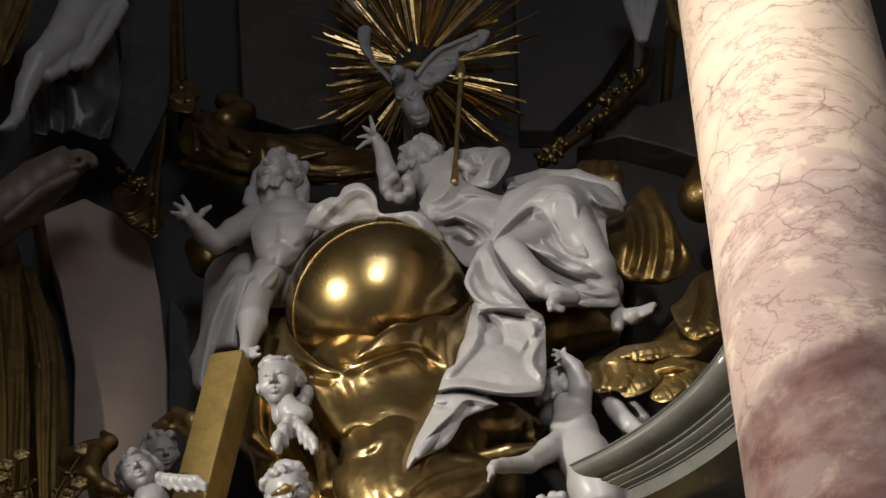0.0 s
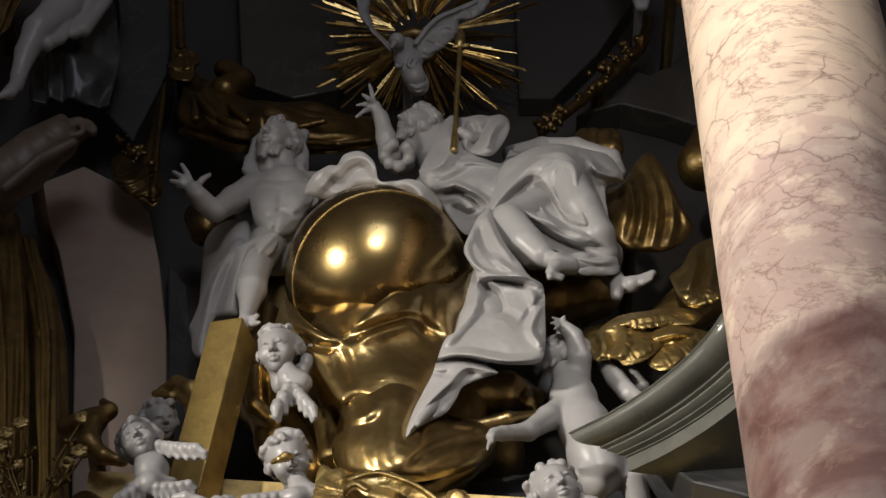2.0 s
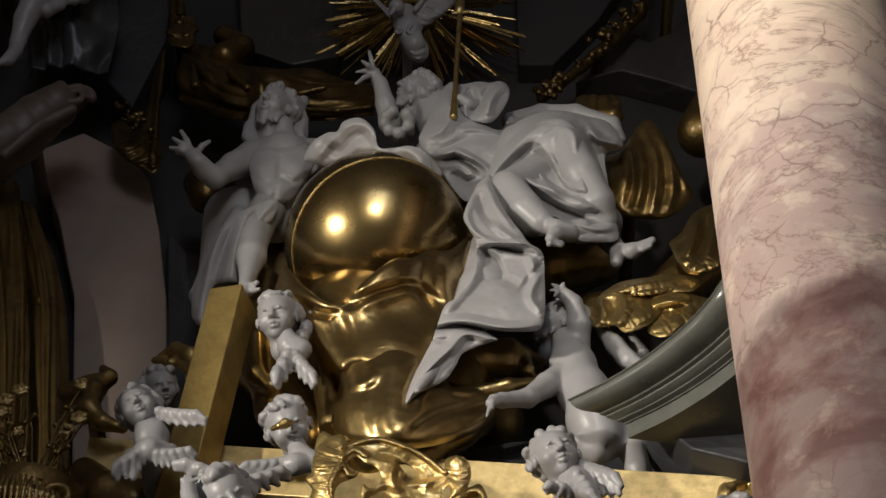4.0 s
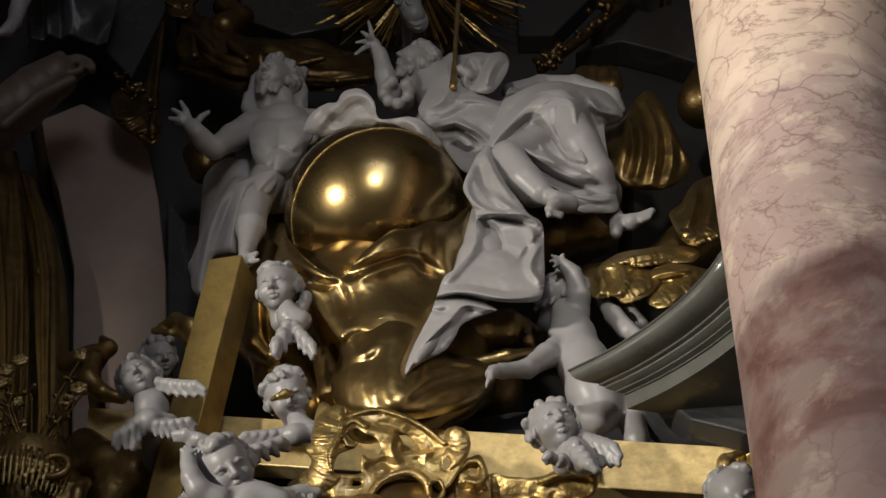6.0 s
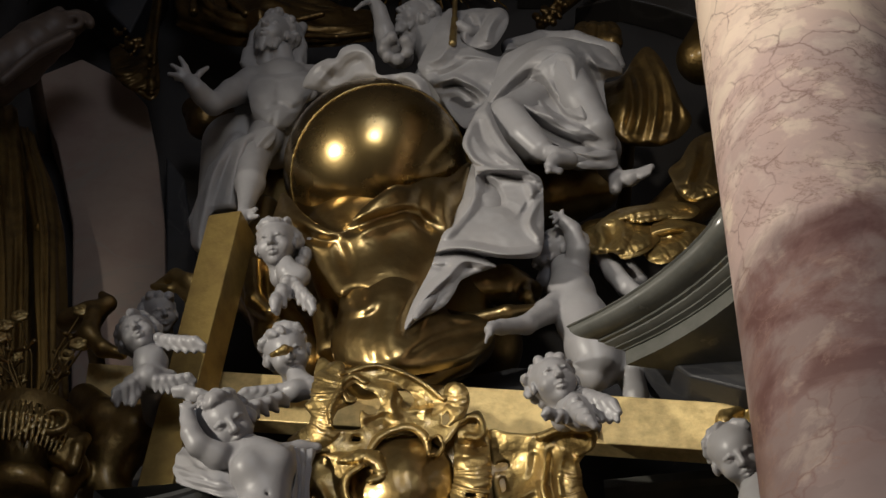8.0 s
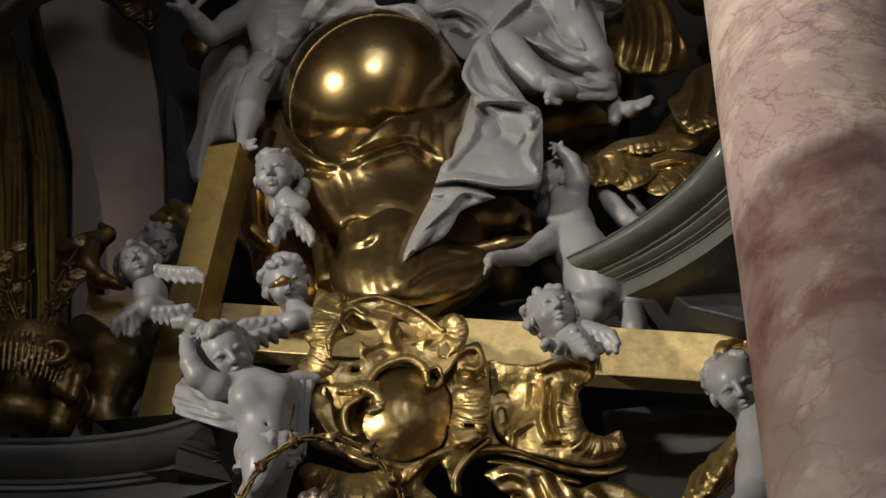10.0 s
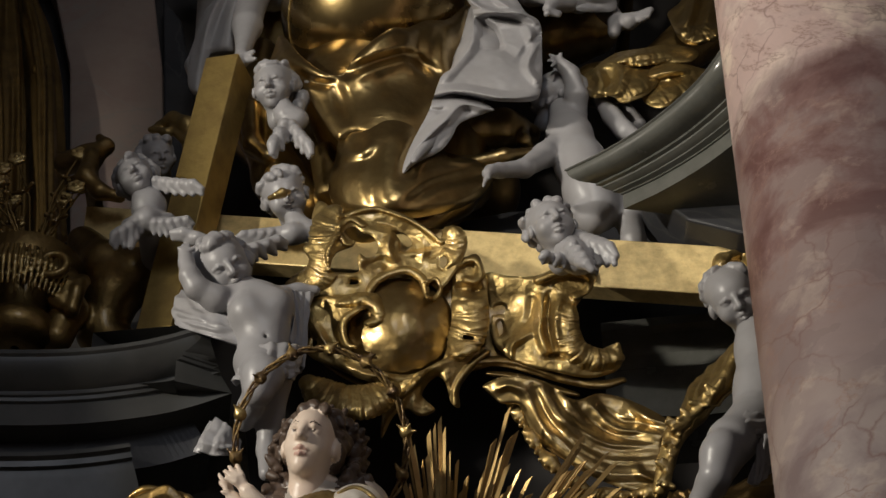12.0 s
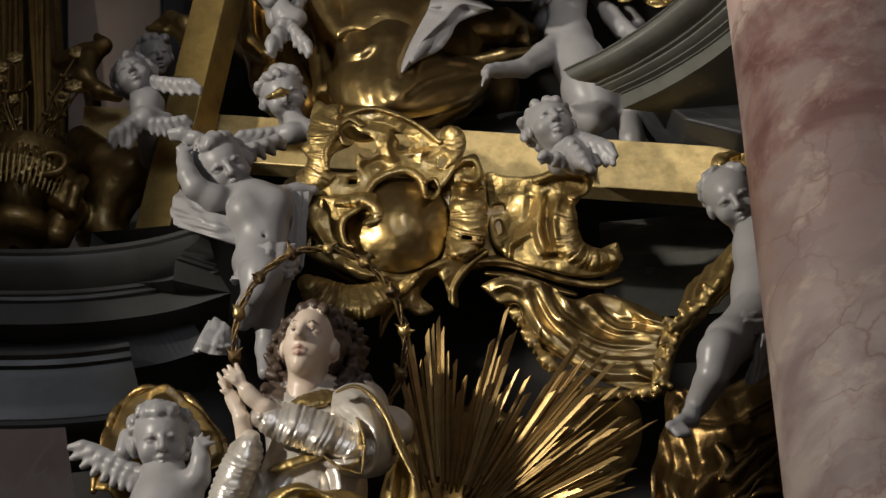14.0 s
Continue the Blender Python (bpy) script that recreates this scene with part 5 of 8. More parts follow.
k.limb([((-0.751, 7.370, 8.344), 0.007), ((-0.717, 7.360, 8.161), 0.007)], 0.02, cut=True).ball((-0.699, 7.360, 8.092), 0.014, k=0.012, cut=True)
k.ball((-0.802, 7.380, 8.321), 0.083, k=0.05).ball((-0.687, 7.400, 8.371), 0.083, k=0.05)
k.limb([((-0.862, 7.450, 8.449), 0.072), ((-0.938, 7.380, 8.401), 0.057), ((-1.021, 7.340, 8.428), 0.050)], 0.025)
k.limb([((-1.021, 7.340, 8.428), 0.050), ((-1.051, 7.320, 8.475), 0.043), ((-1.072, 7.320, 8.557), 0.034)], 0.02)
k.hand((-1.072, 7.320, 8.557), (-1.081, 7.320, 8.607), [(-1.109, 7.300, 8.621), (-1.092, 7.300, 8.641), (-1.065, 7.300, 8.641), (-1.044, 7.300, 8.614)], 0.025)
k.drape([[(-1.118, 7.550, 8.624), (-1.141, 7.500, 8.445), (-1.117, 7.500, 8.355)], [(-0.994, 7.450, 8.449), (-0.980, 7.400, 8.306), (-0.964, 7.420, 8.229)], [(-0.842, 7.420, 8.357), (-0.835, 7.400, 8.259), (-0.824, 7.420, 8.182)]], 4, 0.035, seed=6)
k.wing((-0.861, 7.500, 8.780), (-1.065, 7.500, 8.865), (0.02, 0, -0.05), 6, seed=9)
k.wing((-0.861, 7.500, 8.780), (-0.745, 7.550, 8.879), (0, 0, -0.06), 5, seed=10)
k.limb([((-0.675, 7.500, 8.528), 0.049), ((-0.605, 7.520, 8.570), 0.037), ((-0.533, 7.520, 8.580), 0.024)], 0.03)
k.drape([[(-0.673, 7.450, 8.531), (-0.601, 7.460, 8.524), (-0.531, 7.500, 8.552)], [(-0.631, 7.450, 8.401), (-0.582, 7.460, 8.378), (-0.554, 7.500, 8.398)], [(-0.623, 7.450, 8.241), (-0.588, 7.440, 8.138), (-0.559, 7.480, 8.080)]], 4, 0.03, seed=12)
k.limb([((-0.760, 7.450, 8.105), 0.094), ((-0.713, 7.300, 7.898), 0.083), ((-0.725, 7.300, 7.822), 0.064)], 0.03)
k.limb([((-0.728, 7.320, 7.854), 0.057), ((-0.767, 7.420, 7.834), 0.051), ((-0.794, 7.500, 7.825), 0.039)], 0.02)
k.limb([((-0.682, 7.400, 8.015), 0.093), ((-0.691, 7.500, 7.856), 0.056), ((-0.699, 7.550, 7.717), 0.039), ((-0.688, 7.500, 7.559), 0.032)], 0.03)
k.drape([[(-0.820, 7.420, 8.157), (-0.706, 7.320, 8.100), (-0.614, 7.340, 8.118), (-0.554, 7.420, 8.173)], [(-0.828, 7.400, 8.030), (-0.714, 7.270, 7.957), (-0.619, 7.320, 7.992), (-0.562, 7.400, 8.046)], [(-0.832, 7.400, 7.938), (-0.739, 7.270, 7.902), (-0.628, 7.320, 7.915), (-0.576, 7.400, 7.969)]], 6, 0.035, seed=14, cross=0.01)
k.drape([[(-0.939, 7.500, 7.840), (-0.857, 7.440, 7.775), (-0.801, 7.500, 7.735)], [(-0.972, 7.480, 7.733), (-0.883, 7.420, 7.669), (-0.795, 7.480, 7.660)], [(-0.997, 7.500, 7.675), (-0.893, 7.450, 7.612), (-0.812, 7.500, 7.646)]], 3, 0.03, seed=15)
statue("putto", k, "white stucco putto with one arm behind its head", res=0.008, group="putti of the altar")

# the putto rising behind the pediment arm
k = Clay()
k.head((0.571, 7.850, 10.211), 0.116, slant(-0.8, 0.5, 0.2), slant(0.35, 0.8, -0.3), hair=40, curl=0.24, beard=10, seed=55)
k.limb([((0.608, 7.850, 10.069), 0.077), ((0.625, 7.800, 9.856), 0.103), ((0.667, 7.750, 9.610), 0.117), ((0.708, 7.720, 9.391), 0.125), ((0.729, 7.720, 9.281), 0.109)], 0.05)
k.limb([((0.658, 7.820, 9.996), 0.060), ((0.665, 7.750, 10.082), 0.055), ((0.641, 7.720, 10.212), 0.041), ((0.616, 7.700, 10.231), 0.033)], 0.02)
k.hand((0.616, 7.700, 10.222), (0.581, 7.690, 10.261), [(0.537, 7.660, 10.277), (0.530, 7.660, 10.235), (0.545, 7.660, 10.194), (0.595, 7.660, 10.289)], 0.025)
k.limb([((0.596, 7.800, 9.816), 0.065), ((0.493, 7.700, 9.615), 0.058), ((0.394, 7.620, 9.445), 0.044), ((0.274, 7.550, 9.358), 0.034), ((0.234, 7.520, 9.327), 0.028)], 0.02)
k.hand((0.247, 7.520, 9.327), (0.223, 7.500, 9.288), [(0.201, 7.480, 9.184), (0.212, 7.480, 9.220), (0.227, 7.480, 9.234)], 0.022)
k.limb([((0.761, 7.750, 9.366), 0.099), ((0.698, 7.700, 9.188), 0.067), ((0.621, 7.680, 9.204), 0.046)], 0.03)
k.limb([((0.814, 7.750, 9.384), 0.078), ((0.872, 7.750, 9.256), 0.067), ((0.889, 7.750, 9.112), 0.056), ((0.910, 7.750, 9.023), 0.031)], 0.02)
k.wing((0.781, 7.900, 10.205), (0.903, 7.850, 9.949), (0.0, 0.0, -0.05), 6, seed=3)
k.limb([((0.782, 7.850, 10.158), 0.028), ((0.840, 7.850, 10.049), 0.047), ((0.889, 7.850, 9.929), 0.041)], 0.02).limb([((0.917, 7.900, 10.144), 0.039), ((0.966, 7.900, 10.042), 0.044)], 0.02)
statue("putto", k, "white stucco putto reaching out behind the grey pediment", res=0.008, group="putti of the altar")

# the putto beside the column
k = Clay()
k.head((1.186, 7.000, 8.060), 0.119, slant(0.0, 0.0, 1), slant(-0.5, 1, 0.0), hair=50, curl=0.2, seed=61)
k.limb([((1.262, 7.050, 7.990), 0.068), ((1.283, 7.050, 7.839), 0.099), ((1.265, 7.050, 7.632), 0.102), ((1.241, 7.050, 7.488), 0.109)], 0.05)
k.limb([((1.208, 7.000, 7.418), 0.104), ((1.101, 6.920, 7.254), 0.085), ((1.062, 6.920, 7.159), 0.068)], 0.04)
k.limb([((1.063, 6.920, 7.172), 0.068), ((1.020, 6.980, 7.099), 0.059), ((0.977, 7.020, 7.036), 0.042), ((0.945, 7.020, 6.975), 0.032)], 0.02)
k.limb([((1.058, 6.860, 7.186), 0.063), ((1.026, 6.900, 7.076), 0.057), ((0.984, 6.980, 7.032), 0.046)], 0.03).ball((1.048, 6.880, 7.159), 0.076, k=0.03)
k.limb([((0.948, 7.000, 6.976), 0.036), ((0.939, 6.980, 6.934), 0.033), ((0.900, 6.960, 6.903), 0.027), ((0.879, 6.950, 6.880), 0.021)], 0.015)
for i in range(5):
    tip = Vector((0.855, 6.930, 6.854)) + Vector((0.007 * i, 0.0, -0.011 * i + 0.012))
    k.limb([(tip + Vector((0.035, 0.01, 0.016)), 0.018), (tip, 0.018 if i == 0 else 0.013)], 0.004)
k.drape([[(1.131, 7.000, 7.480), (1.188, 6.900, 7.424), (1.305, 6.950, 7.467)], [(1.044, 6.920, 7.295), (1.115, 6.840, 7.257), (1.275, 6.900, 7.321)], [(0.988, 6.950, 7.188), (1.031, 6.900, 7.143), (1.135, 6.860, 7.219)]], 5, 0.03, seed=8, cross=0.01)
k.drape([[(1.197, 6.900, 7.280), (1.236, 6.880, 7.263), (1.286, 6.920, 7.296)], [(1.178, 6.920, 7.159), (1.206, 6.900, 7.143), (1.265, 6.920, 7.187)], [(1.157, 6.950, 7.076), (1.192, 6.930, 7.065), (1.252, 6.950, 7.130)]], 3, 0.03, seed=9)
statue("putto", k, "white stucco putto with a loincloth beside the marble column", res=0.008, group="putti of the altar")

# the cherub by the gilded drape
k = Clay()
k.head((-1.038, 7.200, 6.987), 0.122, slant(0.15, 0.2, 1), slant(-0.05, 1, -0.2), hair=90, curl=0.24, seed=63)
k.limb([((-1.170, 7.250, 7.043), 0.039), ((-1.185, 7.250, 6.976), 0.032)], 0.01).limb([((-0.942, 7.250, 7.084), 0.043), ((-0.916, 7.250, 7.017), 0.030)], 0.01)
k.limb([((-1.023, 7.250, 6.871), 0.089), ((-1.000, 7.250, 6.716), 0.113)], 0.05)
k.limb([((-0.947, 7.200, 6.758), 0.055), ((-0.882, 7.150, 6.786), 0.046), ((-0.873, 7.120, 6.842), 0.036)], 0.02)
k.hand((-0.873, 7.120, 6.842), (-0.883, 7.120, 6.894), [(-0.899, 7.100, 6.931), (-0.873, 7.100, 6.950), (-0.847, 7.100, 6.934), (-0.828, 7.100, 6.908)], 0.023)
k.wing((-1.105, 7.300, 6.907), (-1.297, 7.300, 7.013), (0.03, 0, -0.12), 8, seed=13)
k.limb([((-1.000, 7.250, 6.716), 0.14), ((-1.2, 7.3, 6.15), 0.12)], 0.05)
statue("putto", k, "white stucco winged putto before a gilded drape", res=0.008, group="putti of the altar")

# the far figure on the upper storey
k = Clay()
k.limb([((-2.240, 8.500, 15.099), 0.189), ((-2.307, 8.400, 14.466), 0.160), ((-2.372, 8.300, 13.896), 0.120), ((-2.476, 8.250, 13.607), 0.090)], 0.04)
k.limb([((-2.470, 8.250, 13.619), 0.090), ((-2.527, 8.300, 13.438), 0.069), ((-2.555, 8.350, 13.272), 0.048), ((-2.556, 8.350, 13.155), 0.044)], 0.02)
k.limb([((-2.547, 8.330, 13.157), 0.044), ((-2.571, 8.300, 13.018), 0.040), ((-2.613, 8.280, 12.956), 0.020)], 0.015)
k.folds([(-2.366, 8.350, 14.389), (-2.071, 8.400, 14.466)], [(-2.412, 8.300, 13.527), (-2.219, 8.350, 13.752)], 6, 0.036, k=0.014, seed=3)
k.anchor((-2.307, 8.400, 14.466))
statue("seated_figure", k, "shaded white stucco seated figure on the upper storey", res=0.01)
k = Clay()
k.folds([(1.198, 8.600, 15.117), (1.463, 8.600, 15.117)], [(1.256, 8.500, 14.225), (1.292, 8.500, 14.225)], 5, 0.042, k=0.012, swell=0.5, seed=3)
k.anchor((1.312, 8.600, 14.772), 0.03)
statue("drapery_tip", k, "shaded white stucco cloth end hanging from above", res=0.01)

# the crowned woman in painted and gilded dress
FLESH, SILV, GOLDM, LOCKS, LIPS = 0, 1, 2, 3, 4
k = Clay()
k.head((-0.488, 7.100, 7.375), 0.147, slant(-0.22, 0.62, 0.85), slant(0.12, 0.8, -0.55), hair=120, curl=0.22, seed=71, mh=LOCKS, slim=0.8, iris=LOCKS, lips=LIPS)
rnd = random.Random(7)
hc = Vector((-0.469, 7.200, 7.462))
for i in range(110):
    a, h = rnd.uniform(-0.35, math.pi + 0.35), rnd.uniform(0, 1)
    rad = 0.155 + 0.045 * h
    p = hc + rad * 0.9 * (math.cos(a) * Vector((1, 0, 0)) + math.sin(a) * Vector((0, -0.5, 0.86))) + Vector((0, 0.1 - 0.1 * (1 - h), 0))
    k.limb([(p, 0.022), (p + Vector((rnd.uniform(-1, 1), rnd.uniform(-1, 0.3), rnd.uniform(-1, 1))) * 0.03, 0.013)], 0.004, LOCKS)
for side, x0 in ((-1, 490), (1, 618)):
    for i in range(26):
        f = i / 25
        q = Vector((-0.619, 7.200, 7.377) if side < 0 else (-0.339, 7.200, 7.378)) + Vector((rnd.uniform(-0.04, 0.05) + side * 0.02 * f, rnd.uniform(-0.04, 0.04), -0.26 * f))
        k.limb([(q, 0.022), (q + Vector((rnd.uniform(-1, 1), -0.5, rnd.uniform(-1, 1))) * 0.028, 0.012)], 0.004, LOCKS)
k.limb([((-0.479, 7.200, 7.322), 0.079), ((-0.470, 7.250, 7.195), 0.087)], 0.02, FLESH)
k.limb([((-0.585, 7.300, 7.233), 0.088), ((-0.462, 7.300, 7.178), 0.113), ((-0.289, 7.300, 7.234), 0.105)], 0.05, SILV)
k.limb([((-0.471, 7.300, 7.124), 0.187), ((-0.451, 7.300, 6.857), 0.179), ((-0.441, 7.300, 6.601), 0.188)], 0.06, SILV)
k.limb([((-0.175, 7.200, 7.049), 0.09), ((-0.277, 7.100, 6.932), 0.08), ((-0.398, 7.000, 6.856), 0.06), ((-0.562, 6.960, 6.888), 0.04)], 0.02, SILV)
k.limb([((-0.674, 7.120, 6.662), 0.07), ((-0.716, 7.020, 6.803), 0.05)], 0.02, SILV)


def dress(m, relief, depth=0.05, roll=0.02, seed=1):
    k.sheets.append((*relief.surface(depth, roll, 0.003, seed), m))


# bodice, sleeves and shoulder, with the gilded trimmings
w = Relief((-0.435, 6.920, 6.811), (0.050, -0.798, -0.601), 8).rim([(-0.182, -0.071), (-0.157, 0.004), (-0.085, 0.075), (-0.004, 0.122), (0.087, 0.123), (0.164, 0.024), (0.174, -0.116), (0.137, -0.276), (0.070, -0.344), (-0.171, -0.345), (-0.224, -0.232)]).swell([(-0.197, -0.209, -0.14), (-0.125, 0.023, -0.12), (-0.004, 0.106, -0.12), (0.164, -0.023, -0.12), (0.002, -0.070, -0.05), (-0.033, -0.254, 0), (0.129, -0.254, -0.06)])
w.fold([(-0.160, -0.227), (-0.119, -0.117), (-0.039, -0.071)], 0.04, 0.04).fold([(0.043, -0.070), (0.086, -0.163), (0.097, -0.276)], 0.04, 0.04).fold([(-0.114, -0.254), (-0.057, -0.163), (0.024, -0.140)], 0.04, -0.03).fold([(0.002, -0.094), (0.046, -0.186), (0.049, -0.299)], 0.03, -0.035).fold([(-0.185, -0.255), (-0.158, -0.163), (-0.121, -0.071)], 0.025, -0.03)
dress(SILV, w, 0.1)
w = Relief((-0.435, 6.920, 6.811), (0.050, -0.798, -0.601), 8).flutes([(-0.205, 0.074), (-0.084, 0.042), (0.020, 0.004), (0.186, -0.070)], 0.084, 16, 0.036, 0.06).swell([(-0.184, 0.065, 0), (-0.001, 0.011, 0.02), (0.165, -0.047, -0.02), (-0.089, 0.165, 0)])
dress(SILV, w, 0.06, 0.03)
w = Relief((-0.435, 6.920, 6.811), (0.050, -0.798, -0.601), 8).flutes([(-0.242, -0.015), (-0.259, -0.090), (-0.295, -0.191), (-0.339, -0.368)], 0.066, 14, 0.028, 0.05).swell([(-0.247, -0.001, 0), (-0.299, -0.187, 0), (-0.334, -0.300, -0.02), (-0.218, -0.186, 0)])
dress(SILV, w, 0.06, 0.03, 2)
w = Relief((-0.435, 6.920, 6.811), (0.050, -0.798, -0.601), 8).rim([(0.052, 0.170), (0.089, 0.209), (0.143, 0.223), (0.210, 0.195), (0.265, 0.100), (0.292, -0.046), (0.273, -0.143), (0.192, -0.180), (0.094, -0.162), (0.007, -0.112), (0.063, -0.070), (0.169, -0.051), (0.164, 0.014), (0.092, 0.075), (0.050, 0.113)]).swell([(0.057, 0.154, -0.1), (0.160, 0.214, -0.1), (0.266, 0.071, -0.06), (0.288, -0.069, -0.06), (0.188, -0.174, -0.04), (0.085, -0.140, 0), (0.184, 0.024, 0.05), (0.023, -0.105, -0.02)])
w.fold([(0.119, 0.190), (0.187, 0.113), (0.222, 0.000), (0.216, -0.139)], 0.045, 0.05).fold([(0.090, 0.156), (0.154, 0.080), (0.185, -0.023)], 0.03, 0.035).fold([(0.160, 0.178), (0.229, 0.071), (0.255, -0.070)], 0.03, -0.045).fold([(0.202, 0.166), (0.262, 0.047), (0.276, -0.093)], 0.025, 0.03).fold([(0.104, 0.113), (0.163, 0.047), (0.190, -0.070), (0.167, -0.158)], 0.03, -0.04).fold([(0.033, -0.105), (0.105, -0.121), (0.166, -0.098)], 0.03, 0.04)
dress(SILV, w, 0.08, 0.03, 3)
w = Relief((-0.435, 6.920, 6.811), (0.050, -0.798, -0.601), 8).rim([(0.236, 0.137), (0.295, 0.043), (0.337, -0.065), (0.375, -0.184), (0.384, -0.343), (0.271, -0.343), (0.257, -0.208), (0.292, -0.083)]).swell([(0.244, 0.118, -0.12), (0.298, -0.023, -0.06), (0.361, -0.185, -0.05), (0.290, -0.253, 0), (0.271, -0.298, 0.02)]).fold([(0.266, 0.083), (0.313, -0.046), (0.359, -0.185), (0.372, -0.298)], 0.03, 0.04).fold([(0.309, -0.093), (0.314, -0.208), (0.299, -0.321)], 0.04, -0.05).fold([(0.298, -0.069), (0.282, -0.185), (0.287, -0.321)], 0.025, 0.03)
dress(GOLDM, w, 0.04, 0.015, 4)
w = Relief((-0.435, 6.920, 6.811), (0.050, -0.798, -0.601), 8, 0.005).bead([(0.069, 0.180), (0.131, 0.204), (0.194, 0.166), (0.253, 0.071), (0.296, -0.046), (0.355, -0.175)], 0.012, 0.03).bead([(0.142, 0.071), (0.173, -0.023), (0.167, -0.153)], 0.008, 0.09).bead([(0.027, -0.084), (0.085, -0.130), (0.167, -0.162)], 0.008, 0.03)
dress(GOLDM, w, 0.03, 0.0, 5)
w = Relief((-0.435, 6.920, 6.811), (0.050, -0.798, -0.601), 8, 0.005).flutes([(-0.163, -0.150), (-0.079, -0.117), (0.035, -0.075)], 0.022, 16, 0.01, 0.012).swell([(-0.163, -0.150, -0.06), (-0.079, -0.117, -0.03), (0.035, -0.075, -0.02), (-0.076, -0.186, -0.03)])
dress(GOLDM, w, 0.04, 0.01, 6)
w = Relief((-0.435, 6.920, 6.811), (0.050, -0.798, -0.601), 8, 0.005).flutes([(-0.083, 0.132), (-0.030, 0.141), (0.057, 0.170)], 0.036, 6, 0.016, 0.02).swell([(-0.083, 0.132, -0.16), (-0.026, 0.141, -0.13), (0.057, 0.170, -0.16), (-0.027, 0.189, -0.16)])
dress(GOLDM, w, 0.05, 0.01, 7)
w = Relief((-0.435, 6.920, 6.811), (0.050, -0.798, -0.601), 8).rim([(-0.174, -0.264), (-0.116, -0.214), (-0.047, -0.195), (0.031, -0.227), (0.100, -0.222), (0.189, -0.263), (0.191, -0.366), (-0.170, -0.367)]).swell([(-0.154, -0.266, 0.02), (-0.047, -0.209, 0.05), (0.088, -0.236, 0.04), (0.009, -0.322, 0.07)]).fold([(-0.154, -0.277), (-0.055, -0.213), (0.089, -0.276), (0.180, -0.272)], 0.03, 0.03).fold([(-0.053, -0.277), (0.007, -0.254), (0.090, -0.310)], 0.03, -0.04)
dress(GOLDM, w, 0.06, 0.015, 8)
k.limb([((-0.562, 6.920, 6.882), 0.041), ((-0.623, 6.880, 6.898), 0.035), ((-0.673, 6.860, 6.935), 0.027)], 0.012, FLESH)
k.limb([((-0.698, 6.960, 6.827), 0.035), ((-0.711, 6.920, 6.882), 0.031), ((-0.734, 6.910, 6.937), 0.025)], 0.012, FLESH)
k.hand((-0.673, 6.860, 6.935), (-0.694, 6.850, 6.958), [(-0.773, 6.820, 6.997), (-0.779, 6.820, 7.029), (-0.764, 6.820, 7.050), (-0.736, 6.820, 7.058)], 0.025, FLESH)
k.hand((-0.734, 6.910, 6.937), (-0.750, 6.900, 6.965), [(-0.805, 6.870, 7.053), (-0.799, 6.870, 7.016), (-0.788, 6.870, 6.973), (-0.782, 6.880, 7.079)], 0.023, FLESH)
k.limb([((-0.441, 7.300, 6.601), 0.22), ((-0.5, 7.3, 6.1), 0.25)], 0.05, SILV)
statue("praying_statue", k, "painted wooden woman praying in a silver and gold dress", [SKIN, SILVER, GOLD, HAIR, ROSE], res=0.0075)

# ---- gilded things ----
def gilded(name, clay, label, category, mats=GOLD, res=0.01, group=""):
    return thing(name, clay.skin(name, mats, res), label, category, group)


# the globe with its raised band
globe_at, globe_r = Vector((-0.339, 7.950, 10.935)), 0.474
globe = tagged(new("globe"), "large burnished gold globe with a raised meridian band", "globe")
bm = bmesh.new()
bmesh.ops.create_uvsphere(bm, u_segments=96, v_segments=64, radius=globe_r)
bmesh.ops.translate(bm, verts=bm.verts, vec=globe_at)
me = bpy.data.meshes.new("sphere")
bm.to_mesh(me)
bm.free()
me.materials.append(GLOBE_GOLD)
me.polygons.foreach_set("use_smooth", [True] * len(me.polygons))
part("sphere", me, globe)
k = Clay()
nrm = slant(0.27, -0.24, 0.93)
u = nrm.orthogonal().normalized()
v = nrm.cross(u)
off = 0.2
ring = [(globe_at + nrm * globe_r * off + (u * math.cos(a) + v * math.sin(a)) * globe_r * math.sqrt(1 - off * off), 0.007) for a in [2 * math.pi * i / 60 for i in range(61)]]
k.limb(ring, 0.004)
part("band", k.skin("band", GOLD, 0.006), globe, "thin raised gold band")

# the gilded clouds that carry the globe
bank = tagged(new("cloud_bank"), "billowing burnished gold cloud bank under the globe", "cloud")
k = Clay()
k.limb([((-0.256, 8.350, 11.334), 0.366), ((-0.246, 8.450, 10.553), 0.409)], 0.1)
k.limb([((-0.882, 8.500, 11.509), 0.186), ((-0.904, 8.600, 10.712), 0.178), ((-0.521, 8.500, 10.030), 0.255), ((0.189, 8.500, 10.190), 0.229)], 0.1)
k.limb([((-0.646, 8.000, 10.705), 0.115), ((-0.408, 7.950, 10.476), 0.170), ((-0.183, 7.950, 10.605), 0.171), ((-0.012, 8.100, 11.043), 0.148), ((0.049, 8.250, 11.597), 0.123)], 0.08)
k.limb([((-0.517, 7.950, 10.350), 0.197), ((-0.368, 7.900, 10.050), 0.220), ((-0.253, 7.980, 9.761), 0.242), ((-0.222, 7.980, 9.533), 0.238)], 0.09)
k.limb([((-0.069, 8.000, 10.575), 0.172), ((-0.039, 7.950, 10.185), 0.167), ((0.044, 7.950, 9.905), 0.191), ((0.124, 7.950, 9.672), 0.134)], 0.08)
part("core", k.skin("core", CLOUD_GOLD, 0.011), bank)
k = Clay()
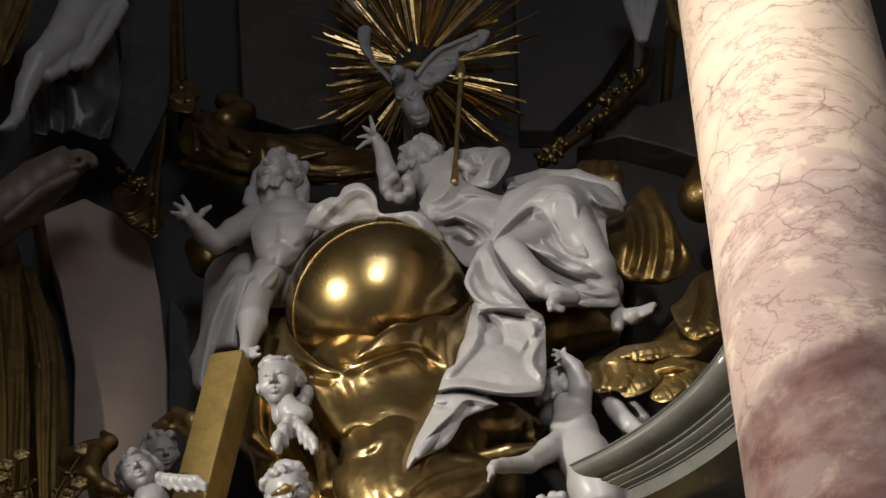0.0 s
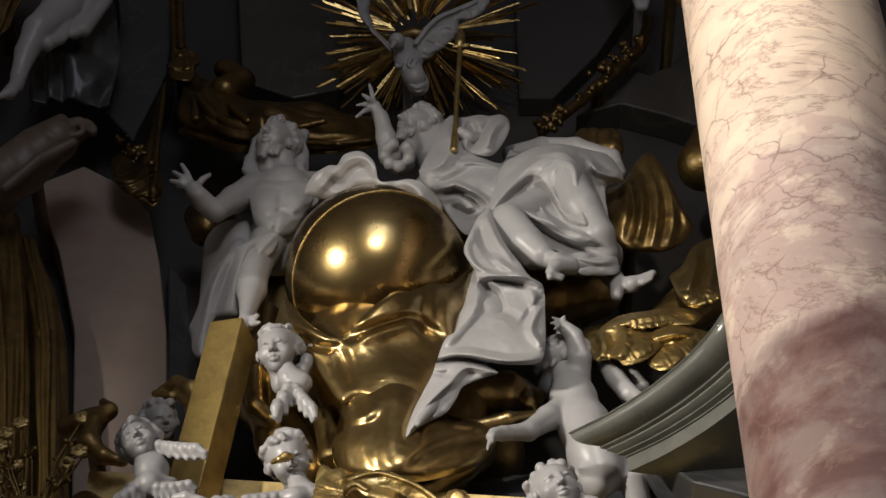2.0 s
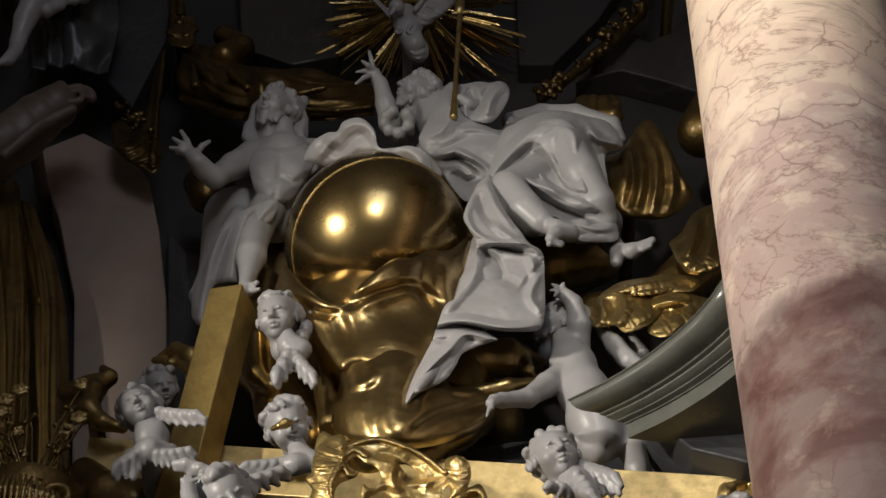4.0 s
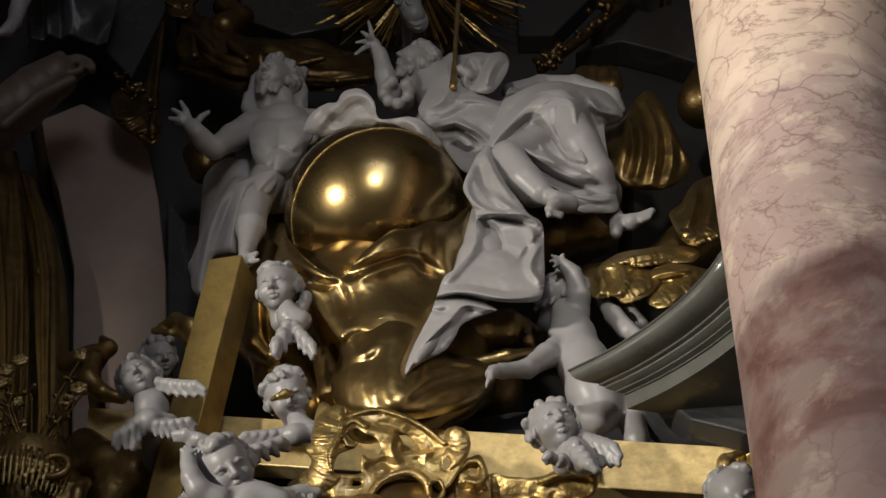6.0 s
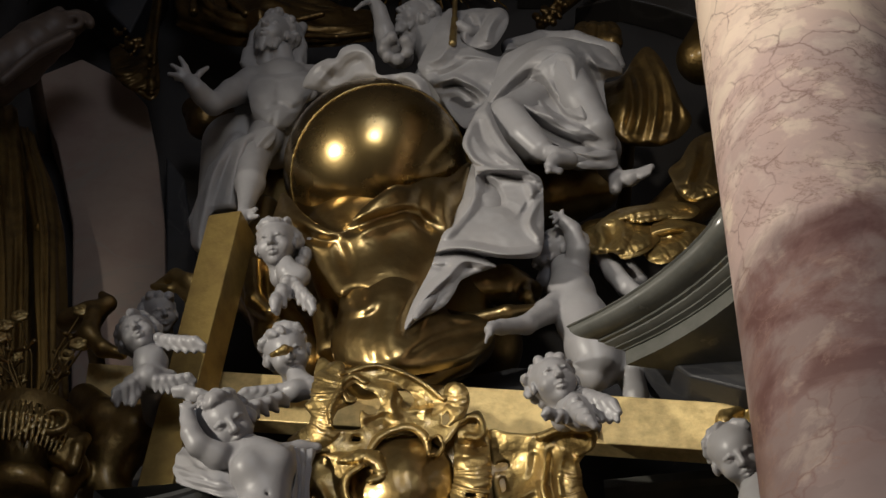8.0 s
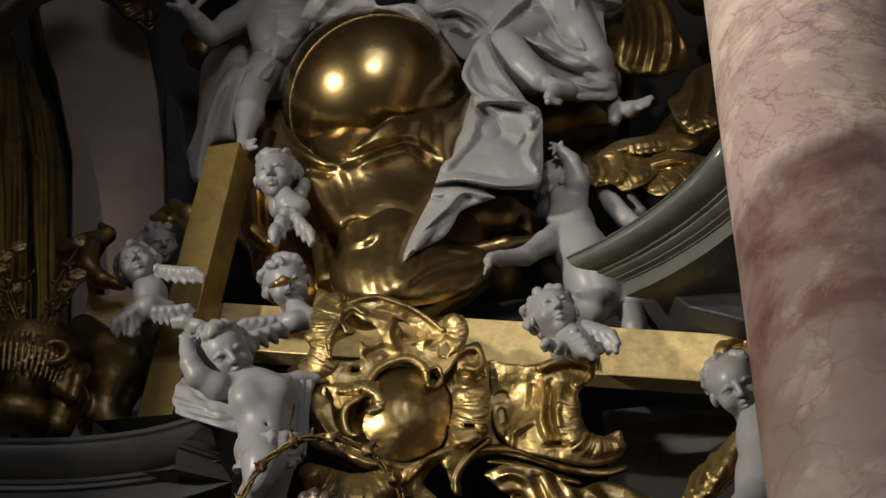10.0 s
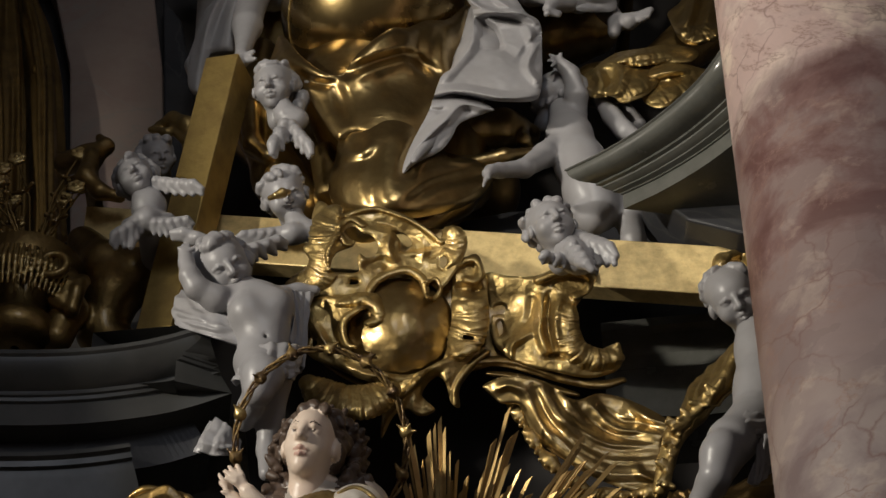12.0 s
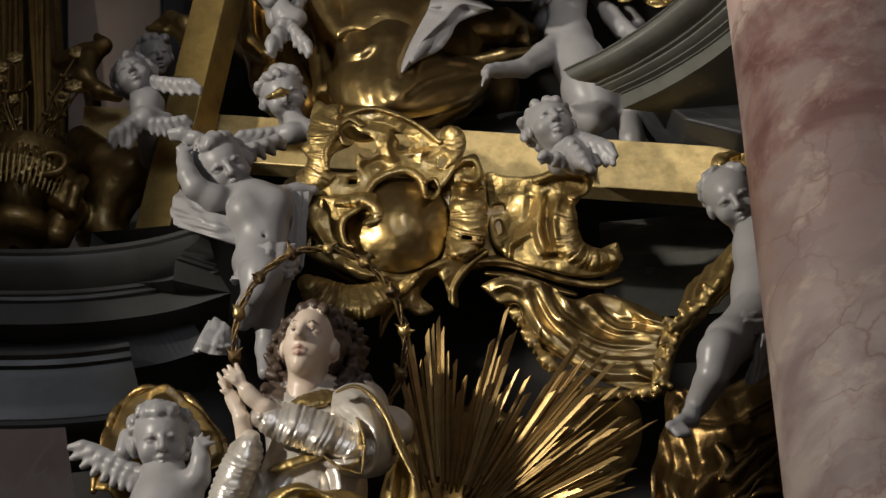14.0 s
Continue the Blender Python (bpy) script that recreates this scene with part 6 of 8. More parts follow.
w = Relief((-0.331, 7.670, 9.804), (0.029, -0.683, -0.730), 0, 0.008).rim([(-0.465, 0.631), (-0.341, 0.475), (-0.241, 0.368), (-0.139, 0.335), (-0.066, 0.475), (0.020, 0.592), (0.097, 0.669), (0.175, 0.677), (0.264, 0.737), (0.376, 0.755), (0.484, 0.868), (0.492, 0.567), (0.435, 0.360), (0.374, 0.158), (0.310, -0.077), (0.263, -0.230), (0.109, -0.154), (-0.051, -0.077), (-0.145, -0.116), (-0.231, 0.039), (-0.315, 0.198), (-0.439, 0.238), (-0.523, 0.286)])
w.swell([(-0.456, 0.567, -0.12), (-0.322, 0.360, 0.06), (-0.137, 0.286, 0.14), (-0.273, 0.158, 0.02), (-0.064, 0.401, 0.24), (0.098, 0.567, 0.26), (0.264, 0.631, 0.12), (0.474, 0.737, -0.14), (0.457, 0.401, -0.12), (0.075, 0.319, 0.12), (-0.108, 0.039, 0.1), (0.106, 0.079, 0.14), (0.320, 0.238, 0), (0.294, -0.116, 0.04)])
w.fold([(-0.444, 0.601), (-0.340, 0.450), (-0.240, 0.360), (-0.154, 0.303)], 0.06, 0.05, 0.7).fold([(-0.153, 0.286), (-0.063, 0.376), (0.072, 0.450), (0.182, 0.475), (0.298, 0.360)], 0.05, -0.07, 0.8).fold([(-0.407, 0.401), (-0.278, 0.286), (-0.169, 0.270)], 0.05, -0.05).fold([(-0.066, 0.492), (0.020, 0.592), (0.111, 0.660), (0.180, 0.652)], 0.05, 0.035, 0.7)
w.fold([(0.250, 0.716), (0.223, 0.525), (0.279, 0.339)], 0.06, -0.04).fold([(0.376, 0.694), (0.348, 0.483), (0.375, 0.319)], 0.05, 0.04).fold([(-0.169, 0.258), (-0.133, 0.158), (-0.107, 0.020)], 0.05, -0.05)
k.sheets.append((*w.surface(0.12, 0.04, 0.003, 3, 3), 0))
part("upper_roll", k.skin("upper_roll", CLOUD_GOLD, 0.011), bank)
k = Clay()
k.limb([((-0.920, 8.150, 10.831), 0.088), ((-0.928, 8.100, 10.515), 0.109), ((-0.874, 8.050, 10.129), 0.111), ((-0.774, 8.050, 9.813), 0.125), ((-0.655, 8.050, 9.584), 0.134)], 0.05)
k.limb([((-0.928, 7.950, 10.185), 0.061), ((-0.896, 7.920, 9.913), 0.049), ((-0.822, 7.900, 9.813), 0.038)], 0.03)
part("side_swell", k.skin("side_swell", CLOUD_GOLD, 0.011), bank)
k = Clay()
k.limb([((-0.536, 7.900, 9.800), 0.081), ((-0.485, 7.880, 9.520), 0.090), ((-0.320, 7.850, 9.286), 0.103), ((-0.114, 7.850, 9.286), 0.088), ((0.094, 7.800, 9.409), 0.068), ((0.201, 7.850, 9.571), 0.042)], 0.05)
k.limb([((0.044, 7.950, 10.024), 0.071), ((0.180, 7.850, 9.957), 0.093), ((0.316, 7.850, 9.957), 0.093), ((0.440, 7.900, 9.971), 0.055)], 0.04)
k.limb([((-0.011, 7.800, 9.709), 0.032), ((0.122, 7.750, 9.601), 0.037), ((0.308, 7.750, 9.658), 0.037), ((0.471, 7.800, 9.748), 0.021)], 0.03)
k.limb([((0.399, 7.850, 9.997), 0.033), ((0.406, 7.800, 9.826), 0.032), ((0.447, 7.850, 9.800), 0.022)], 0.02)
part("lower_swell", k.skin("lower_swell", CLOUD_GOLD, 0.011), bank)
k = Clay()
k.limb([((0.170, 8.300, 11.276), 0.182), ((0.348, 8.300, 11.092), 0.210), ((0.652, 8.300, 11.183), 0.181), ((0.833, 8.300, 11.183), 0.121)], 0.08)
part("rear_swell", k.skin("rear_swell", CLOUD_GOLD, 0.011), bank)
k = Clay()
w = Relief((-0.331, 7.670, 9.804), (0.029, -0.683, -0.730), 0, 0.008).rim([(-0.140, -0.123), (-0.112, -0.008), (-0.028, 0.071), (0.105, 0.150), (0.212, 0.158), (0.299, 0.094), (0.347, -0.077), (0.373, -0.230), (0.504, -0.230), (0.592, -0.290), (0.580, -0.416), (0.501, -0.525), (0.372, -0.597), (0.168, -0.640), (-0.037, -0.619), (-0.146, -0.561), (-0.177, -0.416), (-0.151, -0.252)])
w.swell([(-0.153, -0.192, 0), (-0.027, 0.020, 0.09), (0.159, 0.134, 0.09), (0.108, -0.077, 0.17), (0.086, -0.342, 0.19), (-0.043, -0.379, 0.11), (0.115, -0.525, 0.16), (0.294, -0.077, 0.02), (0.321, -0.342, 0.08), (0.555, -0.342, -0.08), (0.168, -0.615, 0.08), (-0.142, -0.525, -0.04)])
w.fold([(-0.133, -0.154), (-0.085, -0.019), (0.026, 0.059), (0.159, 0.126)], 0.05, 0.04, 0.7).fold([(0.045, -0.615), (0.020, -0.416), (0.026, -0.230), (0.055, -0.097)], 0.05, -0.022).fold([(-0.121, -0.230), (-0.022, -0.192), (0.024, -0.116)], 0.05, 0.04, 0.8).fold([(0.216, -0.286), (0.347, -0.230), (0.556, -0.275)], 0.05, 0.05, 0.7).fold([(0.192, -0.525), (0.321, -0.416), (0.529, -0.342)], 0.05, -0.04).fold([(0.165, -0.398), (0.202, -0.230), (0.294, -0.077)], 0.06, -0.05)
k.sheets.append((*w.surface(0.12, 0.05, 0.003, 4, 4), 0))
part("front_swell", k.skin("front_swell", CLOUD_GOLD, 0.011), bank)

# clouds by the robed figure's feet and behind
k = Clay()
w = Relief((1.084, 8.000, 11.581), (-0.084, -0.623, -0.777), 5, 0.007).rim([(-0.282, 0.088), (-0.119, 0.160), (-0.016, 0.350), (0.057, 0.415), (0.140, 0.268), (0.201, -0.000), (0.256, -0.157), (0.199, -0.278), (0.098, -0.354), (-0.022, -0.363), (-0.139, -0.329), (-0.239, -0.157)])
w.swell([(-0.207, -0.000, -0.06), (-0.118, -0.044, 0.08), (-0.002, -0.044, 0.05), (0.147, -0.088, 0.02), (0.054, 0.369, 0), (0.216, -0.218, -0.04), (-0.078, -0.303, -0.02), (0.070, -0.325, -0.02)])
w.fold([(-0.045, 0.268), (-0.006, 0.088), (-0.011, -0.088), (-0.053, -0.282)], 0.04, 0.05, 0.9).fold([(0.022, 0.360), (0.076, 0.133), (0.068, -0.088), (0.029, -0.312)], 0.04, 0.055, 0.9).fold([(0.083, 0.337), (0.147, 0.088), (0.150, -0.131), (0.114, -0.303)], 0.04, 0.05, 0.9).fold([(0.127, 0.259), (0.205, -0.035), (0.238, -0.157)], 0.03, 0.04).fold([(-0.056, 0.178), (-0.057, -0.044), (-0.100, -0.261)], 0.03, -0.04)
k.sheets.append((*w.surface(0.08, 0.03, 0.004, 3), 0))
k.limb([((1.523, 8.500, 12.574), 0.152), ((1.647, 8.500, 12.848), 0.154)], 0.04)
k.anchor((1.046, 8.200, 11.781), 0.04)
gilded("shell_cloud", k, "ridged golden cloud beside the robed figure", "cloud", DARK_GOLD, 0.01)
k = Clay()
rnd = random.Random(4)
k.folds([(0.842, 8.500, 12.848), (1.027, 8.500, 12.848)], [(0.811, 8.400, 12.618), (1.024, 8.400, 12.596)], 7, 0.042, k=0.01, seed=3)
k.anchor((0.918, 8.450, 12.727), 0.04)
gilded("gold_tuft", k, "small golden leaf tuft behind the lap", "ornament", DARK_GOLD, 0.01)
k = Clay()
rocaille = tagged(new("gold_rocaille"), "curled golden shellwork behind the pediment arm", "ornament")
k.limb([((0.795, 8.150, 10.601), 0.115), ((1.089, 8.150, 10.687), 0.116), ((1.409, 8.150, 11.043), 0.148)], 0.05)
part("core", k.skin("core", DARK_GOLD, 0.011), rocaille)


def shell_leaf(outline, ground, flute, n, folds, mat, seed):
    q = Relief((0.993, 7.800, 10.351), (-0.084, -0.663, -0.744), 0, 0.0055).rim(outline).swell(ground).flutes(flute, 0.06, n, 0.02, 0.02)
    for line, height in folds:
        q.fold(line, 0.04, height, 0.8)
    part("leaf", meshed("leaf", *q.surface(0.04, 0.02, 0.005, seed), mat), rocaille)


shell_leaf([(-0.294, -0.084), (-0.224, -0.009), (-0.113, 0.075), (-0.073, -0.000), (0.030, 0.041), (0.122, -0.000), (0.081, -0.117), (0.014, -0.207), (-0.100, -0.264), (-0.152, -0.215), (-0.257, -0.223)], [(-0.284, -0.104, -0.02), (-0.109, 0.041, 0.03), (-0.096, -0.207, 0.09), (0.096, -0.021, 0), (0.019, -0.125, 0.08)], [(-0.145, -0.182), (-0.071, -0.150), (0.021, -0.100)], 5, (([(-0.103, 0.058), (-0.088, -0.063), (-0.135, -0.207)], 0.05), ([(-0.226, -0.042), (-0.188, -0.125), (-0.228, -0.207)], 0.04), ([(-0.168, -0.000), (-0.151, -0.104), (-0.184, -0.207)], -0.04)), GOLD, 3)
shell_leaf([(-0.016, -0.150), (0.033, -0.000), (0.120, 0.050), (0.278, -0.000), (0.336, -0.042), (0.266, -0.150), (0.147, -0.264), (0.057, -0.296), (-0.000, -0.248)], [(-0.011, -0.166, 0), (0.139, -0.000, 0.05), (0.093, -0.248, 0.1), (0.303, -0.042, 0)], [(0.040, -0.223), (0.126, -0.174), (0.215, -0.100)], 5, (([(0.022, -0.084), (0.108, -0.042), (0.249, -0.021)], 0.05), ([(0.045, -0.146), (0.131, -0.104), (0.218, -0.063)], -0.04)), GOLD, 4)
shell_leaf([(0.157, 0.395), (0.228, 0.492), (0.310, 0.655), (0.457, 0.728), (0.533, 0.609), (0.478, 0.342), (0.375, 0.203), (0.264, 0.160), (0.196, 0.229)], [(0.168, 0.386, -0.02), (0.315, 0.609, 0), (0.475, 0.609, -0.02), (0.336, 0.342, 0.08), (0.266, 0.190, 0.06)], [(0.232, 0.255), (0.310, 0.238), (0.405, 0.290)], 6, (([(0.318, 0.609), (0.286, 0.430), (0.228, 0.277)], 0.05), ([(0.421, 0.655), (0.382, 0.474), (0.330, 0.277)], 0.05), ([(0.367, 0.632), (0.336, 0.474), (0.279, 0.277)], -0.04)), SATIN_GOLD, 5)
shell_leaf([(-0.224, -0.017), (-0.117, 0.101), (0.037, 0.143), (0.152, 0.169), (0.289, 0.126), (0.254, 0.041), (0.114, 0.033), (-0.055, 0.016)], [(-0.196, -0.000, 0), (0.036, 0.118, 0), (0.259, 0.105, 0), (0.030, 0.033, 0.05)], [(-0.081, 0.050), (0.033, 0.075), (0.146, 0.092)], 5, (([(-0.167, 0.016), (-0.023, 0.084), (0.176, 0.118)], 0.04),), GOLD, 6)

# dark gilded swags of the niche
k = Clay()
k.drape([[(-1.712, 8.850, 14.286), (-1.473, 8.750, 13.739), (-1.174, 8.720, 13.536), (-0.783, 8.720, 13.429), (-0.416, 8.750, 13.399)], [(-1.625, 8.750, 13.649), (-1.353, 8.620, 13.178), (-1.071, 8.600, 13.065), (-0.746, 8.620, 13.035), (-0.407, 8.660, 13.071)], [(-1.586, 8.850, 13.311), (-1.316, 8.750, 13.037), (-1.037, 8.720, 12.970), (-0.730, 8.720, 12.970), (-0.408, 8.750, 13.054)]], 5, 0.08, seed=5, nu=70, skew=0.4, cross=0.04)
k.limb([((-1.060, 8.750, 13.352), 0.105), ((-0.638, 8.750, 13.265), 0.083)], 0.05).anchor((-1.060, 8.750, 13.352))
k.limb([((-1.291, 8.600, 13.295), 0.028), ((-1.175, 8.580, 13.113), 0.027)], 0.01).limb([((-0.809, 8.600, 12.925), 0.020), ((-0.621, 8.580, 12.887), 0.020), ((-0.437, 8.600, 12.947), 0.020)], 0.01)
k.limb([((-0.869, 8.620, 13.109), 0.024), ((-0.716, 8.600, 13.140), 0.021)], 0.01)
k.limb([((-1.532, 8.650, 13.452), 0.017), ((-1.498, 8.620, 13.189), 0.031)], 0.01)
k.limb([((-1.360, 8.750, 13.649), 0.106), ((-1.261, 8.750, 13.770), 0.078), ((-1.377, 8.750, 13.892), 0.072)], 0.03)
k.limb([((-1.437, 8.750, 12.411), 0.079), ((-1.367, 8.700, 12.234), 0.098), ((-1.272, 8.750, 12.411), 0.066)], 0.03)
gilded("swag", k, "gold swag coloured dark for the shaded niche", "ornament", BROWN_GOLD, 0.012)
k = Clay()
w = Relief((-1.735, 8.720, 13.140), (0.119, -0.599, -0.792), 0, 0.008).rim([(-0.115, 2.309), (-0.053, 2.309), (0.033, 1.478), (0.099, 0.960), (0.169, 0.897), (0.170, 0.613), (0.080, 0.588), (0.011, 0.649), (0.003, 0.897), (-0.056, 1.478)]).bead([(-0.068, 2.309), (0.011, 1.478), (0.063, 0.960)], 0.025, 0.01).flutes([(0.022, 0.760), (0.089, 0.772), (0.164, 0.785)], 0.07, 5, 0.03, 0.02)
k.sheets.append((*w.surface(0.04, 0.015, 0.006, 3), 0))
w = Relief((-1.735, 8.720, 13.140), (0.119, -0.599, -0.792), 0, 0.008).rim([(0.002, 0.588), (0.020, 0.231), (0.030, -0.170), (0.078, -0.554), (0.037, -0.682), (-0.049, -0.618), (-0.160, -0.511), (-0.254, -0.259), (-0.210, -0.159), (-0.091, -0.259), (-0.055, -0.000), (-0.033, 0.504)]).swell([(-0.014, 0.528, 0), (0.016, -0.170, 0.04), (0.028, -0.661, 0.02), (-0.234, -0.226, 0), (-0.093, -0.446, 0.05)])
w.bead([(-0.007, 0.528), (0.003, 0.114), (0.013, -0.281), (0.030, -0.608)], 0.022, 0.01).flutes([(-0.183, -0.293), (-0.093, -0.446), (0.010, -0.533)], 0.09, 7, 0.03, 0.02)
k.sheets.append((*w.surface(0.04, 0.015, 0.008, 4), 0))
for i in range(24):
    p = Vector((-1.90, 8.62, 12.95)).lerp(Vector((-1.72, 8.62, 12.62)), rnd.random())
    k.ball(p + Vector((rnd.uniform(-0.06, 0.06), rnd.uniform(-0.03, 0.0), rnd.uniform(-0.05, 0.05))), rnd.uniform(0.012, 0.026), k=0.008)
k.anchor((-1.674, 8.750, 14.017), 0.04)
gilded("frame_garland", k, "gold frame strip with hanging tassels, coloured dark for shade", "ornament", BROWN_GOLD, 0.01)
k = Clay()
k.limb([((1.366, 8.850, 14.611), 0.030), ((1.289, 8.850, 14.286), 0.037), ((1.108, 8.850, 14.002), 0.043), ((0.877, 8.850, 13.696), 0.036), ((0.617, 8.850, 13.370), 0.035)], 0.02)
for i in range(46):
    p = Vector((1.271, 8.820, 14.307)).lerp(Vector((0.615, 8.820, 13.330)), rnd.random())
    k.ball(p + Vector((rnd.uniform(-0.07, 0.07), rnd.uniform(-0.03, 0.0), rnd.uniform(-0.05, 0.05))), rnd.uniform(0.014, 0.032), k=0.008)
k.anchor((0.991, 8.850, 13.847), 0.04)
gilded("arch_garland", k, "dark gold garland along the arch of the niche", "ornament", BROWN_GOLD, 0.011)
k = Clay()
k.limb(arc((1.580, 8.000, 13.853), 0.19, 0.42, 110, 250, 0.034, 0.034, 18), 0.01)
k.limb(arc((1.575, 7.970, 13.807), 0.14, 0.36, 110, 250, 0.012, 0.012, 18), 0.01)
k.anchor((1.459, 8.350, 14.258), 0.04)
gilded("gold_oval_frame", k, "curved gold oval frame moulding in the shade", "frame", SATIN_GOLD, 0.009)
k = Clay()
k.limb([((-2.617, 8.500, 12.309), 0.130), ((-2.437, 8.450, 12.456), 0.138), ((-2.264, 8.400, 12.689), 0.113), ((-2.145, 8.400, 12.799), 0.073)], 0.03)
k.limb(arc((-2.146, 8.350, 12.705), 0.10, 0.1, 0, 500, 0.03, 0.015, 26, 0.03, 0.3), 0.008)
k.limb([((-2.625, 8.400, 12.445), 0.039), ((-2.419, 8.350, 12.650), 0.046), ((-2.242, 8.350, 12.815), 0.040)], 0.01).limb([((-2.482, 8.350, 12.171), 0.032), ((-2.316, 8.320, 12.395), 0.039), ((-2.141, 8.320, 12.556), 0.033)], 0.01)
k.anchor((-2.382, 8.450, 12.537), 0.04)
for f in (0.05, 0.25, 0.45, 0.65, 0.85):
    k.ball(Vector((-2.617, 8.48, 12.32)).lerp(Vector((-2.20, 8.38, 12.74)), f), 0.175 - 0.05 * f, k=0.012)
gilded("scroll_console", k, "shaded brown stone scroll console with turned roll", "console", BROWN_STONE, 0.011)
drapes = tagged(new("gold_drape"), "long dark gold drape in shadow", "drape")
k = Clay()
k.drape([[(-2.928, 8.800, 12.579), (-2.659, 8.700, 12.428), (-2.481, 8.750, 12.437)], [(-2.710, 8.700, 11.314), (-2.434, 8.600, 11.202), (-2.265, 8.680, 11.291)], [(-2.488, 8.650, 9.980), (-2.249, 8.500, 9.834), (-2.094, 8.600, 9.931)]], 6, 0.08, seed=12)
k.anchor((-2.465, 8.700, 11.549))
part("outer_panel", k.skin("outer_panel", DARK_GOLD, 0.012), drapes)
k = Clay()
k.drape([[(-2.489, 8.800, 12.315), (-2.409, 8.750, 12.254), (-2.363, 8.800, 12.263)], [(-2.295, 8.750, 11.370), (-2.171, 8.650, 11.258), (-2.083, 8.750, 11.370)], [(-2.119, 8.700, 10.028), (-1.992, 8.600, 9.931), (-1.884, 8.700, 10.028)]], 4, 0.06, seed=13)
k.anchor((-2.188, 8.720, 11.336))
part("inner_panel", k.skin("inner_panel", DARK_GOLD, 0.012), drapes)
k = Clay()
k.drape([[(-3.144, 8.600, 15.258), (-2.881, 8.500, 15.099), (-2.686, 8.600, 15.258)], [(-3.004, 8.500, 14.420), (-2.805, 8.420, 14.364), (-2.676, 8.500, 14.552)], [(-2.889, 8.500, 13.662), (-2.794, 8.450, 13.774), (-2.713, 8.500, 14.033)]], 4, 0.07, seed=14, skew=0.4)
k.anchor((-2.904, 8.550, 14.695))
gilded("gold_cloth", k, "dark gold cloth behind the seated figure", "cloth", DARK_GOLD, 0.012)
k = Clay()
k.drape([[(-2.573, 8.700, 14.588), (-2.339, 8.600, 14.570), (-2.146, 8.700, 14.588)], [(-2.574, 8.620, 13.832), (-2.315, 8.500, 13.846), (-2.023, 8.620, 13.832)], [(-2.560, 8.700, 13.402), (-2.303, 8.600, 13.383), (-2.072, 8.700, 13.402)]], 4, 0.08, seed=18, cross=0.05)
k.anchor((-2.327, 8.650, 14.125))
thing("dark_robe", k.skin("dark_robe", SLATE, 0.012), "dark slate robe of the seated figure in shadow", "cloth")

# the glory with its rays
glory = tagged(new("glory"), "golden glory of uneven rays behind the dove", "glory")
centre = Vector((-0.168, 8.750, 14.238))


def ray_mesh(name, inner, outer, width, mat):
    """A gilded ray: a ridged bar that widens outwards, with a stepped tip."""
    w0, w1, t = width * 0.75, width, width * 0.45
    verts = [(-w0, -t, inner), (w0, -t, inner), (w0, t, inner), (-w0, t, inner), (-w1, -t, outer * 0.965), (w1, -t, outer), (w1, t, outer), (-w1, t, outer * 0.965)]
    return meshed(name, verts, [(0, 1, 5, 4), (1, 2, 6, 5), (2, 3, 7, 6), (3, 0, 4, 7), (0, 3, 2, 1), (4, 5, 6, 7)], mat, False)


def burst(parent, at, spans, lengths, widths, inner, mat, seed, tilt=0.0, twin=False, turn=40, lean=0.0):
    rnd = random.Random(seed)
    for a0, a1, n, lo, hi in spans:
        for i in range(n):
            a = a0 + (a1 - a0) * (i + rnd.uniform(-0.3, 0.3)) / max(1, n - 1)
            length = rnd.uniform(lo, hi)
            ob = part("ray", ray_mesh("ray", inner * rnd.uniform(0.85, 1.3), length, rnd.uniform(*widths), mat), parent)
            ob.matrix_basis = Matrix.Translation(at + Vector((0, rnd.uniform(-0.05, 0.05), 0))) @ pose(0, 0, 0, lean) @ pose(0, 0, 0, rnd.uniform(-3, 3) + tilt, a, 0) @ pose(0, 0, 0, 0, 0, rnd.uniform(-turn, turn))
            if twin:
                side = part("ray", ray_mesh("ray", inner * rnd.uniform(0.9, 1.25), length * rnd.uniform(0.72, 0.93), rnd.uniform(*widths), mat), parent)
                side.matrix_basis = ob.matrix_basis @ pose(rnd.choice((-1.5, 1.5)) * widths[1], rnd.uniform(0.004, 0.014), 0)


burst(glory, centre, [(-52, 48, 44, 0.62, 0.88), (50, 74, 14, 0.62, 0.92), (80, 104, 10, 0.5, 0.68), (106, 132, 16, 0.58, 0.78), (136, 172, 14, 0.45, 0.62), (186, 226, 14, 0.45, 0.62), (228, 252, 14, 0.5, 0.74), (254, 286, 14, 0.4, 0.6), (288, 308, 8, 0.5, 0.74)], None, (0.0035, 0.0085), 0.16, GLINT_GOLD, 3, twin=True, turn=65, lean=36)
k = Clay()
for i in range(14):
    a = 2 * math.pi * i / 14
    k.ball(centre + Vector((0.13 * math.cos(a), 0.06, 0.14 * math.sin(a))), 0.05, k=0.03)
part("cloud_ring", k.skin("cloud_ring", DARK_GOLD, 0.012), glory, "dark gold ring of small clouds")
k = Clay()
k.folds([(-0.675, 8.800, 15.431), (-0.558, 8.800, 15.431)], [(-0.616, 8.700, 14.857), (-0.521, 8.700, 14.823)], 4, 0.033, k=0.01, seed=3)
statue("small_cloud", k, "dim stucco cloud puff beside the rays", res=0.012)

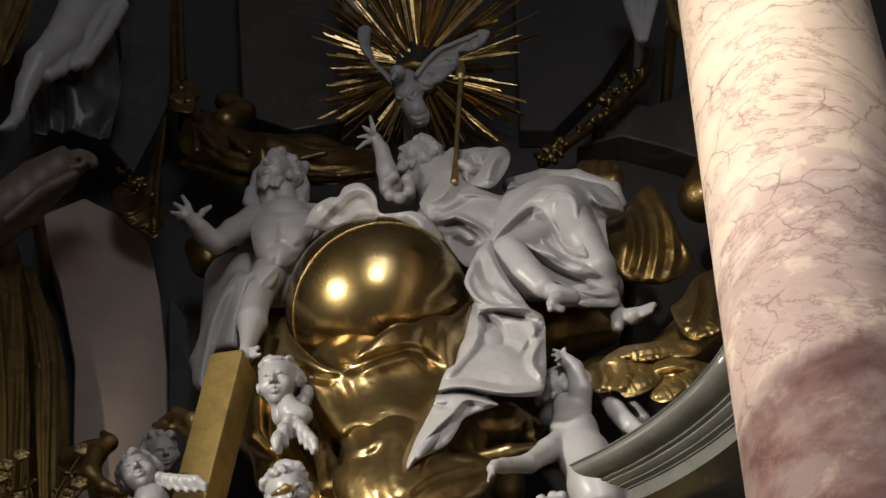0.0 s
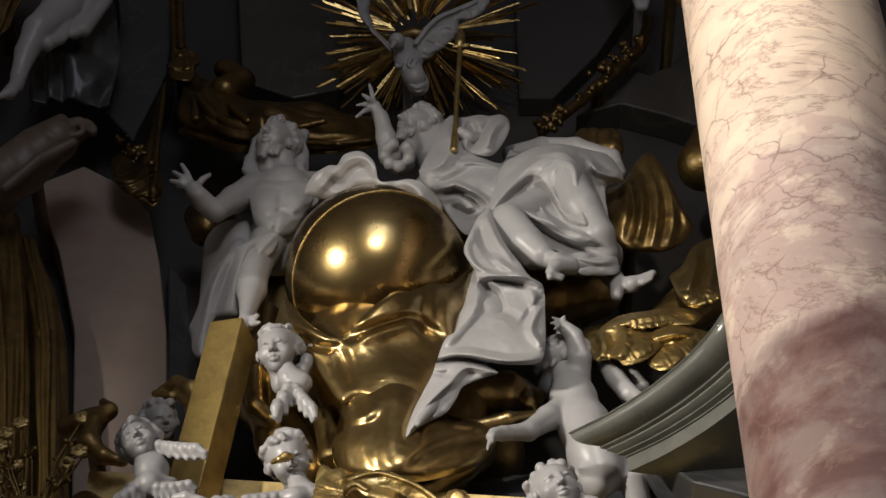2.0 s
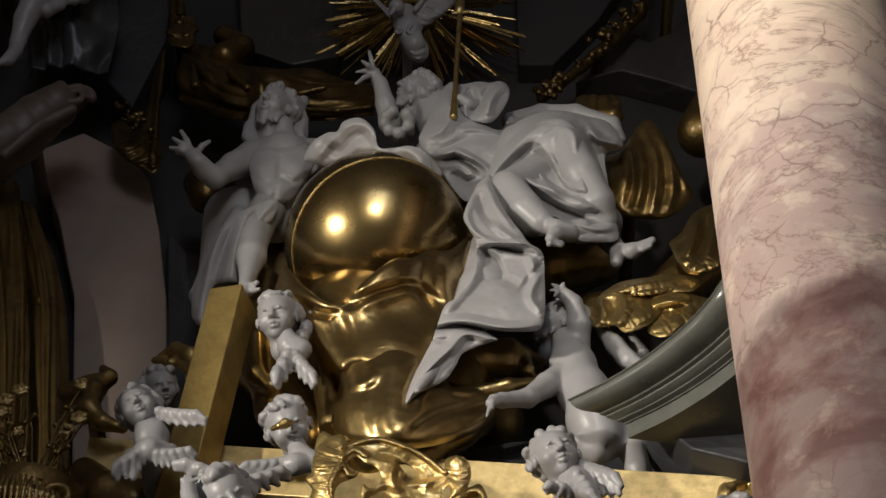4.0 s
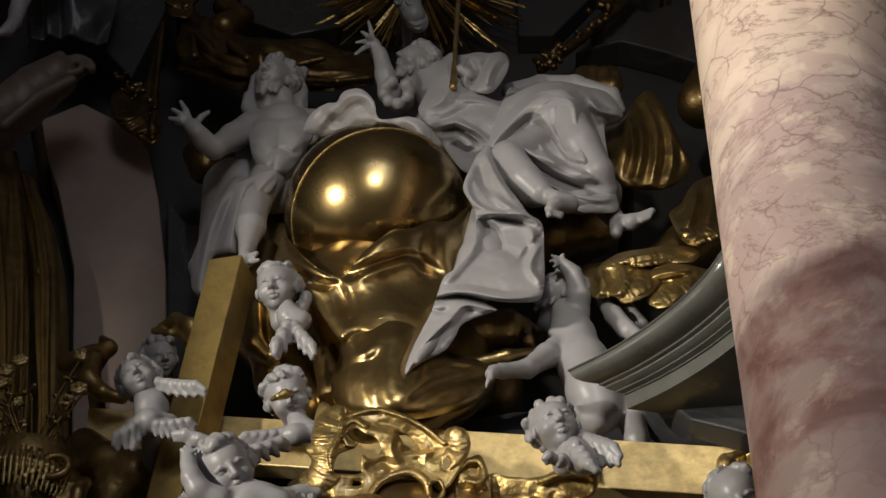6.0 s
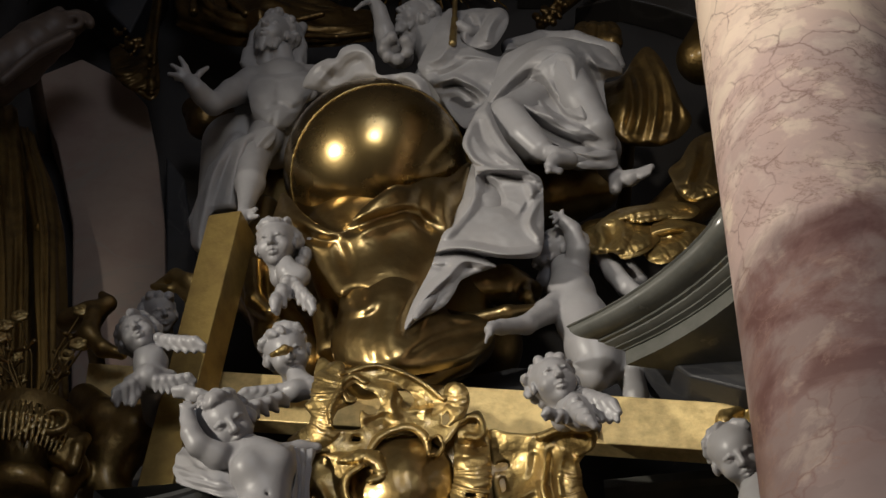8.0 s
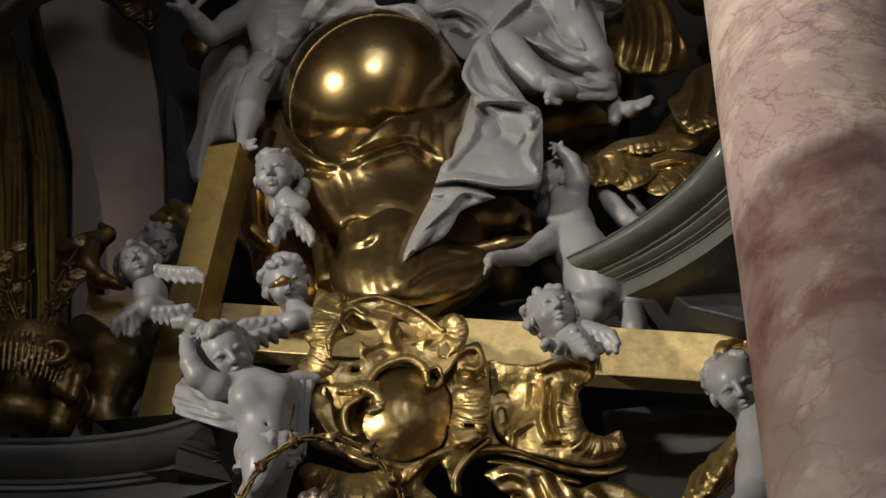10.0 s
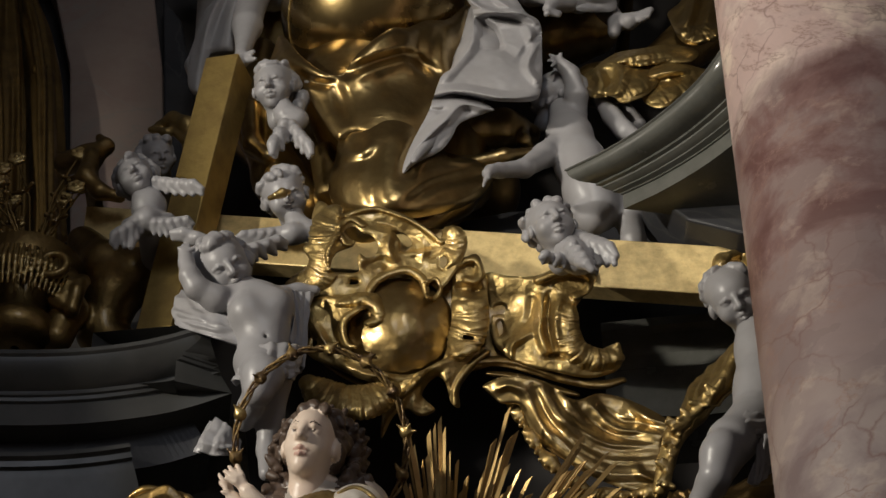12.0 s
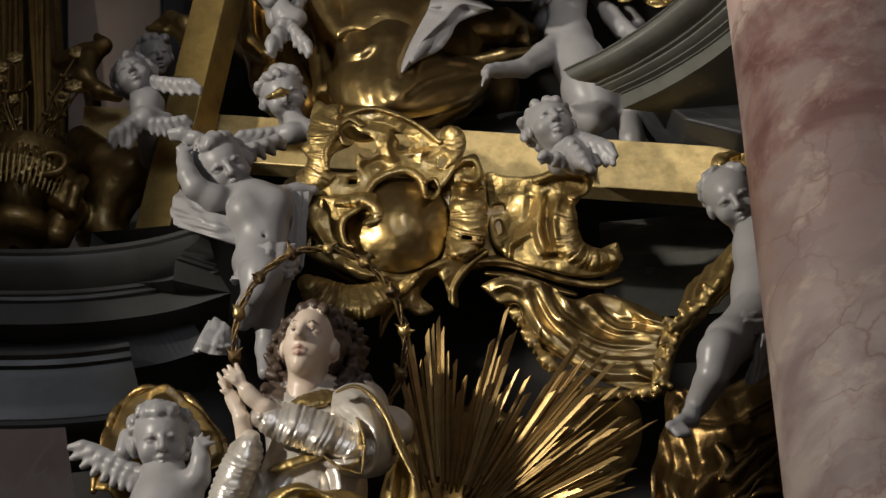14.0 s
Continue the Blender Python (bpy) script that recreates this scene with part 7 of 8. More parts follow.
# the staff
k = Clay()
k.limb([((0.068, 7.860, 11.889), 0.014), ((0.079, 7.900, 12.370), 0.014), ((0.102, 7.950, 12.938), 0.015), ((0.110, 7.970, 13.199), 0.013)], 0.004)
k.limb([((0.102, 7.950, 13.025), 0.030), ((0.106, 7.960, 13.126), 0.027)], 0.008).limb([((0.062, 7.860, 11.889), 0.022), ((0.075, 7.880, 12.132), 0.019)], 0.008)
k.limb([((0.063, 7.950, 12.996), 0.010), ((0.149, 7.950, 13.007), 0.010)], 0.004)
gilded("staff", k, "thin gold sceptre held upright by the robed figure", "staff", GOLD, 0.006)

# the great cross
cross = tagged(new("cross"), "large leaning gilded wooden cross with long crossbeam", "cross")
top, foot = Vector((-1.019, 7.720, 10.236)), Vector((-1.221, 7.840, 8.566))
part("upright", beam("upright", top, foot, (0.080, -0.016, 0.0), (0.03, 0.09, 0.0), DULL_GILT, 0.006), cross)
a, b = Vector((-1.675, 8.100, 9.479)), Vector((1.313, 7.630, 8.764))
part("crossbeam", beam("crossbeam", a, b, (0.0, -0.012, 0.138), (0.01, 0.05, 0.005), BEAM_GOLD, 0.006), cross)
k = Clay()
k.folds([(1.257, 7.620, 8.861), (1.374, 7.620, 8.913)], [(1.232, 7.600, 8.722), (1.408, 7.600, 8.757)], 5, 0.031, k=0.01, seed=5)
k.limb([((1.224, 7.600, 8.688), 0.020), ((1.276, 7.580, 8.840), 0.025), ((1.398, 7.600, 8.922), 0.025)], 0.01)
gilded("beam_clasp", k, "gold leaf clasp wrapped round the cross arm", "ornament", GOLD, 0.008)

# the cartouche
cart = tagged(new("cartouche"), "pierced golden rocaille cartouche with a smooth boss", "cartouche")


def carved(name, relief, mat=GOLD, label="", depth=0.035, roll=0.012, grain=0.004, seed=1):
    return part(name, meshed(name, *relief.surface(depth, roll, grain, seed), mat), cart, label)


# its ground and the smooth boss
w = Relief((-0.178, 7.600, 8.481), (0.017, -0.741, -0.671), 10, 0.007).rim([(-0.345, 0.115), (-0.150, 0.174), (0.047, 0.219), (0.244, 0.235), (0.491, 0.212), (0.512, -0.026), (0.486, -0.169), (0.340, -0.254), (0.196, -0.255), (0.004, -0.367), (-0.189, -0.312), (-0.336, -0.201), (-0.389, -0.059)]).swell([(-0.345, 0.115, -0.05), (0.466, 0.177, -0.05), (0.462, -0.141, -0.04), (0.000, -0.028, -0.03), (0.004, -0.340, -0.03)])
carved("ground_plate", w, DARK_GOLD, "dull gold ground behind the carving", seed=2)
w = Relief((-0.178, 7.600, 8.481), (0.017, -0.741, -0.671), 10, 0.005).rim([(-0.253, -0.044), (-0.203, 0.110), (-0.096, 0.192), (0.022, 0.222), (0.136, 0.187), (0.219, 0.100), (0.239, -0.028), (0.215, -0.159), (0.128, -0.244), (0.013, -0.278), (-0.113, -0.256), (-0.211, -0.178)])
w.swell([(-0.253, -0.044, 0), (-0.096, 0.192, 0), (0.022, 0.222, 0), (0.136, 0.187, 0), (0.234, -0.028, 0), (0.128, -0.238, 0), (0.013, -0.273, 0), (-0.103, -0.245, 0), (0.012, -0.014, 0.13), (-0.073, -0.014, 0.115), (0.098, -0.014, 0.115), (0.011, 0.116, 0.1), (0.014, -0.143, 0.1)])
carved("boss", w, SATIN_GOLD, "smooth domed gold boss", roll=0.012, grain=0.003, seed=4)
# the pierced crest
w = Relief((-0.178, 7.600, 8.481), (0.017, -0.741, -0.671), 10, 0.0045).rim([(-0.490, 0.173), (-0.418, 0.250), (-0.385, 0.303), (-0.418, 0.375), (-0.372, 0.423), (-0.385, 0.538), (-0.355, 0.630), (-0.278, 0.575), (-0.228, 0.554), (-0.121, 0.600), (0.006, 0.564), (0.107, 0.497), (0.182, 0.422), (0.204, 0.486), (0.279, 0.480), (0.304, 0.390), (0.259, 0.264), (0.185, 0.161), (0.108, 0.211), (0.034, 0.246), (-0.072, 0.233), (-0.120, 0.131), (-0.247, 0.115), (-0.345, 0.121), (-0.432, 0.138)])
w.hole([(-0.245, 0.454), (-0.201, 0.490), (-0.155, 0.454), (-0.115, 0.436), (-0.087, 0.382), (-0.103, 0.334), (-0.138, 0.325), (-0.168, 0.346), (-0.177, 0.304), (-0.171, 0.251), (-0.240, 0.245), (-0.290, 0.259), (-0.277, 0.334), (-0.238, 0.364), (-0.199, 0.382), (-0.189, 0.412), (-0.225, 0.421)]).hole([(-0.018, 0.461), (0.024, 0.455), (0.060, 0.413), (0.048, 0.365), (0.010, 0.359), (0.010, 0.413)]).hole([(0.185, 0.318), (0.204, 0.333), (0.217, 0.306), (0.202, 0.270), (0.182, 0.276)]).hole([(-0.205, 0.209), (-0.170, 0.204), (-0.175, 0.186), (-0.209, 0.186)])
w.swell([(-0.470, 0.179, 0), (-0.358, 0.562, 0.02), (-0.279, 0.411, 0.09), (-0.157, 0.548, 0.05), (-0.006, 0.518, 0.05), (-0.028, 0.293, 0.04), (0.145, 0.383, 0.03), (0.244, 0.444, 0.08), (0.244, 0.294, 0.06), (-0.298, 0.174, 0.06), (-0.125, 0.174, 0.05)])
w.flutes([(-0.283, 0.575), (-0.326, 0.465), (-0.317, 0.333), (-0.349, 0.227), (-0.456, 0.179)], 0.066, 24, 0.018, 0.03).flutes([(0.239, 0.474), (0.244, 0.383), (0.209, 0.288)], 0.04, 4, 0.014, 0.015)
w.bead([(-0.288, 0.262), (-0.303, 0.351), (-0.265, 0.442), (-0.251, 0.496), (-0.207, 0.527), (-0.156, 0.496)], 0.014, 0.01).bead([(-0.245, 0.442), (-0.229, 0.394), (-0.194, 0.394), (-0.190, 0.424)], 0.011, 0.02).bead([(-0.258, 0.545), (-0.120, 0.585), (0.006, 0.549), (0.107, 0.485), (0.189, 0.407)], 0.014, 0.012)
w.fold([(-0.132, 0.518), (-0.031, 0.497), (0.095, 0.413), (0.157, 0.308)], 0.05, -0.03).fold([(-0.031, 0.467), (-0.044, 0.376), (-0.004, 0.293)], 0.03, 0.03).fold([(0.082, 0.443), (0.115, 0.377), (0.100, 0.293)], 0.03, 0.025).fold([(-0.152, 0.263), (-0.078, 0.308), (-0.028, 0.263)], 0.035, -0.03).fold([(0.045, 0.338), (0.120, 0.353), (0.174, 0.377)], 0.025, 0.02)
carved("crest", w, seed=3)
# its rolled hood over the boss
w = Relief((-0.178, 7.600, 8.481), (0.017, -0.741, -0.671), 10, 0.0045).bead([(-0.137, 0.116), (-0.096, 0.198), (-0.028, 0.245), (0.046, 0.258), (0.108, 0.211), (0.126, 0.131)], 0.028, 0.045).bead([(0.133, 0.199), (0.170, 0.211), (0.185, 0.152), (0.156, 0.111), (0.126, 0.117)], 0.015, 0.06)
carved("hood", w, grain=0.003)
# the lobed surround
w = Relief((-0.178, 7.600, 8.481), (0.017, -0.741, -0.671), 10, 0.0045).rim([(-0.375, 0.109), (-0.247, 0.127), (-0.095, 0.139), (-0.060, 0.052), (-0.148, 0.052), (-0.215, -0.006), (-0.228, -0.087), (-0.187, -0.160), (-0.094, -0.239), (0.051, -0.272), (0.183, -0.204), (0.244, -0.170), (0.220, -0.249), (0.111, -0.289), (-0.020, -0.326), (-0.141, -0.298), (-0.263, -0.240), (-0.365, -0.189), (-0.426, -0.099), (-0.435, 0.004)])
w.hole([(-0.403, -0.064), (-0.379, -0.059), (-0.371, -0.087), (-0.392, -0.099)]).hole([(-0.361, -0.099), (-0.341, -0.110), (-0.345, -0.144), (-0.362, -0.133)])
w.swell([(-0.414, -0.030, 0), (-0.320, 0.086, 0.05), (-0.267, -0.058, 0.07), (-0.191, -0.200, 0.06), (-0.338, -0.144, 0.02), (0.003, -0.284, 0.05), (0.195, -0.213, 0.06), (-0.100, 0.116, 0.09)])
w.flutes([(-0.246, 0.086), (-0.149, 0.110), (-0.089, 0.069), (-0.078, 0.006), (-0.122, -0.017)], 0.035, 9, 0.012, 0.035).bead([(-0.173, -0.132), (-0.212, -0.121), (-0.233, -0.052), (-0.215, 0.011), (-0.162, 0.052)], 0.018, 0.04).fold([(-0.354, 0.080), (-0.294, 0.028), (-0.267, -0.087), (-0.191, -0.194)], 0.05, -0.035).fold([(-0.379, 0.013), (-0.340, -0.058), (-0.264, -0.172)], 0.03, 0.02)
w.fold([(-0.239, -0.214), (-0.117, -0.270), (0.003, -0.289)], 0.03, 0.025).fold([(-0.083, -0.186), (-0.065, -0.242), (-0.021, -0.284)], 0.03, 0.035).fold([(0.074, -0.185), (0.094, -0.241), (0.087, -0.289)], 0.03, 0.035)
carved("surround", w, seed=5)
w = Relief((-0.178, 7.600, 8.481), (0.017, -0.741, -0.671), 10, 0.0045).bead([(-0.193, -0.138), (-0.228, -0.081), (-0.220, 0.005), (-0.167, 0.063), (-0.104, 0.052), (-0.078, 0.006), (-0.097, -0.029), (-0.127, -0.017)], 0.022, 0.06)
carved("volute", w, grain=0.002)
# the fluted side of the shell
w = Relief((-0.178, 7.600, 8.481), (0.017, -0.741, -0.671), 10, 0.0045).rim([(0.244, 0.264), (0.343, 0.348), (0.387, 0.229), (0.391, 0.133), (0.395, 0.031), (0.365, -0.084), (0.346, -0.141), (0.244, -0.193), (0.191, -0.227), (0.215, -0.142), (0.234, -0.028), (0.234, 0.117)])
w.swell([(0.256, 0.235, 0.03), (0.368, 0.265, 0.02), (0.244, -0.027, 0.04), (0.366, 0.031, 0.07), (0.292, -0.142, 0.07), (0.208, -0.199, 0.04)])
w.flutes([(0.298, 0.118), (0.317, 0.016), (0.297, -0.085), (0.258, -0.159)], 0.075, 9, 0.022, 0.035).bead([(0.259, 0.288), (0.299, 0.318), (0.348, 0.306), (0.363, 0.247), (0.338, 0.206), (0.298, 0.211)], 0.017, 0.03).hole([(0.280, -0.073), (0.322, -0.079), (0.326, -0.096), (0.285, -0.093)]).fold([(0.244, 0.176), (0.318, 0.147), (0.382, 0.171)], 0.04, -0.06)
carved("shell_rim", w, seed=7)
# the fan and leaves below
w = Relief((-0.178, 7.600, 8.481), (0.017, -0.741, -0.671), 10, 0.0045).flutes([(-0.369, -0.313), (-0.302, -0.369), (-0.211, -0.401), (-0.115, -0.396), (-0.020, -0.345)], 0.078, 20, 0.022, 0.05).swell([(-0.369, -0.313, 0.1), (-0.211, -0.396, 0.2), (-0.020, -0.345, 0.16), (-0.239, -0.229, 0.14)])
carved("shell_fan", w, seed=8)
w = Relief((-0.178, 7.600, 8.481), (0.017, -0.741, -0.671), 10, 0.0045).rim([(-0.021, -0.312), (0.087, -0.272), (0.183, -0.204), (0.316, -0.147), (0.404, -0.153), (0.335, -0.238), (0.272, -0.339), (0.272, -0.433), (0.234, -0.411), (0.208, -0.311), (0.167, -0.283), (0.110, -0.373), (0.167, -0.444), (0.105, -0.477), (0.043, -0.445), (-0.009, -0.478), (-0.060, -0.587), (-0.053, -0.423)])
w.swell([(0.004, -0.340, 0.03), (0.171, -0.241, 0.08), (0.316, -0.170, 0.03), (0.244, -0.394, 0), (0.100, -0.436, 0.02), (-0.041, -0.533, -0.02)]).bead([(0.389, -0.161), (0.316, -0.226), (0.258, -0.325), (0.248, -0.416)], 0.014, 0.015).bead([(-0.019, -0.395), (0.052, -0.345), (0.095, -0.283)], 0.014, 0.02).fold([(0.112, -0.436), (0.128, -0.325), (0.208, -0.244)], 0.04, -0.04).fold([(0.005, -0.437), (0.040, -0.367), (0.051, -0.312)], 0.03, 0.03).fold([(0.147, -0.227), (0.111, -0.255), (0.100, -0.311)], 0.025, 0.04)
carved("leaf", w, seed=9)
# the wing beside it
w = Relief((0.480, 7.600, 8.451), (-0.047, -0.742, -0.669), 10, 0.0045).rim([(-0.276, 0.267), (-0.167, 0.256), (-0.059, 0.256), (0.031, 0.292), (0.170, 0.293), (0.208, 0.240), (0.151, 0.152), (0.110, 0.082), (0.097, -0.005), (0.124, -0.085), (0.186, -0.125), (0.260, -0.096), (0.299, -0.090), (0.295, -0.209), (0.168, -0.260), (0.029, -0.232), (-0.101, -0.199), (-0.192, -0.149), (-0.249, -0.069), (-0.267, 0.098)])
w.hole([(-0.229, 0.005), (-0.209, 0.023), (-0.200, -0.029), (-0.220, -0.046)]).hole([(-0.228, 0.098), (-0.199, 0.104), (-0.209, 0.080), (-0.233, 0.080)])
w.swell([(-0.261, 0.203, 0), (-0.168, 0.203, 0.03), (-0.020, 0.233, 0.07), (0.154, 0.248, 0.1), (-0.157, 0.072, -0.04), (-0.048, 0.029, 0.06), (0.049, 0.001, 0.09), (0.095, -0.114, 0.09), (0.262, -0.170, 0.04), (-0.220, -0.086, 0), (-0.076, -0.171, 0.04)])
w.flutes([(0.090, 0.082), (0.073, -0.022), (0.109, -0.119), (0.190, -0.164), (0.287, -0.158)], 0.055, 20, 0.018, 0.03).bead([(0.114, 0.151), (0.166, 0.175), (0.183, 0.240), (0.130, 0.275), (0.031, 0.269), (-0.044, 0.233)], 0.018, 0.03)
w.fold([(-0.033, 0.174), (-0.028, 0.058), (-0.044, -0.028), (-0.008, -0.156)], 0.03, 0.045).fold([(0.008, 0.160), (-0.009, 0.029), (0.016, -0.142)], 0.025, -0.06, 0.8).fold([(0.052, 0.140), (0.025, 0.029), (0.032, -0.085)], 0.025, 0.04).fold([(-0.070, 0.159), (-0.082, 0.058), (-0.110, -0.000)], 0.03, -0.04).fold([(-0.196, -0.115), (-0.135, -0.072), (-0.074, -0.029)], 0.03, 0.04).fold([(-0.173, -0.185), (-0.160, -0.100), (-0.142, -0.043)], 0.02, 0.03).fold([(-0.028, -0.157), (0.033, -0.148), (0.069, -0.159)], 0.02, -0.05)
carved("wing", w, seed=11)
w = Relief((0.480, 7.600, 8.451), (-0.047, -0.742, -0.669), 10, 0.005).bead([(-0.438, -0.262), (-0.342, -0.200), (-0.221, -0.177), (-0.077, -0.216), (0.066, -0.266), (0.210, -0.293), (0.307, -0.271)], 0.034, -0.02).bead([(-0.270, -0.239), (-0.126, -0.261), (0.017, -0.316), (0.112, -0.344)], 0.022, -0.03).fold([(-0.342, -0.200), (-0.173, -0.199), (0.018, -0.266)], 0.012, -0.02)
carved("roll", w, DARK_GOLD, "dark gold roll under the cartouche", seed=12)

# the great shell band under the cartouche
shell = tagged(new("shell_band"), "sweeping golden shell band with long flutes", "ornament")
upper = curve_through([(0.305, 7.620, 8.185), (0.542, 7.600, 8.115), (0.707, 7.600, 8.069), (0.844, 7.560, 8.020), (1.008, 7.480, 7.922)], 24)
lower = curve_through([(0.269, 7.620, 8.147), (0.358, 7.580, 7.896), (0.456, 7.550, 7.662), (0.632, 7.540, 7.495), (0.887, 7.480, 7.449)], 24)
w = Relief((0.600, 7.540, 7.834), (-0.061, -0.769, -0.636), 10, 0.006).rim([(-0.418, 0.193), (-0.304, 0.248), (-0.159, 0.221), (-0.038, 0.134), (0.075, 0.165), (0.215, 0.124), (0.360, 0.022), (0.318, -0.063), (0.323, -0.164), (0.289, -0.294), (0.179, -0.290), (0.039, -0.233), (-0.074, -0.160), (-0.160, -0.091), (-0.228, 0.004), (-0.264, 0.106), (-0.348, 0.117)])
w.swell([(-0.394, 0.193, 0), (-0.229, 0.215, 0.04), (-0.039, 0.123, 0), (0.098, 0.148, -0.06), (0.338, 0.001, 0.02), (0.302, -0.263, 0.06), (0.039, -0.225, 0.03), (-0.142, -0.081, 0.02), (-0.255, 0.093, 0), (0.068, -0.053, -0.04), (-0.069, 0.026, 0.02)])
w.fold([(0.013, 0.129), (0.117, 0.016), (0.209, -0.016), (0.320, -0.031)], 0.04, 0.06, 0.8).fold([(-0.101, 0.183), (-0.046, 0.040), (0.068, -0.064), (0.183, -0.085), (0.313, -0.074)], 0.05, 0.06, 0.8).fold([(-0.183, 0.202), (-0.104, 0.026), (-0.003, -0.107), (0.134, -0.154), (0.315, -0.143)], 0.05, 0.055, 0.8).fold([(-0.242, 0.188), (-0.163, -0.001), (-0.050, -0.133), (0.086, -0.206), (0.293, -0.211)], 0.04, 0.045, 0.8).fold([(0.195, 0.108), (0.270, 0.044), (0.355, 0.017)], 0.03, 0.045, 0.8)
w.fold([(0.073, 0.094), (0.141, 0.027), (0.233, 0.014)], 0.03, -0.04).fold([(-0.135, 0.216), (-0.068, 0.080), (0.045, -0.032)], 0.03, -0.04).fold([(-0.206, 0.202), (-0.139, 0.039), (-0.026, -0.086)], 0.03, -0.035).fold([(-0.371, 0.174), (-0.300, 0.201), (-0.230, 0.161)], 0.03, 0.03).fold([(0.203, -0.159), (0.224, -0.216), (0.291, -0.250)], 0.03, 0.03)
part("fluted_sheet", meshed("fluted_sheet", *w.surface(0.04, 0.012, 0.005, 4), SATIN_GOLD), shell)
k = Clay()
k.limb([(p, 0.02 + 0.012 * math.sin(i * 1.7)) for i, p in enumerate(lower)], 0.02)
for i, p in enumerate(lower[::1]):
    k.limb([(p, 0.018), (p + Vector((-0.02, -0.02, -0.035)), 0.01)], 0.008)
part("rim", k.skin("rim", GOLD, 0.008), shell, "crinkled lower rim")
k = Clay()
k.limb([((0.885, 7.460, 7.447), 0.032), ((0.914, 7.440, 7.576), 0.036), ((0.954, 7.420, 7.692), 0.041), ((1.048, 7.380, 7.778), 0.041), ((1.146, 7.350, 7.888), 0.037), ((1.222, 7.320, 8.015), 0.032), ((1.283, 7.300, 8.153), 0.023)], 0.02)
for i in range(40):
    p = Vector((0.905, 7.420, 7.445)).lerp(Vector((0.953, 7.400, 7.690)), i / 15) if i < 16 else Vector((0.950, 7.380, 7.673)).lerp(Vector((1.152, 7.300, 7.875)), (i - 16) / 24)
    k.limb([(p, 0.02), (p + Vector((rnd.uniform(-0.05, 0.03), -0.02, rnd.uniform(-0.05, 0.03))), 0.012)], 0.006)
k.drape([[(1.041, 7.500, 8.031), (1.135, 7.450, 8.097), (1.298, 7.400, 8.275)], [(0.987, 7.420, 7.841), (1.105, 7.380, 7.929), (1.277, 7.340, 8.095)], [(0.973, 7.380, 7.673), (1.114, 7.340, 7.789), (1.260, 7.300, 7.937)]], 6, 0.03, seed=4)
part("edge_strip", k.skin("edge_strip", GOLD, 0.008), shell, "crinkled gold edge strip")
k = Clay()
k.drape([[(0.912, 7.400, 7.400), (1.076, 7.300, 7.323), (1.433, 7.250, 7.425)], [(0.872, 7.380, 7.135), (1.089, 7.220, 7.016), (1.399, 7.200, 7.136)], [(0.834, 7.400, 6.829), (1.095, 7.280, 6.745), (1.364, 7.200, 6.792)]], 5, 0.07, seed=9, cross=0.06)
k.limb([((1.076, 7.400, 7.205), 0.12), ((1.385, 7.400, 7.207), 0.12), ((1.2, 7.6, 6.1), 0.12)], 0.03)
k.limb([((1.093, 7.200, 6.817), 0.015), ((1.206, 7.180, 6.933), 0.017), ((1.311, 7.180, 7.026), 0.017)], 0.01).limb([((1.108, 7.200, 6.740), 0.013), ((1.315, 7.180, 6.960), 0.015)], 0.01).limb([((1.195, 7.150, 7.084), 0.017), ((1.310, 7.150, 7.165), 0.019)], 0.01)
k.limb([((1.063, 7.200, 6.974), 0.021), ((1.099, 7.200, 6.895), 0.025), ((1.061, 7.200, 6.817), 0.015)], 0.01)
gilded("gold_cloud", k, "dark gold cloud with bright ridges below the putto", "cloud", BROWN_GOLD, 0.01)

# the burst of rays behind the praying figure
rays = tagged(new("sunburst"), "burst of long gilded rays behind the praying figure", "sunburst")
burst(rays, Vector((0.031, 7.840, 6.940)), [(-34, -18, 6, 0.5, 0.62), (-16, 0, 11, 0.62, 0.97), (0, 14, 8, 0.56, 0.85), (12, 24, 9, 0.66, 1.03), (24, 36, 10, 0.55, 0.82), (36, 52, 20, 0.64, 1.04), (52, 65, 14, 0.56, 0.98), (65, 86, 18, 0.6, 1.0)], None, (0.0045, 0.0098), 0.25, RAY_GOLD, 8, tilt=26, twin=True, turn=42)
k = Clay()
w = Relief((0.137, 7.980, 7.407), (-0.014, -0.809, -0.588), 0, 0.009).rim([(-0.323, -0.339), (-0.320, 0.115), (-0.237, 0.257), (-0.094, 0.335), (0.074, 0.366), (0.240, 0.294), (0.435, 0.416), (0.605, 0.447), (0.721, 0.356), (0.708, 0.118), (0.531, -0.169), (0.386, -0.337)])
w.swell([(-0.304, -0.030, 0), (-0.165, 0.233, 0), (0.073, 0.294, 0), (0.530, 0.386, 0.04), (0.643, 0.236, 0.04), (0.069, -0.058, 0.08), (0.350, -0.028, 0.06)]).fold([(-0.070, 0.233), (0.000, 0.057), (-0.025, -0.171)], 0.06, 0.05).fold([(0.168, 0.234), (0.235, 0.058), (0.207, -0.170)], 0.06, -0.05).fold([(0.506, 0.386), (0.427, 0.176), (0.302, -0.057)], 0.06, 0.05)
k.sheets.append((*w.surface(0.08, 0.03, 0.008, 3, 2), 0))
part("cloud_ground", k.skin("cloud_ground", DARK_GOLD, 0.011), rays, "dull gold ground of the rays")

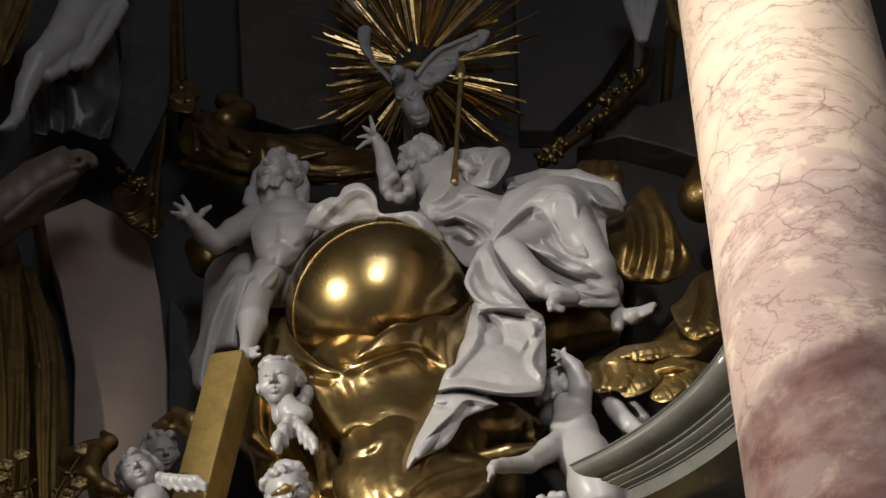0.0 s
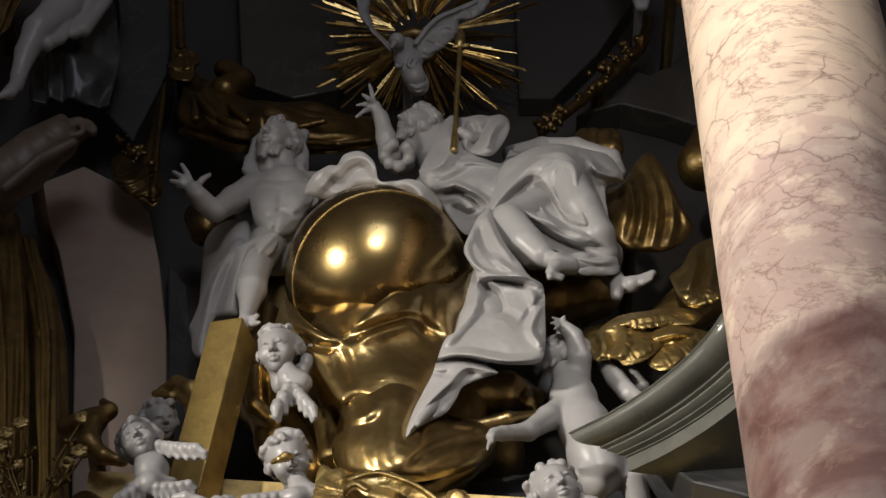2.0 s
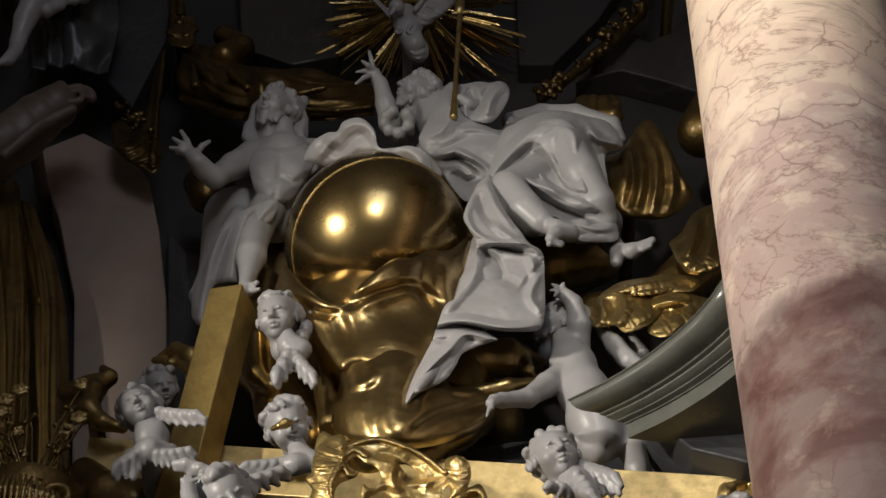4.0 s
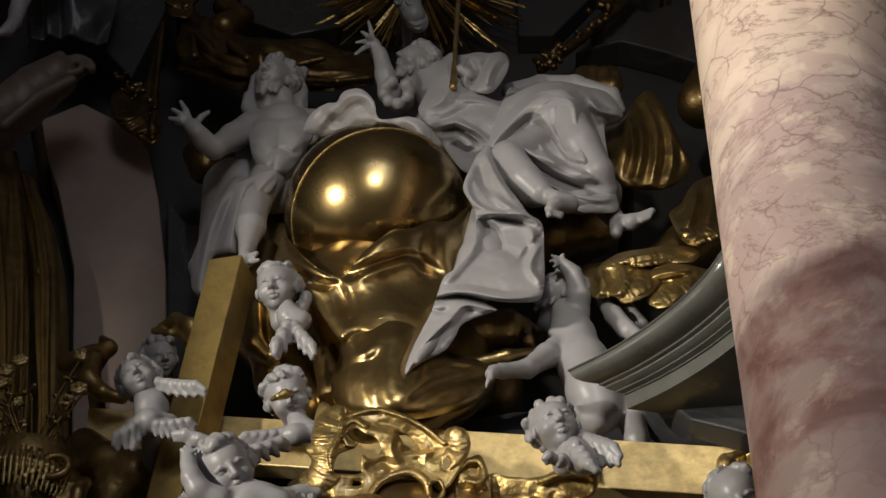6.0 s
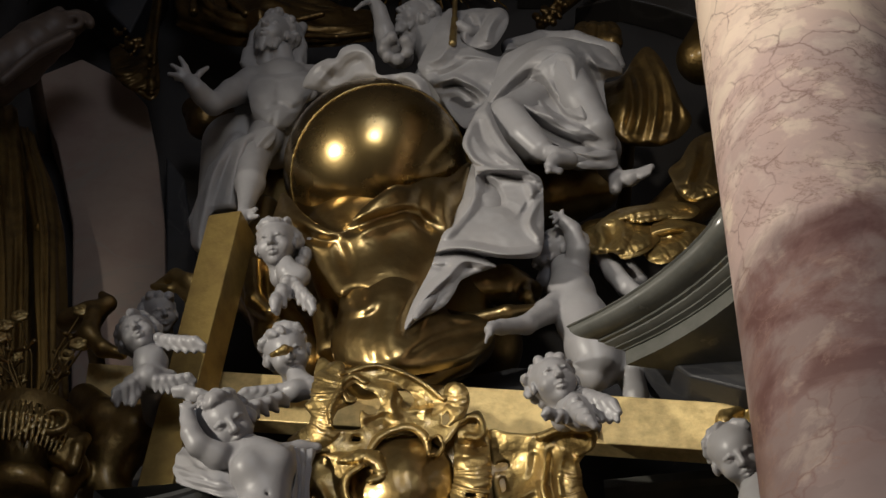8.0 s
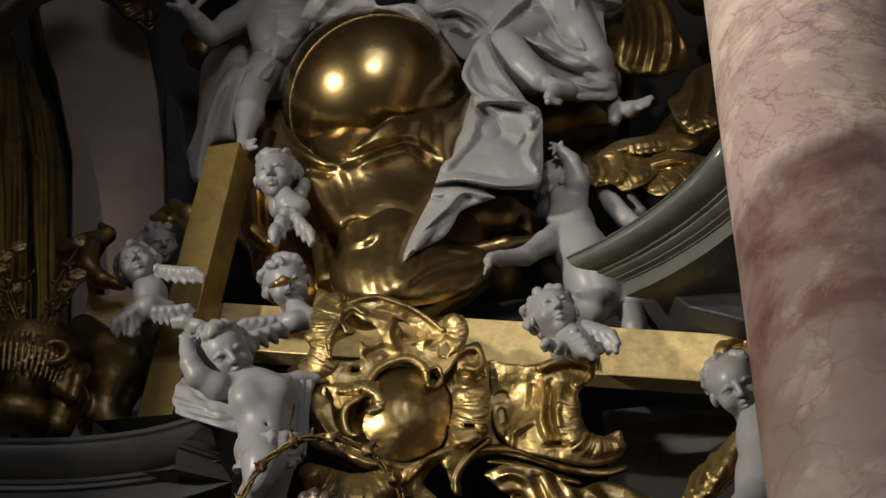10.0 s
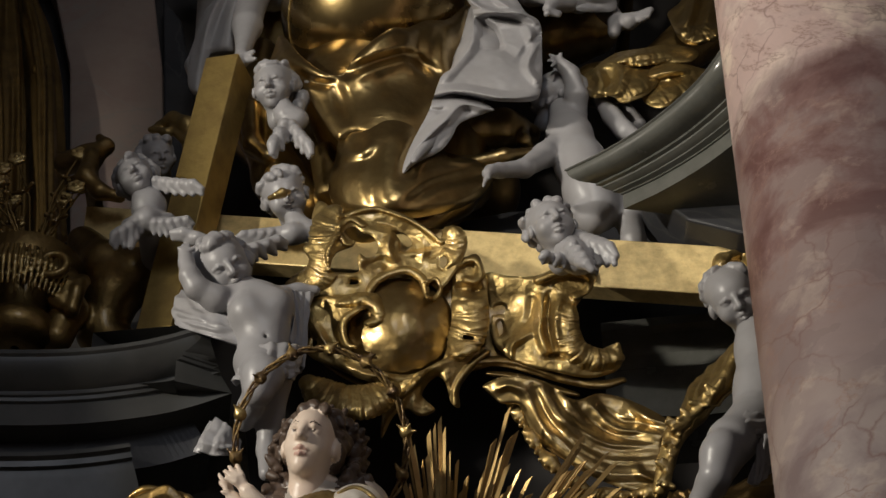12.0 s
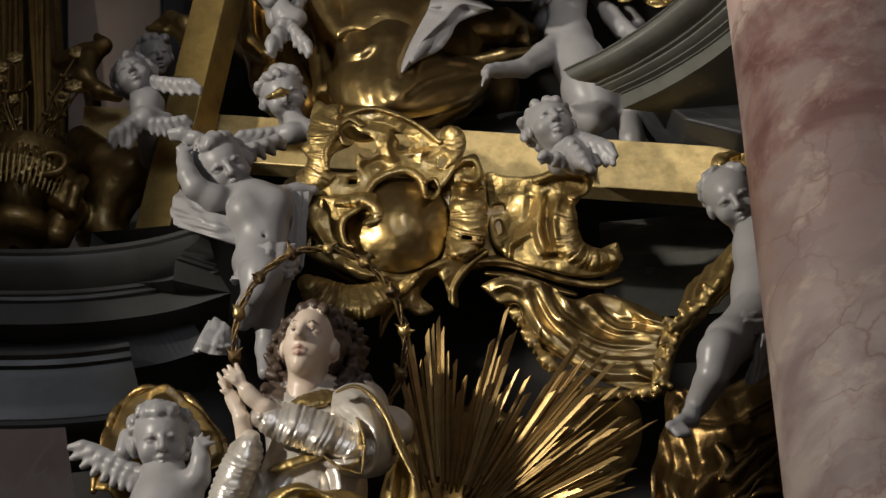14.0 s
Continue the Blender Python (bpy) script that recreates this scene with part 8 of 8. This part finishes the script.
# the wreath of twisted stems round her head
wreath = tagged(new("wreath"), "ring of twisted gilded thorn stems round her head", "wreath")
wc, wr = Vector((-0.457, 7.220, 7.479)), 0.335
for s in range(3):
    k = Clay()
    line = []
    for i in range(97):
        a = 2 * math.pi * i / 96
        tw = a * 9 + s * 2.094
        rad = wr + 0.010 * math.cos(tw)
        line.append((wc + Vector((rad * math.cos(a), 0.011 * math.sin(tw) - 0.2 * math.sin(a), rad * 0.97 * math.sin(a))), 0.0065))
    k.limb(line, 0.003)
    part("stem", k.skin("stem", THORN, 0.0065), wreath)
for i in range(14):
    a = 2 * math.pi * (i + 0.3) / 14
    p = wc + Vector((wr * math.cos(a), -0.2 * math.sin(a), wr * 0.97 * math.sin(a)))
    k = Clay()
    k.ball(p, 0.026, k=0.01)
    for j in range(3):
        k.limb([(p, 0.012), (p + Vector((rnd.uniform(-1, 1), -0.6, rnd.uniform(-1, 1))).normalized() * 0.05, 0.004)], 0.01)
    part("knot", k.skin("knot", GOLD if i % 3 == 0 else THORN, 0.006), wreath)

# the gilded drape behind the lower cherub
k = Clay()
line = curve_through([(-1.307, 7.400, 6.900), (-1.287, 7.400, 7.142), (-1.237, 7.400, 7.322), (-1.130, 7.380, 7.382), (-0.979, 7.360, 7.320), (-0.846, 7.360, 7.154), (-0.792, 7.360, 6.979)], 30)
low = [p.lerp(Vector((-1.040, 7.550, 6.770)), 0.75) + Vector((0, 0.0, 0)) for p in line]
k.drape([line[::3], [a_.lerp(b_, 0.4) + Vector((0, -0.1, 0)) for a_, b_ in zip(line[::3], low[::3])], low[::3]], 6, 0.05, seed=7, nu=66, nv=40, cross=0.03, fringe=0.02)
k.limb([(p, 0.014 + 0.006 * math.sin(i)) for i, p in enumerate(line)], 0.01)
k.limb([((-1.045, 7.500, 6.893), 0.1), ((-1.25, 7.6, 6.15), 0.1)], 0.05)
gilded("gilded_drape", k, "gilded cloth arched behind the winged putto", "drape", DARK_GOLD, 0.009)

# the gold urn with flowers
urn = tagged(new("urn"), "dim gold urn with scrolled mounts and sprays of flowers", "urn")
part("body", lathe("body", ((-1.891, 7.950, 8.756)[0], 7.95), [(0.02, (-1.875, 7.950, 8.621)[2]), (0.17, (-1.875, 7.950, 8.621)[2]), (0.18, (-1.889, 7.950, 8.739)[2]), (0.14, (-1.893, 7.950, 8.774)[2]), (0.20, (-1.906, 7.950, 8.877)[2]), (0.25, (-1.916, 7.950, 8.965)[2]), (0.23, (-1.927, 7.950, 9.053)[2]), (0.26, (-1.933, 7.950, 9.106)[2]), (0.22, (-1.937, 7.950, 9.142)[2]), (0.1, (-1.939, 7.950, 9.160)[2])], DARK_GOLD, 40), urn)
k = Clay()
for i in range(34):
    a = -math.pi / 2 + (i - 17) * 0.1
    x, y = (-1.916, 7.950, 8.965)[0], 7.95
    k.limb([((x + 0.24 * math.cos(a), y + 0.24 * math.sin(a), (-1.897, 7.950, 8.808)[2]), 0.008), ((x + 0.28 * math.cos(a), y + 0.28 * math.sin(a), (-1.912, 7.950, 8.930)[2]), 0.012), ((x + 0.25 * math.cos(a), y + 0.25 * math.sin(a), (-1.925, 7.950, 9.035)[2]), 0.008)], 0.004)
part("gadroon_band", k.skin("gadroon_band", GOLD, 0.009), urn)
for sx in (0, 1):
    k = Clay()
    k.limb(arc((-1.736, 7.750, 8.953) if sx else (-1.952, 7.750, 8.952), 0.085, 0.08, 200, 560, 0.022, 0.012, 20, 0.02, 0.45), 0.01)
    part("handle", k.skin("handle", DARK_GOLD, 0.008), urn)
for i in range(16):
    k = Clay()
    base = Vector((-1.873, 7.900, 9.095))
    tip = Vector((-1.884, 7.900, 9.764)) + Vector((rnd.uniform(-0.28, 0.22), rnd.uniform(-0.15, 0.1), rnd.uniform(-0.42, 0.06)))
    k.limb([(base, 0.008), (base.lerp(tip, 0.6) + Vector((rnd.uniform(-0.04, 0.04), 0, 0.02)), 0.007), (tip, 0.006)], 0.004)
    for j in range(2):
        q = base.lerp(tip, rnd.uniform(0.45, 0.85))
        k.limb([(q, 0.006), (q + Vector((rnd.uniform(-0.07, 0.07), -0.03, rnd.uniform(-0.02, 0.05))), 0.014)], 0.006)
    spray = part("flower_stem", k.skin("flower_stem", DARK_GOLD, 0.007), urn)
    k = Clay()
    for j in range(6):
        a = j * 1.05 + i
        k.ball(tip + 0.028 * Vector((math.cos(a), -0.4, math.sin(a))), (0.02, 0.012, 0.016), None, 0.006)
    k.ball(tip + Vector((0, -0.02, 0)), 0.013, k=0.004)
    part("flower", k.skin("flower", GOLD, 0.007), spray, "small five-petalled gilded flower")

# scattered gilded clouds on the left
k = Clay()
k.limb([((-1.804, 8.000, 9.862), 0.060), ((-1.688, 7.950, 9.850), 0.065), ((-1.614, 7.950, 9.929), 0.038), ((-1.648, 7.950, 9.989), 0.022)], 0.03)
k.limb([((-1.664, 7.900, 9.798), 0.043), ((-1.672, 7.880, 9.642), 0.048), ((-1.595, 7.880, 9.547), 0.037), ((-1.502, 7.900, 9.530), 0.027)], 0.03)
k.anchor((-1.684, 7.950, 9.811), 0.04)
gilded("gold_scroll", k, "dim gold scroll bracket in front of the pier", "ornament", DARK_GOLD, 0.009)
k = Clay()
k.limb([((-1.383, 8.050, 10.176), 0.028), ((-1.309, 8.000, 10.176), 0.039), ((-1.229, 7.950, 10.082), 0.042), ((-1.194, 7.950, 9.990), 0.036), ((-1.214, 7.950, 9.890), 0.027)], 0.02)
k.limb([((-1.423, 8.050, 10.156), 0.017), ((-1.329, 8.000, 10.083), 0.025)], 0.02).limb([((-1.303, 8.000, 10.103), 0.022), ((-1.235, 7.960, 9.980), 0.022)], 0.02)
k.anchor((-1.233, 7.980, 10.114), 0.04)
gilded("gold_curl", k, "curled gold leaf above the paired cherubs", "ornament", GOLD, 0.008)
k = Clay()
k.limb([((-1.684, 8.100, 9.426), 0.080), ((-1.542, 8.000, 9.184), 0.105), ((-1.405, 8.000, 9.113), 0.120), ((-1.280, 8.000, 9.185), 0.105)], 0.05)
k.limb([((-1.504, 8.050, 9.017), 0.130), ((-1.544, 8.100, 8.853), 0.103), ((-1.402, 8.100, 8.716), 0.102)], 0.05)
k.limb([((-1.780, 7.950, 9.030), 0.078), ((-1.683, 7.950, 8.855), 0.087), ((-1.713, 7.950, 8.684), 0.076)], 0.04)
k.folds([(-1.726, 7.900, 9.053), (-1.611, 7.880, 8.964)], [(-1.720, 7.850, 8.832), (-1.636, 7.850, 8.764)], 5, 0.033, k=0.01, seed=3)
gilded("gold_cloud", k, "dim gold cloud swelling above the cornice", "cloud", DARK_GOLD, 0.011)
